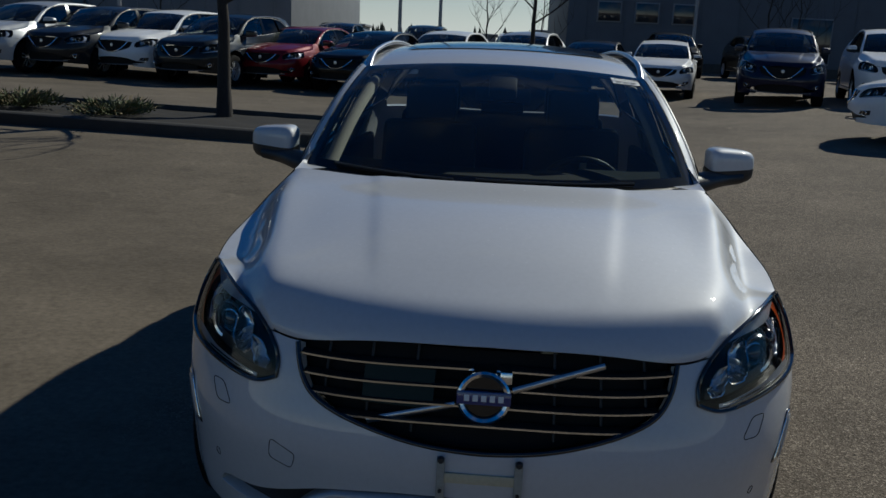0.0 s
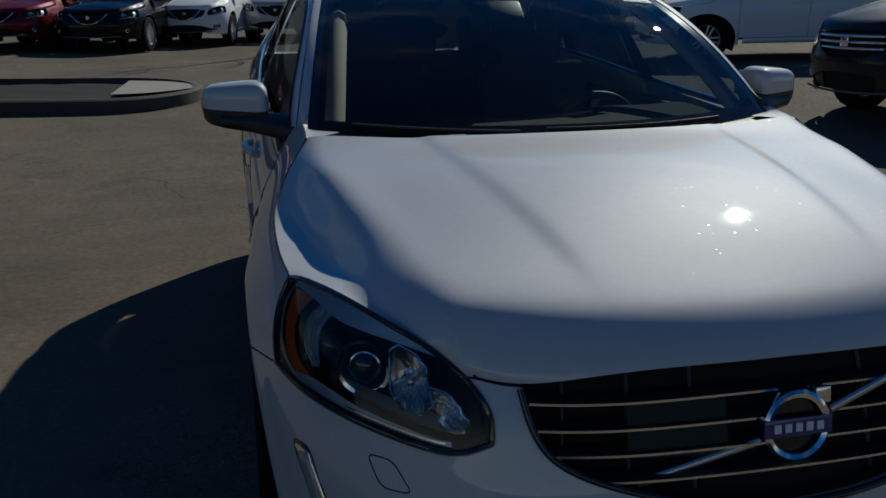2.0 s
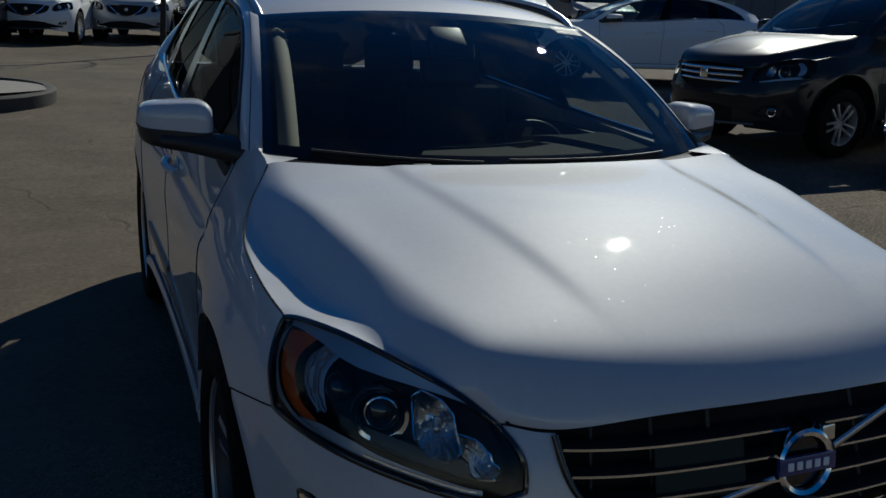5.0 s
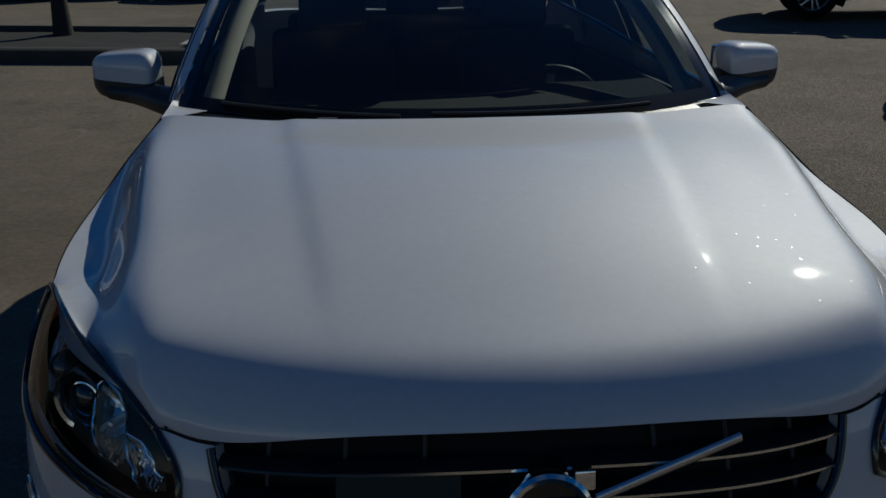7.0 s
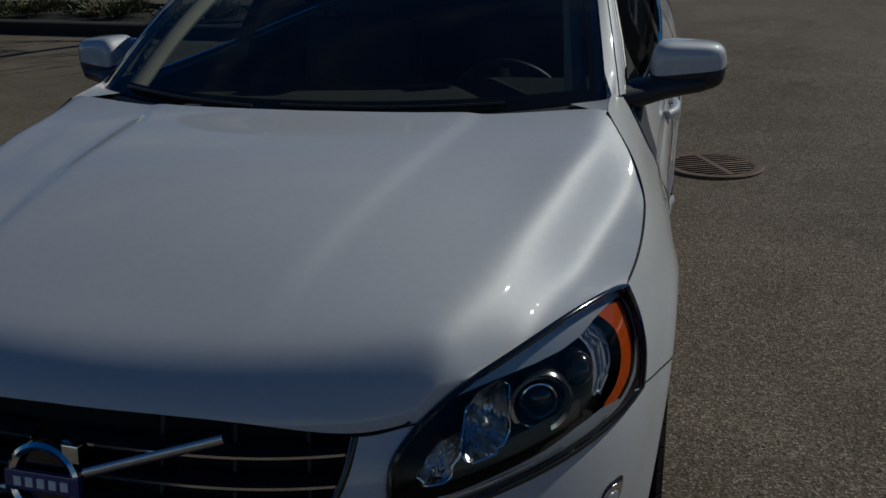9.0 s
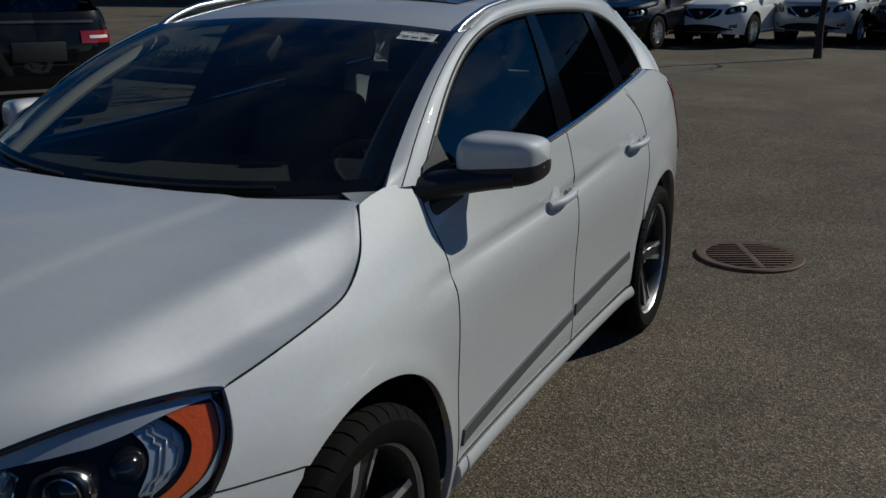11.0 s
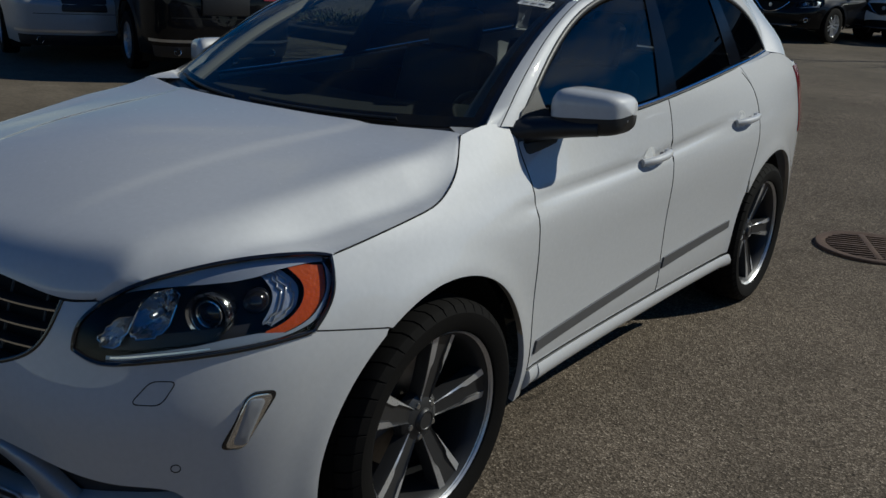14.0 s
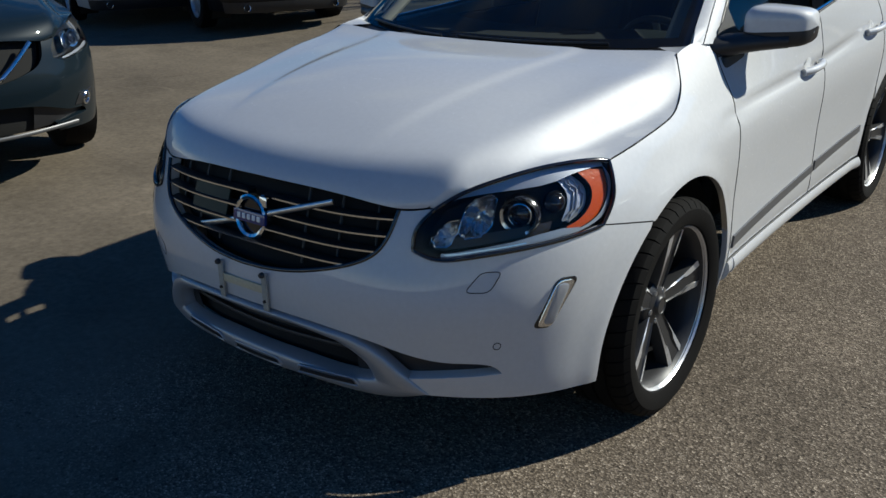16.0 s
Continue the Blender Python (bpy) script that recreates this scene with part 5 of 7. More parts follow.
# lower intake and silver skid plate
sk = Skin(body)
st = np.linspace(-0.50, 0.50, 40)
sk.patch(coons(np.stack([st, np.full(40, 0.32)], 1), np.stack([st, np.full(40, 0.53)], 1), edge([(-0.5, 0.32), (-0.5, 0.53)], 6), edge([(0.5, 0.32), (0.5, 0.53)], 6)), lift=-0.060, rims="")
intake = panel("lower_intake", sk, "black lower air intake with silver skid plate", DEEP_BLACK)
for z in (0.425, 0.455, 0.485):
    st = np.linspace(-0.42, 0.42, 30)
    part("intake_bar", tube(body(np.stack([st, np.full(30, z)], 1)) + (0, 0.045, 0), 0.006, 6), BLACK_TRIM, intake)
# silver frame round the intake: thin above, broad legs, a plate below with three raised loops
inner_ = [path(np.array([(0.0, 0.498), xz(0.20, 0.490), xz(0.32, 0.470)]), 24), path(np.array([xz(0.32, 0.470), xz(0.372, 0.445), xz(0.416, 0.400), xz(0.430, 0.358)]), 22), path(np.array([xz(0.430, 0.358), xz(0.36, 0.351), xz(0.20, 0.362), (0.0, 0.369)]), 34)]
outer_ = [path(np.array([(0.0, 0.519), xz(0.20, 0.511), xz(0.365, 0.494)]), 24), path(np.array([xz(0.365, 0.494), xz(0.435, 0.462), xz(0.500, 0.402), xz(0.580, 0.318)]), 22), path(np.array([xz(0.580, 0.318), xz(0.50, 0.300), xz(0.30, 0.302), (0.0, 0.312)]), 34)]
inner_, outer_ = (np.r_[k_[0], k_[1][1:], k_[2][1:]] for k_ in (inner_, outer_))
wt = np.array([0.0, 0.0, 0.08, 0.28, 0.5, 0.72, 0.92, 1.0, 1.0])
lt = np.array([-0.040, 0.002, 0.008, 0.0125, 0.014, 0.0125, 0.008, 0.002, -0.030])
ring_ = inner_[:, None] * (1 - wt)[None, :, None] + outer_[:, None] * wt[None, :, None]
loop_ = np.r_[ring_, (ring_ * (-1, 1))[::-1][1:-1]]
bm = grid_mesh(body(loop_) + Skin(body).normal(loop_) * lt[None, :, None], closed_u=True)
bmesh.ops.recalc_face_normals(bm, faces=bm.faces)
part("skid_plate", smooth(bm, 60), SKID, intake, "silver skid frame with raised loops")
for a, b in ((-0.385, -0.165), (-0.110, 0.110), (0.165, 0.385)):
    q = rounded(np.array([(a, 0.328), (b, 0.328), (b - 0.014, 0.354), (a + 0.014, 0.354)]), 0.30)
    part("skid_loop", tube(body(q) + Skin(body).normal(q) * 0.0125, 0.0045, 6, closed=True), SKID, intake)
    panel("skid_slot", surf_patch([(a + 0.012, 0.334), (b - 0.012, 0.334)], [(a + 0.020, 0.348), (b - 0.020, 0.348)], 12, 4, lift=0.0150, rims=""), "", BLACK_TRIM, intake)
# empty number-plate bracket
plate = part("plate_bracket", box(0.200, 0.006, 0.026, 0.002, (0, -0.990, 0.578)), CREAM, car, "worn cream plastic plate bracket")
for x in (-0.095, 0.095):
    part("bracket_bar", moved(box(0.020, 0.008, 0.118, 0.002, (x, -0.992, 0.573)), pose(0, 0, 0)), CREAM_GREY, plate)
    part("bracket_bolt", moved(lathe([(0.0, -0.012), (0.007, -0.011), (0.009, -0.006), (0.009, 0.0)], 12, "y"), pose(x, -0.996, 0.628)), BLACK_TRIM, plate)
    part("bracket_bolt", moved(lathe([(0.0, -0.006), (0.004, -0.006), (0.005, 0.0)], 10, "y"), pose(x, -0.996, 0.545)), BLACK_TRIM, plate)

# ---- mirrors, handles, rails, wipers ----
for sd in (1, -1):
    flip = Matrix.Diagonal((sd, 1, 1, 1))
    # housing: a rounded wedge that narrows outwards
    def shell(t0, t1, name, material, owner, label="", scale=1.0):
        a = np.linspace(0, 1, 22)
        rows = []
        for k in a:
            tip = -1.5
            lo_t, hi_t = (tip, 180 - tip) if t1 < 300 else (179.5 - tip, 360.5 + tip)
            th = np.radians(np.linspace(lo_t, hi_t, 25))
            x = 0.835 + k * 0.216
            f = (1 - abs(2 * k - 1) ** 6) ** 0.40
            top, bot = 0.080 * (1 - 0.30 * k**1.4), 0.084 * (1 - 0.22 * k)
            dep = 0.095 * (1 - 0.20 * k)
            cy = 0.680 + 0.095 * k
            cz = 1.191 + 0.004 * k
            c_, s_ = np.cos(th), np.sin(th)
            yy = cy + scale * f * dep * np.sign(c_) * np.abs(c_) ** 0.50
            zz = cz + scale * f * np.where(s_ > 0, top, bot) * np.sign(s_) * np.abs(s_) ** 0.50
            rows.append(np.stack([np.full(25, x), yy, zz], 1))
        bm = grid_mesh(np.array(rows))
        bmesh.ops.recalc_face_normals(bm, faces=bm.faces)
        return part(name, smooth(moved(bm, flip), 70), material, owner, label)

    cap = shell(-10, 190, "mirror", PEARL, car, "white door mirror with black foot")
    shell(189, 351, "mirror_lower", BLACK_TRIM, cap, scale=0.99)
    part("mirror_glass", moved(box(0.165, 0.004, 0.095, 0.015, (0.945, 0.805, 1.200)), flip), CHROME, cap)
    part("mirror_indicator", moved(tube(np.array([(0.975, 0.672, 1.166), (1.012, 0.698, 1.169), (1.043, 0.755, 1.176)]), 0.006, 8), flip), SATIN, cap)
    foot = np.array([(0.74, 0.535, 1.125), (0.82, 0.59, 1.138), (0.90, 0.655, 1.145), (0.98, 0.69, 1.150)])
    part("mirror_foot", moved(tube(path(foot, 14), np.linspace(0.062, 0.036, 14), 14, squash=0.72), flip), BLACK_TRIM, cap)
    tri = cabin(np.array([[(0.50, 1.10), (0.52, 1.15), (0.55, 1.19)], [(0.60, 1.12), (0.60, 1.17), (0.60, 1.215)], [(0.70, 1.14), (0.665, 1.20), (0.655, 1.26)]])) + (0.008, 0, 0)
    part("mirror_sail", smooth(moved(grid_mesh(tri), flip)), BLACK_TRIM, cap)
    # door handles, each over a flush ellipse that paints the hollow's shading
    for y, z in ((1.365, 0.952), (2.325, 1.008)):
        base = body(np.array([yz(y - 0.105, z - 0.006), yz(y - 0.06, z), yz(y, z + 0.004), yz(y + 0.06, z + 0.008), yz(y + 0.10, z + 0.010)]))
        off = np.array([0.012, 0.034, 0.042, 0.040, 0.030])
        pts = base + np.stack([off, 0 * off, 0 * off], 1)
        h = part("door_handle", moved(tube(path(pts, 20), 0.0155, 10, squash=1.0), flip), PEARL, car)
        part("handle_cap", moved(box(0.020, 0.034, 0.030, 0.006, tuple(pts[-1] - (0.008, 0, 0))), flip), SATIN, h)
        a_ = np.linspace(0, 2 * np.pi, 28, endpoint=False)
        ell = body(np.stack([sy(y - 0.02) + 0.050 * np.cos(a_), z + 0.004 + 0.040 * np.sin(a_)], 1)) + (0.0006, 0, 0)
        bm = bmesh.new()
        bm.faces.new([bm.verts.new(q_) for q_ in ell])
        part("handle_hollow", moved(bm, flip), SHADOW_PEARL, h)
    # roof rails
    ry = np.linspace(1.10, 2.86, 60)
    rx_ = np.interp(ry, [a for a, _ in ROOF_EDGE], [b for _, b in ROOF_EDGE]) - 0.006
    rz = roof(np.stack([rx_, ry], 1))[:, 2]
    up_ = 0.029 * np.minimum(1, np.minimum((ry - 1.10) / 0.20, (2.86 - ry) / 0.16)) ** 0.6
    part("roof_rail", moved(tube(np.stack([rx_, ry, rz + up_], 1), 0.0125, 10, squash=0.8), flip), SATIN, car, "silver roof rail")
    # thin black strip added as the dark gap beneath the rail
    part("rail_base", moved(tube(np.stack([rx_ + 0.004, ry, rz + up_ * 0.62], 1), 0.004, 8), flip), BLACK_TRIM, car)
    # tail lamp wrapping the rear corner
    sk = surf_patch([(float(sy(3.19)) + 0.02, 0.86), (float(sy(3.19)) + 0.22, 0.84)], [(float(sy(3.15)) + 0.04, 1.205), (float(sy(3.15)) + 0.22, 1.205)], 8, 12, lift=0.006, sd=sd)
    panel("tail_lamp", sk, "red tail lamp", RED_LENS)
# wipers at the foot of the screen
for x0, x1, v1 in ((0.50, -0.08, 0.020), (-0.16, -0.62, 0.024)):
    u_ = np.linspace(x0, x1, 16) / 0.742
    p = screen(u_, np.interp(np.linspace(0, 1, 16), [0, 1], [0.01, v1]), 0.014)
    w = part("wiper", tube(p, 0.0045, 6), BLACK_TRIM, car)
    part("wiper_blade", tube(p + (0, 0.006, -0.006), 0.003, 5), RUBBER, w)
part("cowl", smooth(grid_mesh(np.stack([screen(np.linspace(-1, 1, 30), np.full(30, v_)) + (0, dy_, dz_) for v_, dy_, dz_ in ((0.0, -0.05, -0.020), (0.0, -0.002, -0.006), (0.02, 0, -0.004))], 1))), BLACK_TRIM, car)
for x in (-0.34, 0.18):
    q = screen(np.array([x / 0.742]), np.array([0.0]), 0.006)[0] + (0, -0.012, 0.0)
    part("washer_jet", box(0.05, 0.018, 0.012, 0.003, tuple(q)), SATIN_GREY, car)

# stock card inside the glass
card = screen_sheet(0.74, 0.93, 0.868, 0.940, 8, 4, 0.0015)
crd = part("stock_card", card, PAPER, car, "white printed stock card on the windscreen")
txt = bpy.data.curves.new("card_text", "FONT")
txt.body, txt.size, txt.extrude, txt.offset = "PW31382", 0.034, 0.0002, 0.0006
to = bpy.data.objects.new("card_text", txt)
scene.collection.objects.link(to)
bpy.context.view_layer.update()
tm = bpy.data.meshes.new_from_object(to.evaluated_get(bpy.context.evaluated_depsgraph_get()))
bpy.data.objects.remove(to)
o_, ex_, ey_ = screen(np.array([0.755, 0.915, 0.755]), np.array([0.902, 0.902, 0.93]), 0.003)
ax_ = Vector(ex_ - o_).normalized()
az_ = ax_.cross(Vector(ey_ - o_)).normalized()
ay_ = az_.cross(ax_)
tx = Matrix((ax_, ay_, az_)).transposed().to_4x4()
tx.translation = Vector(o_) - az_ * 0.0 + Vector((0, -0.42, 0.9)) * 0.006
tm.transform(tx @ Matrix.Diagonal((0.80, 0.80, 1, 1)))
part("card_text", tm, LAMP_BLACK, crd)
bars = [screen_sheet(0.765 + 0.05 * k, 0.80 + 0.05 * k, 0.880, 0.888, 3, 2, 0.004) for k in range(3)]
part("card_bars", join(*bars), LAMP_BLACK, crd)

# ---- cabin ----
part("cabin_floor", box(1.40, 2.9, 0.10, 0.02, (0, 1.85, 0.45)), INTERIOR, car)
dz = np.array([(0.20, 1.10), (0.45, 1.115), (0.75, 1.125), (0.86, 1.09), (0.90, 0.98), (0.86, 0.75), (0.80, 0.55)])
dl_ = path(dz, 24)
xs_ = np.linspace(-0.70, 0.70, 30)
dash = np.stack([np.stack([np.full(24, x), dl_[:, 0] + 0.20 * abs(x / 0.7) ** 2.2, dl_[:, 1] + 0.012 * math.exp(-((x - 0.36) / 0.16) ** 2)], 1) for x in xs_])
part("dashboard", smooth(grid_mesh(dash), 60), DASH, car, "charcoal dashboard")
a = np.linspace(0, 2 * np.pi, 40, endpoint=False)
wm = pose(0.37, 1.02, 1.00, -62, 0, 0)
wheel_ = part("steering_wheel", moved(tube(np.stack([0.185 * np.cos(a), 0.185 * np.sin(a), 0 * a], 1), 0.015, 8, closed=True), wm), LEATHER, car)
part("wheel_hub", moved(box(0.16, 0.11, 0.05, 0.02, (0, 0, 0.02)), wm), INTERIOR, wheel_)
for an in (0, 180, 270):
    part("wheel_spoke", moved(box(0.12, 0.030, 0.012, 0.004, (0.115, 0, 0)), wm @ pose(0, 0, 0, 0, 0, an)), SATIN, wheel_)


def seat(x, y, name, w=0.50):
    s_ = part(name, moved(box(w, 0.52, 0.17, 0.05, (0, 0, 0), 3), pose(x, y, 0.62, -6)), LEATHER, car, "black leather seat")
    part("backrest", moved(box(w * 0.98, 0.15, 0.64, 0.055, (0, 0, 0), 3), pose(x, y + 0.33, 0.93, 18 - 36)), LEATHER, s_)
    for hx in ((x,) if w < 0.9 else (x - 0.40, x, x + 0.40)):
        part("headrest", moved(box(0.27, 0.10, 0.20, 0.04, (0, 0, 0), 3), pose(hx, y + 0.455, 1.325, -14)), LEATHER, s_)
        for px in (-0.06, 0.06):
            part("headrest_post", tube(np.array([(hx + px, y + 0.42, 1.18), (hx + px, y + 0.45, 1.30)]), 0.006, 6), SATIN, s_)


seat(0.37, 1.30, "front_seat")
seat(-0.37, 1.30, "front_seat")
seat(0.0, 2.25, "rear_seat", 1.28)
part("rear_view_mirror", moved(box(0.24, 0.035, 0.070, 0.015, (0, 0, 0), 3), pose(0, 0.93, 1.42, -14)), GLOSS_BLACK, car)
part("camera_pod", moved(box(0.12, 0.10, 0.05, 0.012, (0, 0, 0)), pose(0, 0.90, 1.455, 38)), BLACK_TRIM, car)
for sd in (1, -1):
    pil = screen(np.full(16, 0.90), np.linspace(0.04, 0.95, 16), -0.05) * (sd, 1, 1)
    part("pillar_trim", tube(pil, 0.030, 8, squash=0.7), BEIGE, car, "beige pillar trim")
    part("door_card", box(0.05, 1.95, 0.60, 0.02, (sd * 0.80, 1.50, 0.80)), INTERIOR, car)
part("headliner", smooth(grid_mesh(roof(np.stack(np.meshgrid(np.linspace(-0.55, 0.55, 12), np.linspace(1.14, 3.0, 16), indexing="ij"), -1)) - (0, 0, 0.045))), BEIGE, car)
part("cargo_wall", box(1.25, 0.04, 0.50, 0.01, (0, 2.85, 0.85)), INTERIOR, car)


# ---- ground: one sheet that rises gently away from the drain ----
def ease(d, w):
    return w * math.log1p(math.exp(max(-40.0, min(40.0, d / w)))) if d < 40 * w else d


def gz(x, y):
    u, v, w = ease(y - 4.6, 0.4), ease(x - 2.2, 0.4), ease(-x - 2.0, 0.4)
    r = math.hypot(u, v)
    rise = 0.075 * r - 0.053 * ease(r - 4.0, 0.8) - 0.022 * ease(r - 30.0, 3.0)
    return rise + 0.02 * min(w, 12.0) + 0.004 * min(u, 12.0) * min(v, 6.0)


def ground_mat():
    """Coarse asphalt to the right of the parked car, smoother pale paving to its left, stained and cracked."""
    m = mat("worn_paving", (0.1, 0.09, 0.08), 0.92, spec=0.2)
    nt = m.node_tree
    b = nt.nodes["Principled BSDF"]
    tc = nt.nodes.new("ShaderNodeTexCoord")

    def noise_tex(scale, detail, rough=0.6, vec=None):
        n = nt.nodes.new("ShaderNodeTexNoise")
        n.inputs["Scale"].default_value, n.inputs["Detail"].default_value, n.inputs["Roughness"].default_value = scale, detail, rough
        nt.links.new(vec or tc.outputs["Object"], n.inputs["Vector"])
        return n.outputs["Fac"]

    def ramp(src, a, b_, lo, hi):
        r = nt.nodes.new("ShaderNodeMapRange")
        r.inputs["From Min"].default_value, r.inputs["From Max"].default_value = a, b_
        r.inputs["To Min"].default_value, r.inputs["To Max"].default_value = lo, hi
        nt.links.new(src, r.inputs["Value"])
        return r.outputs[0]

    def math_(op, a, b_):
        n = nt.nodes.new("ShaderNodeMath")
        n.operation = op
        for i, v in enumerate((a, b_)):
            if isinstance(v, (int, float)):
                n.inputs[i].default_value = v
            else:
                nt.links.new(v, n.inputs[i])
        return n.outputs[0]

    def mix(fac, a, b_):
        n = nt.nodes.new("ShaderNodeMix")
        n.data_type = "RGBA"
        nt.links.new(fac, n.inputs["Factor"])
        for key, v in (("A", a), ("B", b_)):
            if isinstance(v, tuple):
                n.inputs[key].default_value = (*v, 1)
            else:
                nt.links.new(v, n.inputs[key])
        return n.outputs["Result"]

    vor = nt.nodes.new("ShaderNodeTexVoronoi")
    vor.inputs["Scale"].default_value = 128
    nt.links.new(tc.outputs["Object"], vor.inputs["Vector"])
    vor2 = nt.nodes.new("ShaderNodeTexVoronoi")
    vor2.inputs["Scale"].default_value = 17
    nt.links.new(tc.outputs["Object"], vor2.inputs["Vector"])
    sep = nt.nodes.new("ShaderNodeSeparateColor")
    nt.links.new(vor.outputs["Color"], sep.inputs[0])
    grit = nt.nodes.new("ShaderNodeTexVoronoi")
    grit.inputs["Scale"].default_value = 260
    nt.links.new(tc.outputs["Object"], grit.inputs["Vector"])
    sep2 = nt.nodes.new("ShaderNodeSeparateColor")
    nt.links.new(grit.outputs["Color"], sep2.inputs[0])
    pick_ = math_("ADD", math_("MULTIPLY", sep.outputs[0], 0.65), math_("MULTIPLY", sep2.outputs[0], 0.35))
    grains = mix(math_("MULTIPLY", ramp(pick_, 0.18, 0.60, 0, 1), ramp(vor.outputs["Distance"], 0.35, 0.80, 1.0, 0.35)), (0.064, 0.050, 0.037), (0.194, 0.156, 0.118))
    stones = mix(ramp(pick_, 0.76, 0.90, 0, 1), grains, (0.400, 0.335, 0.262))
    chips = nt.nodes.new("ShaderNodeTexVoronoi")
    chips.inputs["Scale"].default_value = 46
    nt.links.new(tc.outputs["Object"], chips.inputs["Vector"])
    sep3 = nt.nodes.new("ShaderNodeSeparateColor")
    nt.links.new(chips.outputs["Color"], sep3.inputs[0])
    holes = math_("MAXIMUM", ramp(chips.outputs["Distance"], 0.16, 0.34, 0.42, 1.0), ramp(sep3.outputs[1], 0.80, 0.82, 1.0, 0.0))
    pits = ramp(vor2.outputs["Distance"], 0.06, 0.16, 0.22, 1.0)
    pick = nt.nodes.new("ShaderNodeSeparateColor")
    nt.links.new(vor2.outputs["Color"], pick.inputs[0])
    rare = ramp(pick.outputs[0], 0.80, 0.82, 1.0, 0.0)
    pit = math_("MULTIPLY", math_("MAXIMUM", pits, rare), holes)
    fine = noise_tex(26, 10, 0.7)
    pale = mix(ramp(fine, 0.3, 0.7, 0, 1), (0.098, 0.080, 0.059), (0.168, 0.139, 0.103))
    pos = nt.nodes.new("ShaderNodeSeparateXYZ")
    nt.links.new(tc.outputs["Object"], pos.inputs[0])
    wob = noise_tex(0.6, 5)
    side = ramp(math_("ADD", pos.outputs["X"], ramp(wob, 0.2, 0.8, -1.6, 1.6)), -1.2, 0.1, 0.0, 1.0)
    col = mix(side, pale, stones)
    blot = ramp(noise_tex(0.45, 9, 0.72), 0.3, 0.7, 0.66, 1.34)
    stain = ramp(noise_tex(1.7, 7, 0.6), 0.25, 0.42, 0.72, 1.0)
    # long tyre-worn streaks
    mp = nt.nodes.new("ShaderNodeMapping")
    mp.inputs["Scale"].default_value = (0.35, 2.4, 1)
    mp.inputs["Rotation"].default_value = (0, 0, radians(12))
    nt.links.new(tc.outputs["Object"], mp.inputs["Vector"])
    streak = ramp(noise_tex(0.8, 6, 0.6, mp.outputs[0]), 0.3, 0.7, 0.92, 1.07)
    # cracks: thin lines between large warped cells, kept only in places
    wv = nt.nodes.new("ShaderNodeTexNoise")
    wv.inputs["Scale"].default_value = 1.3
    nt.links.new(tc.outputs["Object"], wv.inputs["Vector"])
    vm = nt.nodes.new("ShaderNodeVectorMath")
    vm.operation = "MULTIPLY_ADD"
    vm.inputs[1].default_value = (0.9, 0.9, 0)
    nt.links.new(wv.outputs["Color"], vm.inputs[0])
    nt.links.new(tc.outputs["Object"], vm.inputs[2])
    cv = nt.nodes.new("ShaderNodeTexVoronoi")
    cv.feature = "DISTANCE_TO_EDGE"
    cv.inputs["Scale"].default_value = 0.22
    nt.links.new(vm.outputs[0], cv.inputs["Vector"])
    crack = math_("MAXIMUM", ramp(cv.outputs["Distance"], 0.0006, 0.0028, 0.55, 1.0), ramp(noise_tex(0.4, 3), 0.40, 0.47, 0.0, 1.0))
    tone = math_("MULTIPLY", math_("MULTIPLY", blot, stain), math_("MULTIPLY", streak, crack))
    ring = nt.nodes.new("ShaderNodeTexVoronoi")
    ring.inputs["Scale"].default_value = 0.9
    nt.links.new(tc.outputs["Object"], ring.inputs["Vector"])
    arc = math_("ABSOLUTE", math_("SUBTRACT", ring.outputs["Distance"], 0.34), 0.0)
    scuff = math_("MULTIPLY", ramp(arc, 0.006, 0.030, 1.0, 0.0), ramp(noise_tex(2.6, 5), 0.50, 0.62, 0.0, 0.22))
    tone = math_("ADD", tone, scuff)
    tone = math_("MULTIPLY", tone, math_("MAXIMUM", pit, ramp(side, 0.2, 0.6, 1.0, 0.0)))
    mul = nt.nodes.new("ShaderNodeVectorMath")
    mul.operation = "SCALE"
    nt.links.new(col, mul.inputs[0])
    nt.links.new(tone, mul.inputs["Scale"])
    nt.links.new(mul.outputs[0], b.inputs["Base Color"])
    bp = nt.nodes.new("ShaderNodeBump")
    bp.inputs["Strength"].default_value, bp.inputs["Distance"].default_value = 0.60, 0.005
    nt.links.new(math_("ADD", math_("MULTIPLY", vor.outputs["Distance"], side), math_("MULTIPLY", fine, 0.5)), bp.inputs["Height"])
    nt.links.new(bp.outputs[0], b.inputs["Normal"])
    return m


PAVING = ground_mat()
def axis_(c, lo, hi):
    """Grid lines: close together near the parked car, wider towards the horizon."""
    near = list(np.arange(lo, hi + 0.01, 0.4))
    far = [2, 4, 7, 11, 16, 24, 36, 60, 110, 200, 400, 900, 2500]
    return [lo - d for d in far[::-1]] + near + [hi + d for d in far]


gxs, gys = axis_(0, -18.0, 18.0), axis_(0, -8.0, 40.0)
bm = grid_mesh(np.array([[(x, y, gz(x, y)) for y in gys] for x in gxs]))
tagged(part("ground", smooth(bm, 180), PAVING), "worn brown-grey asphalt car park with stains and cracks", "ground", kind="structure")

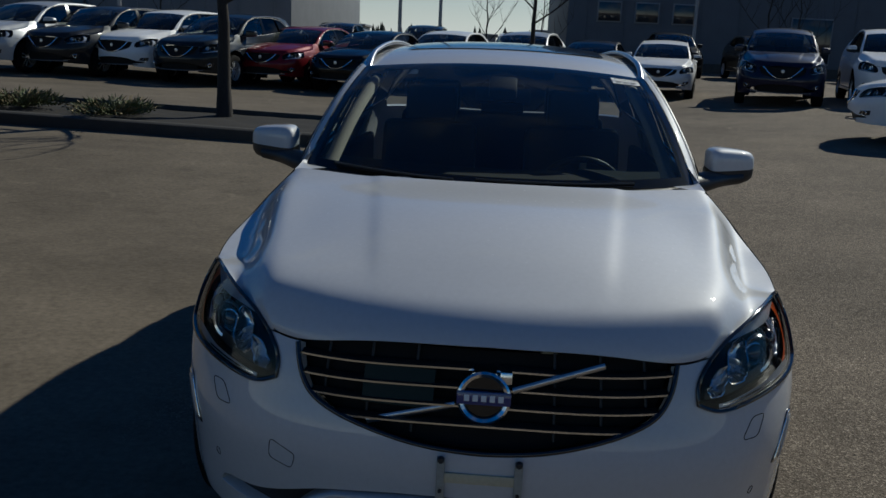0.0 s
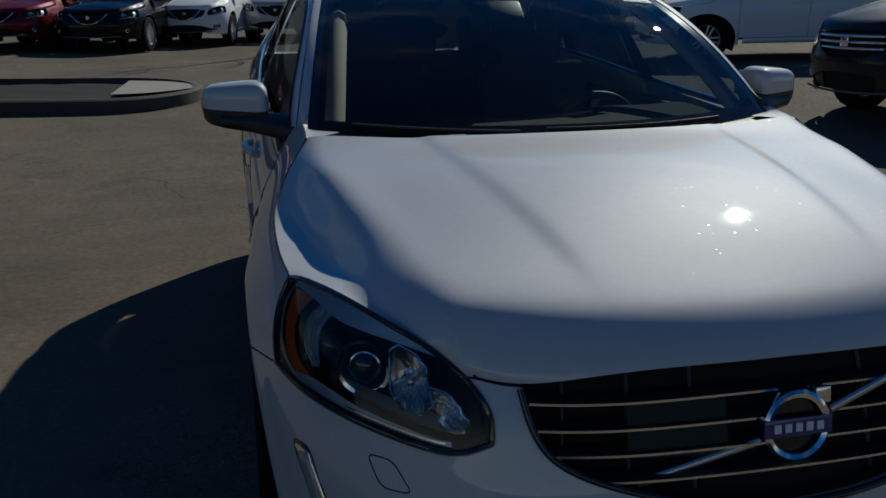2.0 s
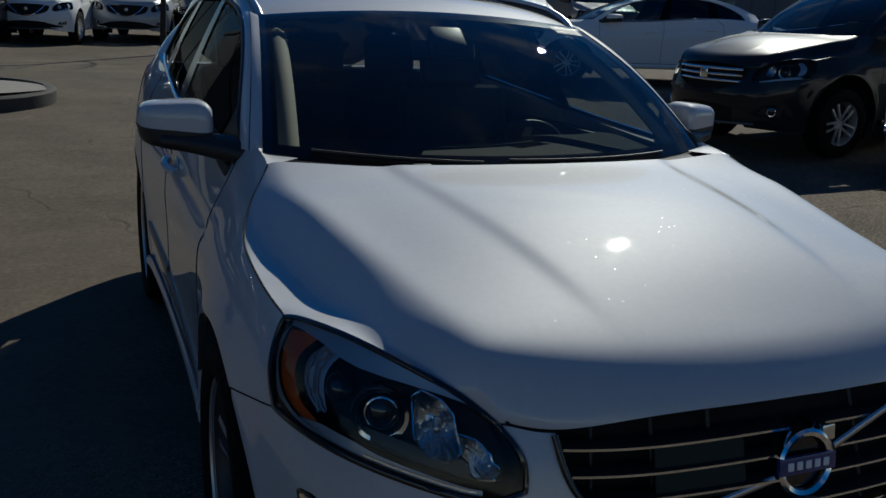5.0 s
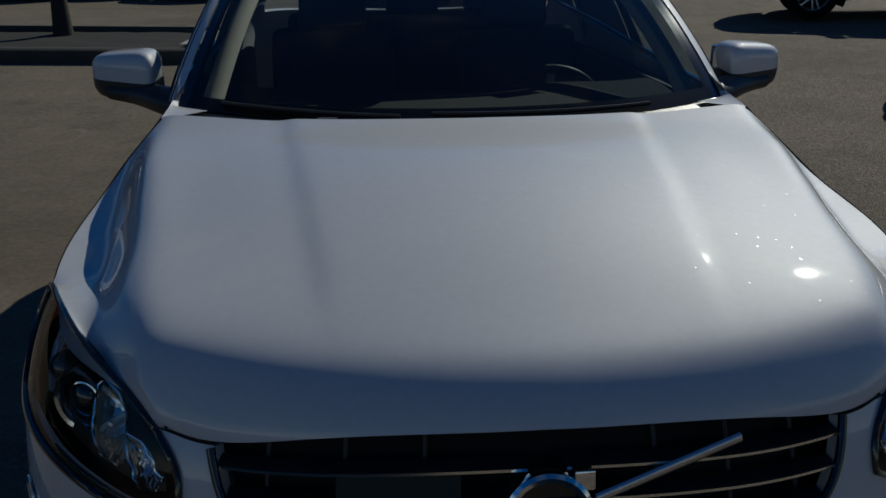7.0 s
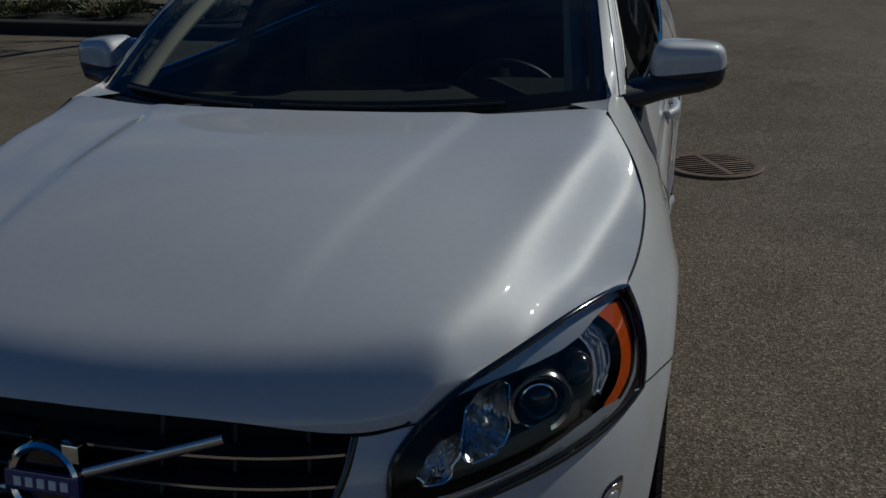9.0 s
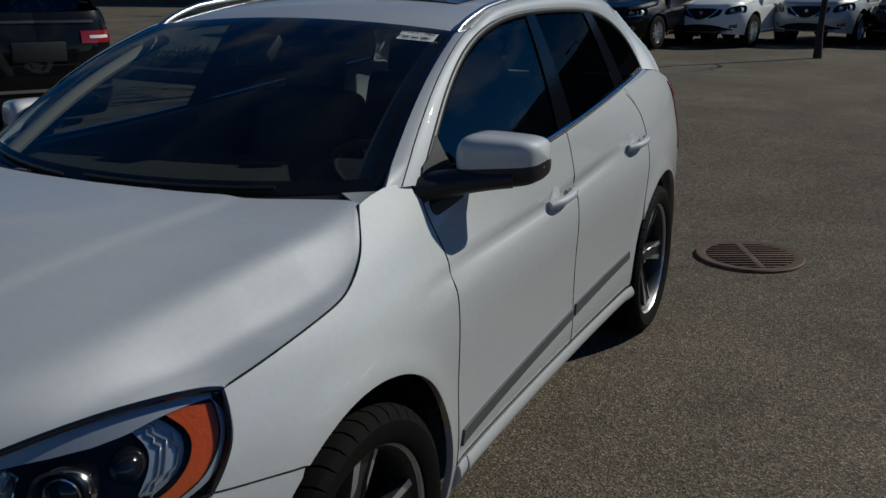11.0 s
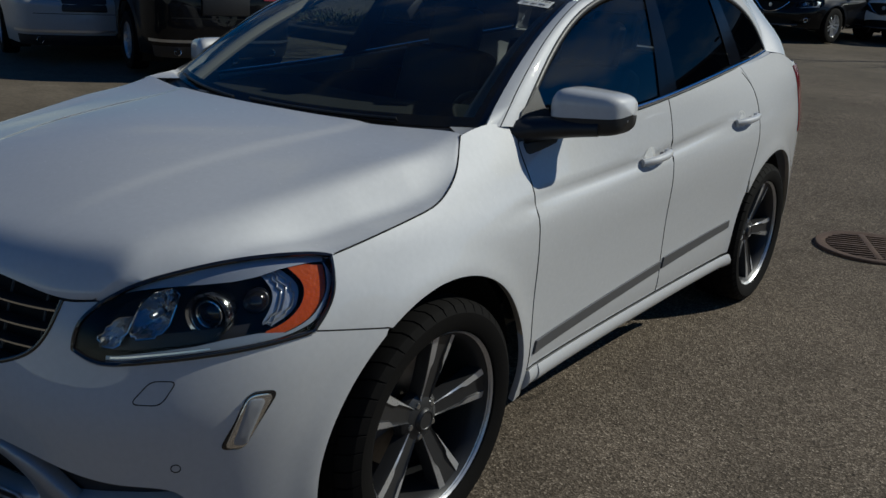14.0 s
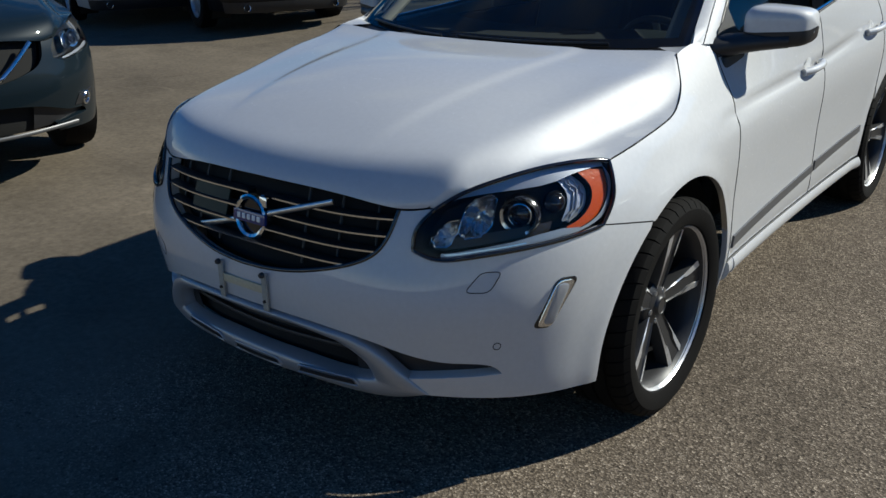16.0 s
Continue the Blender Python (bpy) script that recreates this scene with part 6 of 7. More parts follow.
# ---- drain cover ----
IRON = mat("rusty_cast_iron", (0.13, 0.085, 0.06), 0.7, 0.5, bump=0.6, scale=90, vary=0.35)
drain = thing("drain_cover", "round rusty cast iron drain grate set in asphalt", "drain cover", pose(1.19, 4.30, gz(1.19, 4.30) + 0.006, math.degrees(math.atan((gz(1.19, 4.6) - gz(1.19, 4.0)) / 0.6)), 0, 0) @ pose(0, 0, 0, 0, 0, 25))
part("frame", lathe([(0.270, 0.012), (0.285, 0.016), (0.330, 0.016), (0.336, 0.010), (0.338, -0.002), (0.270, -0.002)], 64, "z"), IRON, drain)
# no real hole: a flat black disc paints the dark below the bars
part("pit", lathe([(0.0, 0.001), (0.272, 0.001), (0.272, 0.003), (0.0, 0.003)], 48, "z"), DEEP_BLACK, drain)
for k in range(11):
    y = -0.24 + 0.048 * k
    h = math.sqrt(max(0, 0.272**2 - y * y))
    part("bar", box(2 * h, 0.020, 0.010, 0.003, (0, y, 0.010)), IRON, drain)
part("cross_bar", box(0.040, 0.54, 0.011, 0.003, (0, 0, 0.0105)), IRON, drain)
part("cross_bar", moved(box(0.030, 0.53, 0.011, 0.003, (0, 0, 0.0100)), pose(0, 0, 0, 0, 0, 90)), IRON, drain)

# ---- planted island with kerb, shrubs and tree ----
# weathered concrete, darkened further so its colour holds the kerb face's shade
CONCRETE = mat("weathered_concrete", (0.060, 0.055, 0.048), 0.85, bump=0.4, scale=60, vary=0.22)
CONCRETE_PALE = mat("pale_concrete", (0.30, 0.275, 0.24), 0.85, bump=0.4, scale=60, vary=0.15)
SOIL = mat("dark_mulch", (0.013, 0.010, 0.007), 0.95, bump=1.0, scale=40, vary=0.5)
BARK = mat("dark_bark", (0.032, 0.026, 0.022), 0.9, bump=0.9, scale=50, vary=0.35, stretch=(1, 1, 0.25))
NEEDLE = mat("juniper_green", (0.075, 0.090, 0.028), 0.7, vary=0.45, scale=12)
NEEDLE_DRY = mat("juniper_straw", (0.17, 0.13, 0.06), 0.8, vary=0.4, scale=12)
IX0, IX1, IY0, IY1 = -17.0, -1.42, 8.75, 11.05
outline = [(IX0, IY0)] + [(x, IY0) for x in np.linspace(-16, -2.57, 24)] + [(IX1 - 1.15 + 1.15 * math.sin(a), (IY0 + IY1) / 2 - 1.15 * math.cos(a)) for a in np.linspace(0.15, math.pi - 0.15, 14)] + [(x, IY1) for x in np.linspace(-2.57, -16, 24)] + [(IX0, IY1)]
island = thing("kerb_island", "low concrete kerb round a mulched planting bed", "kerb", kind="structure")
ctr = np.array(outline)
nrm_ = np.stack([np.gradient(ctr[:, 1]), -np.gradient(ctr[:, 0])], 1)
nrm_ /= np.linalg.norm(nrm_, axis=1, keepdims=True)
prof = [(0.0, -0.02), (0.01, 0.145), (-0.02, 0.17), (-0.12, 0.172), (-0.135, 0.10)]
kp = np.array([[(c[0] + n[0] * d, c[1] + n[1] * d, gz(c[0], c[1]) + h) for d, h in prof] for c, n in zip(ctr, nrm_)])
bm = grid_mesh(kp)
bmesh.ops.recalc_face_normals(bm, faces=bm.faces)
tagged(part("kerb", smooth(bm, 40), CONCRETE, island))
bed = np.array([[(x, y, gz(x, y) + 0.10 + 0.03 * noise.noise((x * 2, y * 2, 0))) for y in np.linspace(IY0 + 0.14, IY1 - 0.14, 14)] for x in np.linspace(IX0, -2.27, 70)])
part("mulch_bed", smooth(grid_mesh(bed, flip=False), 80), SOIL, island)
cap_ = np.array([[(x, (IY0 + IY1) / 2 + v * (1.0 - 0.70 * max(0, (x + 2.37) / 0.9) ** 2), gz(x, 9.9) + 0.168) for v in np.linspace(-1, 1, 8)] for x in np.linspace(-2.42, -1.53, 8)])
part("concrete_end", smooth(grid_mesh(cap_)), CONCRETE_PALE, island)


def juniper(x, y, w, h, seed):
    """A low spreading juniper: many upswept sprays of needles on a tuft of stems."""
    rnd = random.Random(seed)
    root = thing("juniper_shrub", "low spreading green juniper shrub with straw tips", "shrub", pose(x, y, gz(x, y) + 0.10, 0, 0, rnd.uniform(0, 360)), "junipers in the bed")
    for nm, m_, cnt in (("green_sprays", NEEDLE, 240), ("dry_sprays", NEEDLE_DRY, 110)):
        bm = bmesh.new()
        for _ in range(cnt):
            a = rnd.uniform(0, 2 * math.pi)
            r0, r1 = rnd.uniform(0, 0.35) * w, rnd.uniform(0.55, 1.05) * w
            z1 = h * rnd.uniform(0.25, 1.0) * (1.15 - 0.6 * r1 / w)
            p0 = Vector((r0 * math.cos(a), r0 * math.sin(a) * 0.6, rnd.uniform(0, 0.3) * h))
            p1 = Vector((r1 * math.cos(a + rnd.uniform(-0.3, 0.3)), r1 * math.sin(a) * 0.6, z1))
            for k in range(7):
                f = (k + 1) / 7
                c = p0.lerp(p1, f)
                d = (p1 - p0).normalized() + Vector((rnd.uniform(-0.7, 0.7), rnd.uniform(-0.7, 0.7), rnd.uniform(0, 0.7)))
                d.normalize()
                s = d.cross(Vector((rnd.uniform(-1, 1), rnd.uniform(-1, 1), 0.3))).normalized() * 0.012
                L = rnd.uniform(0.05, 0.12)
                bm.faces.new([bm.verts.new(c - s), bm.verts.new(c + s), bm.verts.new(c + d * L)])
        part(nm, bm, m_, root)
    return root


for k, (x, y, w, h) in enumerate([(-13.6, 9.9, 0.85, 0.30), (-12.0, 9.7, 0.9, 0.32), (-10.3, 9.9, 0.85, 0.30), (-8.7, 9.7, 0.95, 0.34), (-7.2, 9.9, 0.85, 0.32), (-5.6, 9.7, 0.9, 0.30)]):
    juniper(x, y, w, h, 40 + k)


def tree(x, y, h, trunk_r, seed, label, levels=3, spread=0.55, first=0.42):
    """A bare or budding tree: tapered trunk with limbs and twigs."""
    rnd = random.Random(seed)
    root = thing("tree", label, "tree", pose(x, y, gz(x, y) + 0.05), "")
    trunk = [Vector((0, 0, -0.1))]
    for k in range(1, 11):
        trunk.append(Vector((rnd.uniform(-1, 1) * 0.012 * k, rnd.uniform(-1, 1) * 0.012 * k, h * k / 10)))
    rads = [trunk_r * (1.25 if k == 0 else 1.0) * (1 - 0.085 * k) for k in range(11)]
    part("trunk", tube([tuple(p) for p in trunk], rads, 12, up=(0, 1, 0)), BARK, root)
    bms = []

    def limb(p, d, L, r, lev):
        pts = [p]
        q = p.copy()
        dd = d.copy()
        for _ in range(5):
            dd = (dd + Vector((rnd.uniform(-0.22, 0.22), rnd.uniform(-0.22, 0.22), rnd.uniform(0.0, 0.22)))).normalized()
            q = q + dd * L / 5
            pts.append(q.copy())
        bms.append(tube([tuple(v) for v in pts], [r * (1 - 0.15 * i) for i in range(6)], 5 if lev < 2 else 4))
        if lev < levels:
            for i in range(2, 6):
                for _ in range(1 if lev == 0 else 2):
                    a = rnd.uniform(0, 2 * math.pi)
                    sd_ = Vector((math.cos(a), math.sin(a), rnd.uniform(0.1, 0.8)))
                    limb(pts[i], (dd * 0.6 + sd_ * 0.7).normalized(), L * rnd.uniform(0.38, 0.55), r * 0.45, lev + 1)

    for k in range(9):
        f = first + (1 - first) * k / 9
        p = trunk[int(f * 10)].lerp(trunk[min(10, int(f * 10) + 1)], f * 10 % 1)
        a = k * 2.4 + rnd.uniform(-0.4, 0.4)
        limb(p, Vector((math.cos(a), math.sin(a), rnd.uniform(0.5, 1.0))).normalized(), h * spread * (1.15 - f) * rnd.uniform(0.8, 1.1), trunk_r * 0.42 * (1.2 - f), 1)
    part("crown", join(*bms), BARK, root)
    return root


tree(-4.25, 10.55, 4.8, 0.115, 3, "slender dark-barked tree in the planted island", 3, 0.5, 0.36)


# ---- other parked cars ----
FLEET_PARTS = [o for o in car.children_recursive if o.name.split(".")[0] in {
    "front_wing", "front_door", "rear_door", "sill_skirt", "rear_quarter", "front_bumper", "bonnet", "roof", "roof_pillar", "rear_pillar", "windscreen", "screen_band",
    "front_window", "rear_window", "quarter_window", "centre_post", "rear_post", "window_frame", "belt_trim", "tailgate_glass", "wheel_well", "underbody", "grille", "lower_intake",
    "headlamp", "lamp_housing", "projector_ring", "projector_lens", "side_reflector", "high_beam_bowl", "lower_chrome_strip", "mirror", "mirror_lower", "mirror_foot", "cowl",
    "dashboard", "front_seat", "backrest", "headrest", "rear_seat", "door_handle", "side_inlet", "joint_backing", "headliner", "panel_gap"}]
WHEEL_PARTS = [o for o in car.children if o.name.split(".")[0] == "tyre"]
bpy.context.view_layer.update()


def warp(style):
    """How one kind of car differs in shape from the first: a map of places."""
    def suv(p):
        q = p.copy()
        q[:, 2] *= 1.01
        return q

    def tall(p):
        q = p.copy()
        q[:, 0] *= 1.04
        q[:, 1] *= 1.05
        q[:, 2] = np.where(p[:, 2] > 0.36, 0.36 + (p[:, 2] - 0.36) * 1.10, p[:, 2])
        return q

    def sedan(p):
        q = p.copy()
        z, y = p[:, 2], p[:, 1]
        q[:, 2] = np.where(z > 0.36, 0.36 + (z - 0.36) * 0.87, z * 0.98)
        q[:, 1] = np.where(y > 0, y * 1.02, y * 1.05)
        drop = np.clip((y - 2.0) / 1.4, 0, 1) ** 1.6 * np.clip((z - 1.05) / 0.5, 0, 1)
        q[:, 2] -= drop * 0.30
        q[:, 1] += np.clip((y - 2.9) / 0.6, 0, 1) * np.clip((1.15 - z) / 0.3, 0, 1) * 0.28
        q[:, 0] *= 0.97
        return q

    def van(p):
        q = p.copy()
        z, y = p[:, 2], p[:, 1]
        q[:, 0] *= 1.06
        q[:, 1] = np.where(y > 0.3, 0.3 + (y - 0.3) * 1.14, y * 0.98)
        q[:, 2] = np.where(z > 0.5, 0.5 + (z - 0.5) * 1.04, z)
        return q

    def hatch(p):
        q = p.copy()
        q[:, 0] *= 0.95
        q[:, 1] *= 0.93
        q[:, 2] = np.where(p[:, 2] > 0.36, 0.36 + (p[:, 2] - 0.36) * 0.95, p[:, 2])
        return q

    return {"suv": suv, "tall": tall, "sedan": sedan, "van": van, "hatch": hatch}[style]


mesh_store = {}


def fleet_mesh(o, style):
    key = (o.data.name, style)
    if key not in mesh_store:
        me = o.data.copy()
        n = len(me.vertices)
        co = np.empty(n * 3)
        me.vertices.foreach_get("co", co)
        m = np.array(o.matrix_world)
        p = co.reshape(-1, 3) @ m[:3, :3].T + m[:3, 3]
        me.vertices.foreach_set("co", warp(style)(p).ravel())
        me.update()
        mesh_store[key] = me
    return mesh_store[key]


def simple_wheel():
    """Tyre and a five-spoke rim for the cars that stand further off."""
    t = lathe([(0.225, -0.10), (0.30, -0.115), (0.345, -0.10), (0.355, -0.06), (0.355, 0.06), (0.345, 0.10), (0.30, 0.115), (0.225, 0.10)], 40)
    r = [lathe([(0.21, -0.06), (0.215, 0.06), (0.225, 0.095), (0.235, 0.10), (0.238, 0.08)], 40), lathe([(0.0, 0.075), (0.045, 0.072), (0.06, 0.05), (0.0, 0.05)], 20)]
    for k in range(5):
        for s in (-0.022, 0.022):
            r.append(moved(box(0.02, 0.024, 0.20, 0.004, (0.070, 0, 0)), pose(0, 0, 0, 72 * k) @ pose(0, s * 1.5, 0.125, -s * 300)))
    d = lathe([(0.0, 0.0), (0.21, 0.0), (0.21, -0.02), (0.0, -0.02)], 30)
    out = []
    for nm, bm in (("tyre", t), ("rim", join(*r)), ("brake", d)):
        me = bpy.data.meshes.new(nm)
        bm.to_mesh(me)
        bm.free()
        out.append(me)
    out[0].materials.append(RUBBER)
    out[1].materials.append(MACHINED)
    out[2].materials.append(DEEP_BLACK)
    return out


SIMPLE = simple_wheel()


def chrome_front(style, kind, parent):
    """Bright trim on the nose that tells one make of car from another."""
    f = warp(style)

    def on(points, r, squash=1.0, mat_=CHROME, name="grille_trim"):
        p = f(path(np.array(points, float), 30))
        part(name, tube(p, r, 6, squash=squash, up=(0, -1, 0)), mat_, parent)

    if kind == "vee":
        on([(-0.40, -0.895, 0.865), (-0.22, -0.945, 0.70), (-0.14, -0.975, 0.655), (0.14, -0.975, 0.655), (0.22, -0.945, 0.70), (0.40, -0.895, 0.865)], 0.015)
        part("nose_badge", moved(lathe([(0.0, -0.01), (0.032, -0.008), (0.040, 0.0)], 24, "y"), pose(0, float(f(np.array([[0, -0.955, 0.78]]))[0][1]), float(f(np.array([[0, -0.955, 0.78]]))[0][2]))), SATIN, parent)
    else:
        for z in (0.84, 0.785, 0.73):
            on([(-0.44, -0.875, z), (-0.2, -0.935, z), (0, -0.950, z), (0.2, -0.935, z), (0.44, -0.875, z)], 0.014)
        part("nose_badge", moved(box(0.11, 0.02, 0.10, 0.02), pose(0, float(f(np.array([[0, -0.965, 0.79]]))[0][1]), float(f(np.array([[0, -0.965, 0.79]]))[0][2]))), CHROME, parent)
    for sd in (1, -1):
        seat_ = np.array(xz(0.735, 0.475))
        q, n_ = body(seat_), Skin(body).normal(seat_)
        sk = surf_patch([xz(0.64, 0.452), xz(0.79, 0.440)], [xz(0.675, 0.512), xz(0.80, 0.520)], 8, 6, lift=0.004, rim=0.02, sd=sd)
        pod = sk.mesh("fog_housing")
        co = np.array([v.co for v in pod.vertices])
        pod.vertices.foreach_set("co", f(co).ravel())
        pod = part("fog_housing", pod, BLACK_TRIM, parent)
        fog = f((q + n_ * 0.006)[None] * (sd, 1, 1))[0]
        way = n_ * (sd, 1, 1)
        part("fog_lamp", moved(lathe([(0.0, -0.004), (0.030, -0.002), (0.033, 0.010), (0.040, 0.012), (0.045, 0.006), (0.045, -0.02)], 28, "z"), look(tuple(fog), tuple(fog - way))), CHROME, pod)
        part("fog_lens", moved(lathe([(0.0, 0.008), (0.018, 0.006), (0.029, 0.001), (0.029, -0.01)], 24, "z"), look(tuple(fog), tuple(fog - way))), GLOSS_BLACK, pod)
    on([(-0.62, -0.86, 0.36), (-0.3, -0.965, 0.35), (0.3, -0.965, 0.35), (0.62, -0.86, 0.36)], 0.012, 0.6, SATIN_GREY, "lower_trim")


PAINTS = {}


def paint(name, color, metal=0.3):
    if name not in PAINTS:
        PAINTS[name] = mat(name + "_paint", color, 0.40, metal * 0.5, 0.55, vary=0.04, scale=300, spec=0.06)
    return PAINTS[name]


def park(label, style, colour, x, y, facing, nose="vee", near=False, front_at=True):
    """Parks a car with the middle of its nose at x, y; facing: degrees, 0 looks along -y like the first car, 90 along +x."""
    body_paint = paint(*colour)
    m = pose(x, y, gz(x, y), 0, 0, facing) @ Matrix.Translation((0, 0.985, 0))
    # tilt to stand on the slope
    bx, by = m @ Vector((0, 2.774, 0)), m @ Vector((0, 0, 0))
    pitch = math.atan2(gz(bx.x, bx.y) - gz(by.x, by.y), 2.774)
    m = pose(by.x, by.y, gz(by.x, by.y), 0, 0, facing) @ pose(0, 0, 0, math.degrees(pitch))
    root = thing("parked_car", label, "car", m, "parked cars")
    for o in FLEET_PARTS:
        base = o.name.split(".")[0]
        if not near and base in {"dashboard", "side_inlet", "mirror_foot", "belt_trim", "panel_gap", "screen_band", "projector_lens", "joint_backing", "headliner", "rear_post"}:
            continue
        c = new(base, fleet_mesh(o, style))
        c.parent = root
        for k, sl in enumerate(c.material_slots):
            if sl.material == PEARL or sl.material == SHADOW_PEARL:
                sl.link = "OBJECT"
                sl.material = body_paint
        if o.visible_shadow is False:
            c.visible_shadow = False
    chrome_front(style, nose, root)
    f = warp(style)
    for sd in (1, -1):
        for yy in (0.0, 2.774):
            c = f(np.array([[0.825 * sd, yy, 0.36]]))[0]
            ty = new("tyre", SIMPLE[0])
            ty.parent = root
            ty.matrix_basis = pose(c[0], c[1], 0.355, 0, 0, 0 if sd > 0 else 180) @ pose(0, 0, 0, 17 * (yy + 1) + x * 31)
            for me in SIMPLE[1:]:
                w = new(me.name, me)
                w.parent = ty
    return root


WHITE, SILVER, GREY, DARK, BLACK = ("bright_white", (0.78, 0.78, 0.77), 0.0), ("silver", (0.42, 0.43, 0.44), 0.6), ("mid_grey", (0.16, 0.165, 0.17), 0.5), ("dark_grey", (0.016, 0.018, 0.021), 0.2), ("black", (0.005, 0.005, 0.006), 0.1)
RED, NAVY, GUN = ("deep_red", (0.14, 0.004, 0.009), 0.2), ("navy", (0.006, 0.010, 0.032), 0.2), ("gunmetal", (0.012, 0.016, 0.020), 0.2)
# the row that faces the camera, left to right
park("light grey sport utility car in a parked row", "suv", SILVER, -12.1, 16.6, -14)
park("dark grey sport utility car in a parked row", "suv", DARK, -10.5, 17.0, -14)
park("white compact sport utility car in a parked row", "suv", WHITE, -9.05, 17.4, -14)
park("dark sport utility car with bright wheels in a parked row", "suv", GUN, -7.35, 16.9, -14)
park("deep red sedan in a parked row", "sedan", RED, -5.7, 17.9, -14)
park("black sedan in a parked row", "sedan", BLACK, -3.85, 17.5, -14)
park("white compact hatchback with black grille in a parked row", "hatch", WHITE, -2.1, 19.3, -14)
park("silver sport utility car in a parked row", "suv", SILVER, 0.0, 20.6, -14)
park("black sedan in a parked row", "sedan", BLACK, 1.95, 21.0, -14)
park("white sedan with dark grille in a parked row", "sedan", WHITE, 3.9, 20.5, -12)
park("dark blue sport utility car in a parked row", "tall", NAVY, 6.2, 17.8, -14)
park("white sport utility car in a parked row", "tall", WHITE, 8.75, 17.5, -14)
park("grey sport utility car in a parked row", "suv", GREY, 11.6, 17.9, -14)
# second row behind
for k, (x, y, st, cl, lb) in enumerate([(-17.5, 28.5, "suv", SILVER, "silver sport utility car in the back row"), (-13.5, 29.0, "suv", WHITE, "white sport utility car in the back row"), (-10.6, 29.0, "suv", GREY, "grey sport utility car in the back row"),
                                        (-6.6, 29.5, "suv", NAVY, "dark blue sport utility car in the back row"), (-3.2, 30.0, "tall", DARK, "dark sport utility car in the back row"), (0.4, 30.5, "suv", WHITE, "white sport utility car in the back row"),
                                        (3.4, 32.0, "sedan", DARK, "dark sedan in the back row"), (6.6, 32.0, "tall", BLACK, "black sport utility car in the back row"), (9.6, 30.0, "suv", BLACK, "black sport utility car in the back row"), (14.0, 30.0, "suv", DARK, "dark sport utility car in the back row")]):
    park(lb, st, cl, x, y, -3 + 2 * (k % 3))
# the row at the right, facing across
park("white sedan parked beside the lane", "sedan", WHITE, 5.7, 12.2, -110, near=True)
park("dark blue-black large sport utility car parked close by", "tall", GUN, 5.0, 5.75, -90 + 4, "bars", near=True)
park("white minivan parked close by", "van", WHITE, 5.3, 3.05, -90 + 4, "bars", near=True)
# at the left
park("dark blue-grey sport utility car with chrome-ringed fog lamp", "suv", ("slate", (0.007, 0.013, 0.018), 0.1), -3.22, -0.20, 90 - 12, "vee", near=True)


def tail_details(style, root):
    """Lamps, bumper lines and exhaust tips for the cars that show their tails."""
    f = warp(style)

    def shaped(bm):
        for v in bm.verts:
            v.co = Vector(f(np.array([tuple(v.co)]))[0])
        return bm

    def strip(s0, s1, z0, z1, lift, sd, n=12):
        g = np.stack(np.meshgrid(np.linspace(s0, s1, n), np.linspace(z0, z1, 6), indexing="ij"), -1)
        return shaped(smooth(grid_mesh((body(g) + Skin(body).normal(g) * lift) * (sd, 1, 1), flip=sd < 0), 60))

    for sd in (1, -1):
        lamp = part("tail_lamp", strip(S_END - 1.02, S_END - 0.46, 0.90, 1.02, 0.012, sd), RED_LENS, root, "red tail lamp")
        part("lamp_window", strip(S_END - 0.80, S_END - 0.55, 0.945, 0.975, 0.015, sd), PAPER, lamp)
        part("bumper_strip", strip(S_END - 0.90, S_END, 0.44, 0.47, 0.010, sd), SATIN, root)
        part("bumper_valance", strip(S_END - 0.85, S_END, 0.27, 0.40, 0.008, sd), BLACK_TRIM, root)
        part("boot_gap", strip(S_END - 0.62, S_END, 0.694, 0.702, 0.003, sd), DEEP_BLACK, root)
        part("boot_edge", strip(S_END - 0.62, S_END, 1.10, 1.125, 0.014, sd), BLACK_TRIM, root)
        tip = lathe([(0.030, -0.06), (0.042, -0.06), (0.045, 0.02), (0.040, 0.03), (0.032, 0.02)], 20, "y")
        part("exhaust_tip", shaped(moved(tip, pose(0.56 * sd, 3.62, 0.335))), CHROME, root)
    part("plate_recess", shaped(box(0.56, 0.03, 0.20, 0.02, (0, 3.655, 0.83))), BLACK_TRIM, root)


# tails of these two stand nearest, so their noses lie a car's length away
GRAPHITE = ("graphite_silver", (0.40, 0.41, 0.42), 0.4)
for lb, st, cl, tx, ty, fc in (("silver-grey sedan with red lamp seen from its tail", "sedan", GRAPHITE, -8.78, 4.92, -113), ("black sport utility car seen from its tail", "tall", BLACK, -6.45, 5.40, -112)):
    L = 4.62 if st == "sedan" else 4.85
    tail_details(st, park(lb, st, cl, tx + L * math.sin(radians(fc)), ty - L * math.cos(radians(fc)), fc, near=True))


# ---- buildings, poles, distance ----
CLADDING = mat("grey_cladding", (0.17, 0.18, 0.20), 0.6, bump=0.3, scale=18, vary=0.15)
DARK_CLAD = mat("blue_grey_cladding", (0.10, 0.115, 0.14), 0.6, bump=0.3, scale=18, vary=0.15)
PANE = mat("dark_window_pane", (0.02, 0.025, 0.03), 0.08, coat=0.5)
POLE = mat("galvanised_pole", (0.30, 0.30, 0.31), 0.5, 0.6, vary=0.15, scale=8)
FRAME_MAT = mat("grey_frame", (0.22, 0.22, 0.23), 0.5, vary=0.1)
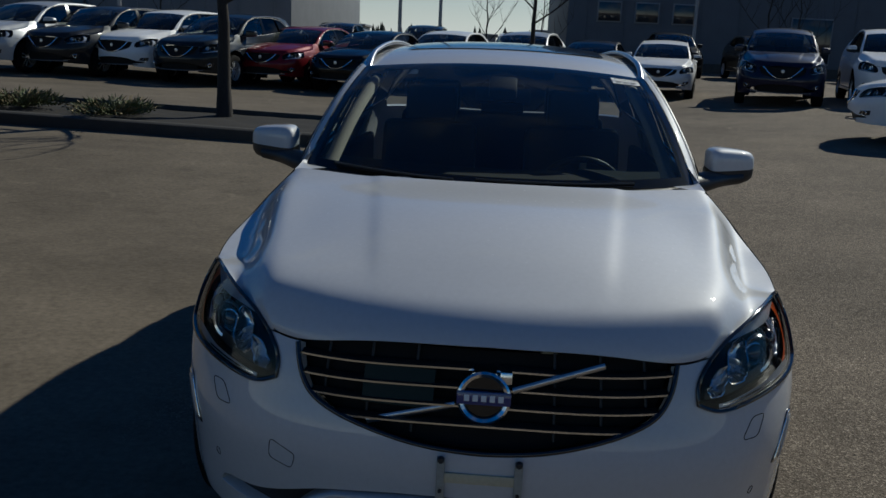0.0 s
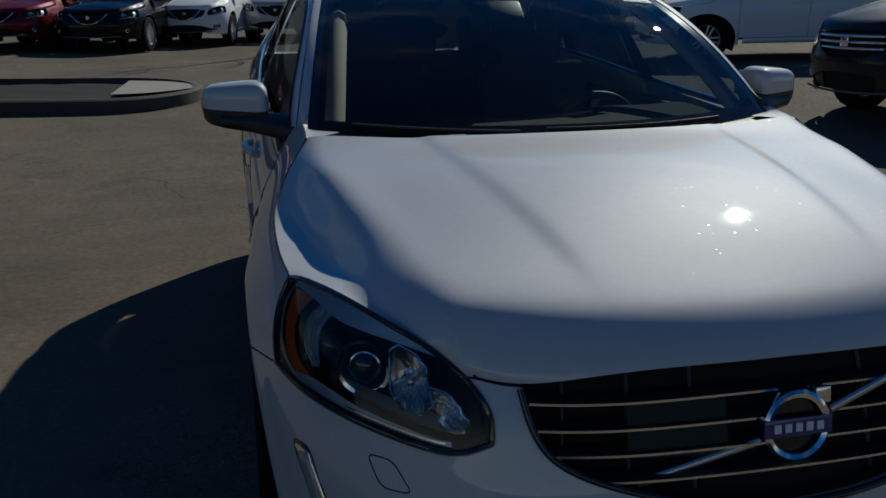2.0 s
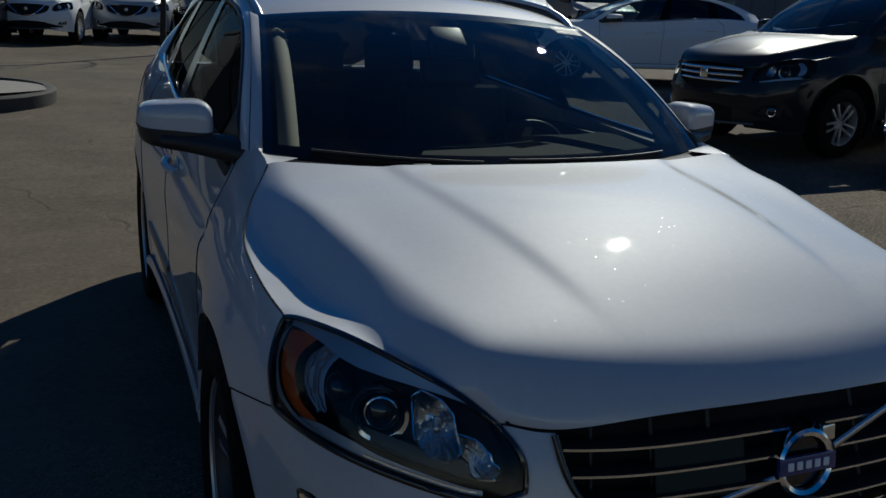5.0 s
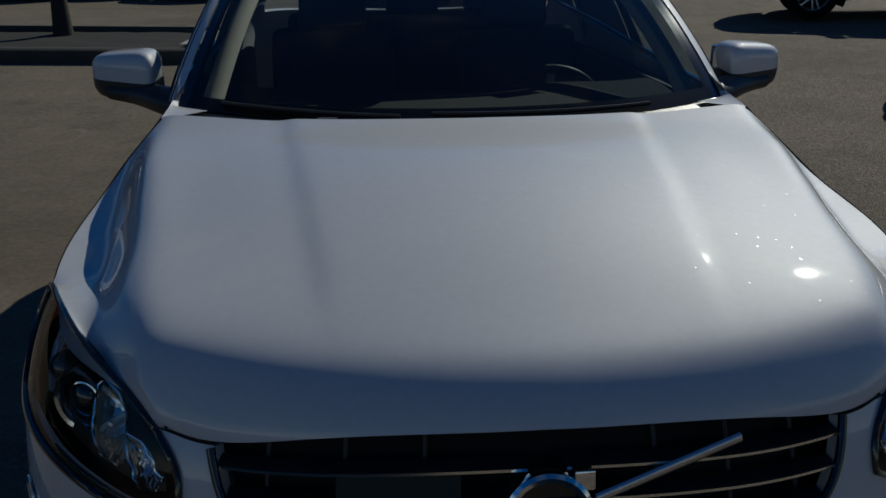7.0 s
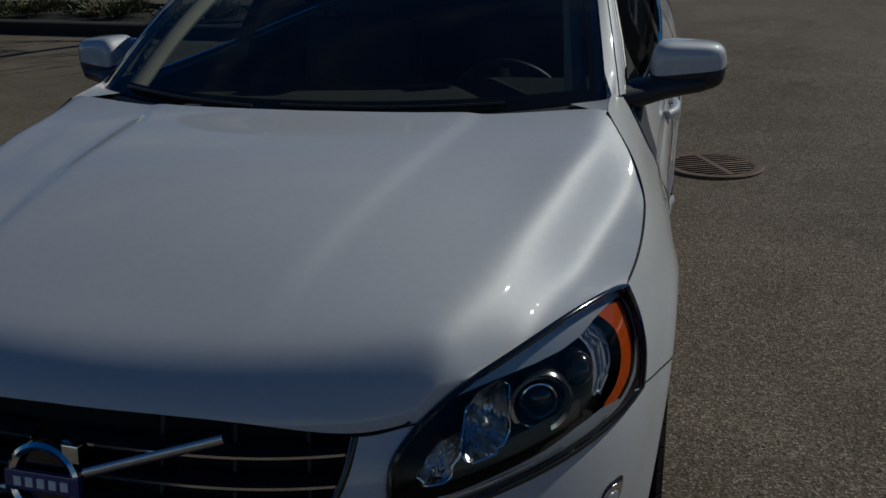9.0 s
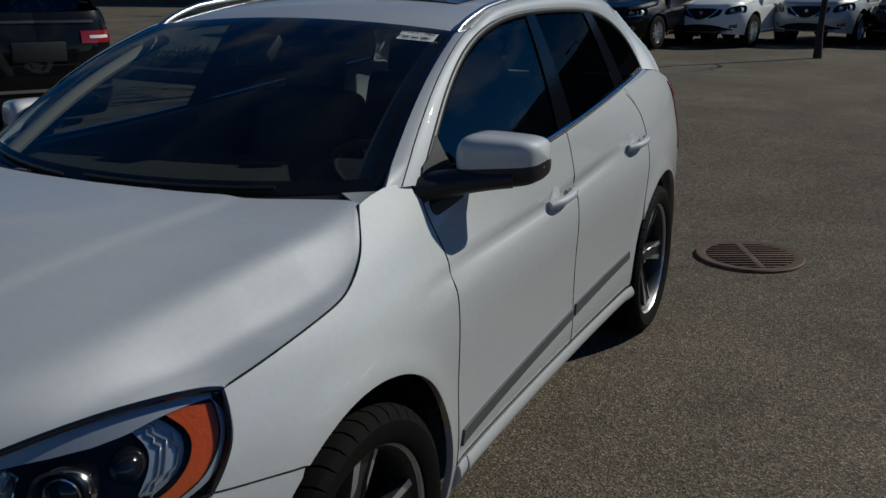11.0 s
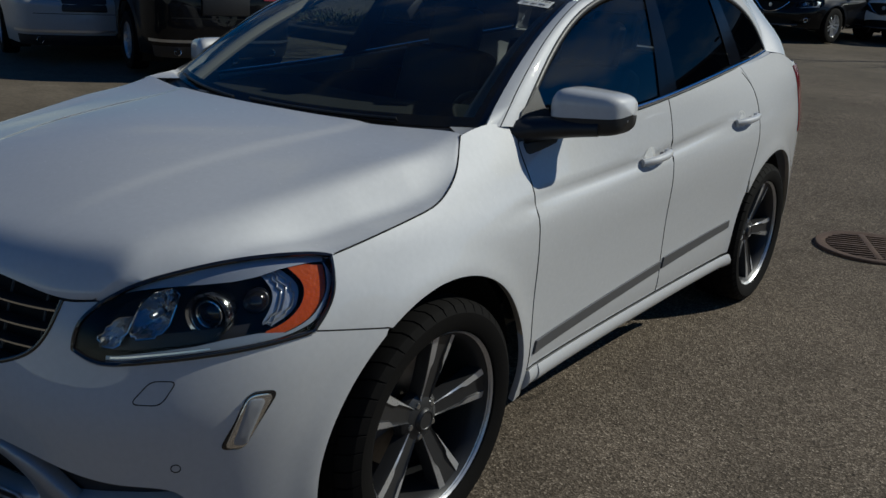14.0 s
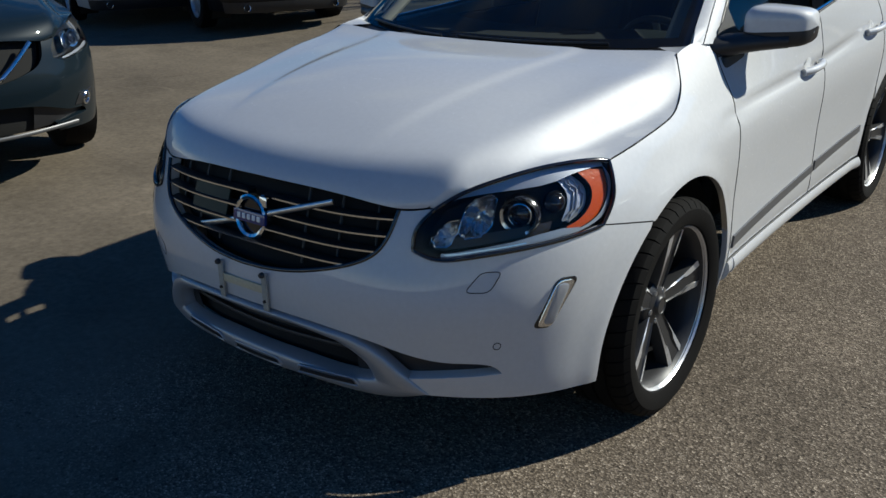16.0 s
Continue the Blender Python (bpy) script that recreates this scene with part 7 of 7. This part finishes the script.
FOREST = mat("distant_conifers", (0.020, 0.026, 0.018), 0.9, vary=0.4, scale=2)


def building(name, label, x0, x1, y, depth, h, material, pitch):
    """A low commercial block with upright cladding ribs, parapet, windows and doors on its lot side."""
    z = gz((x0 + x1) / 2, y)
    b = thing(name, label, "building", pose((x0 + x1) / 2, y, z))
    w = x1 - x0
    part("wall", box(w, depth, h, 0.03, (0, depth / 2, h / 2)), material, b)
    part("roof_parapet", box(w + 0.3, depth + 0.3, 0.35, 0.04, (0, depth / 2, h + 0.17)), FRAME_MAT, b)
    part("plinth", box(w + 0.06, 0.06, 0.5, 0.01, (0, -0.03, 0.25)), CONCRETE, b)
    n = int(w / pitch)
    for k in range(n):
        part("rib", box(0.07, 0.05, h - 0.6, 0.01, (-w / 2 + (k + 0.5) * w / n, -0.025, h / 2 + 0.25)), material, b)
    return b


def window(b, x, z, w, h, name="window"):
    f = part(name, box(w, 0.10, h, 0.01, (x, -0.06, z)), FRAME_MAT, b)
    part("pane", box(w - 0.14, 0.04, h - 0.14, 0.004, (x, -0.115, z)), PANE, f)


left = building("showroom_building", "long grey clad commercial building in shade", -62, -11.2, 44, 22, 9, CLADDING, 1.8)
for x in (-18, -11, -4, 6, 14):
    window(left, x, 1.6, 1.4, 2.4, "door")
window(left, 17, 4.6, 3.2, 1.4)
right = building("warehouse_building", "dark blue-grey clad building in shade", 3.2, 70, 47, 24, 10, DARK_CLAD, 2.0)
for x, z, w, h in ((-31.2, 3.0, 1.3, 1.1), (-29.2, 3.0, 1.3, 1.1), (-27.2, 3.0, 1.3, 1.1), (-20.5, 1.9, 2.2, 2.4), (-15.0, 1.9, 3.0, 2.2), (2.0, 1.6, 1.2, 2.2)):
    window(right, x, z, w, h)
part("dock_door", box(3.4, 0.12, 1.6, 0.02, (-12.5, -0.06, 2.3)), FRAME_MAT, right)


def lamp_post(x, y, h, label="tall grey lamp post in the car park"):
    p = thing("lamp_post", label, "lamp post", pose(x, y, gz(x, y)), "lamp posts")
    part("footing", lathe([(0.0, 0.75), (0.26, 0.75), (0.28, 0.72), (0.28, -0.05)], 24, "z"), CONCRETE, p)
    part("pole", tube([(0, 0, 0.7), (0, 0, h * 0.5), (0, 0, h)], [0.085, 0.07, 0.055], 12, up=(0, 1, 0)), POLE, p)
    part("arm", tube([(0, 0, h - 0.1), (0.6, 0, h), (1.0, 0, h)], 0.03, 8), POLE, p)
    part("lamp_head", box(0.60, 0.30, 0.12, 0.03, (1.25, 0, h)), POLE, p)


for x, y, h in ((-4.6, 36.0, 9), (-3.1, 39.0, 9), (8.4, 39.0, 9), (22.0, 38.0, 9), (-16.0, 34, 9)):
    lamp_post(x, y, h)
for k, (x, y, h, r) in enumerate(((-25, 40.5, 5.0, 0.06), (-20.5, 40.5, 5.4, 0.06), (-16.8, 40.5, 5.0, 0.06), (12.6, 42.5, 5.8, 0.07), (14.2, 43, 5.2, 0.06), (-1.0, 41.0, 4.6, 0.06), (1.6, 40.0, 4.4, 0.05))):
    tree(x, y, h, r, 70 + k, "bare young tree beside the building", 2, 0.55, 0.25)
tree(0.55, 17.6, 4.4, 0.07, 91, "bare young tree between parked cars", 2, 0.5, 0.4)

# far strip of conifers and sheds seen between the buildings
woods = bmesh.new()
rnd = random.Random(5)
for k in range(420):
    x, y = rnd.uniform(-75, 60), rnd.uniform(150, 190)
    h, r = rnd.uniform(2.6, 5.6), rnd.uniform(0.7, 1.3)
    z0 = gz(x, y)
    for t in range(4):
        zb, zt = z0 + h * (0.10 + 0.22 * t), z0 + h * (0.42 + 0.20 * t)
        rr = r * (1 - 0.22 * t)
        ring = [woods.verts.new((x + rr * rnd.uniform(0.7, 1.15) * math.cos(a), y + rr * math.sin(a), zb + rnd.uniform(-0.3, 0.3))) for a in np.linspace(0, 2 * math.pi, 9)[:-1]]
        top = woods.verts.new((x, y, zt))
        for i in range(8):
            woods.faces.new((ring[i], ring[(i + 1) % 8], top))
tagged(part("far_woods", woods, FOREST), "dark line of distant conifers", "trees", kind="stuff")
for x, w, h, m_ in ((-26, 14, 3.4, CLADDING), (-6, 9, 3.0, FRAME_MAT), (10, 12, 3.6, CLADDING)):
    s = thing("shed", "low grey shed far beyond the lot", "building", pose(x, 120, gz(x, 120)))
    part("wall", box(w, 6, h, 0.03, (0, 0, h / 2)), m_, s)
    part("roof", box(w + 0.6, 6.6, 0.3, 0.05, (0, 0, h + 0.15)), FRAME_MAT, s)
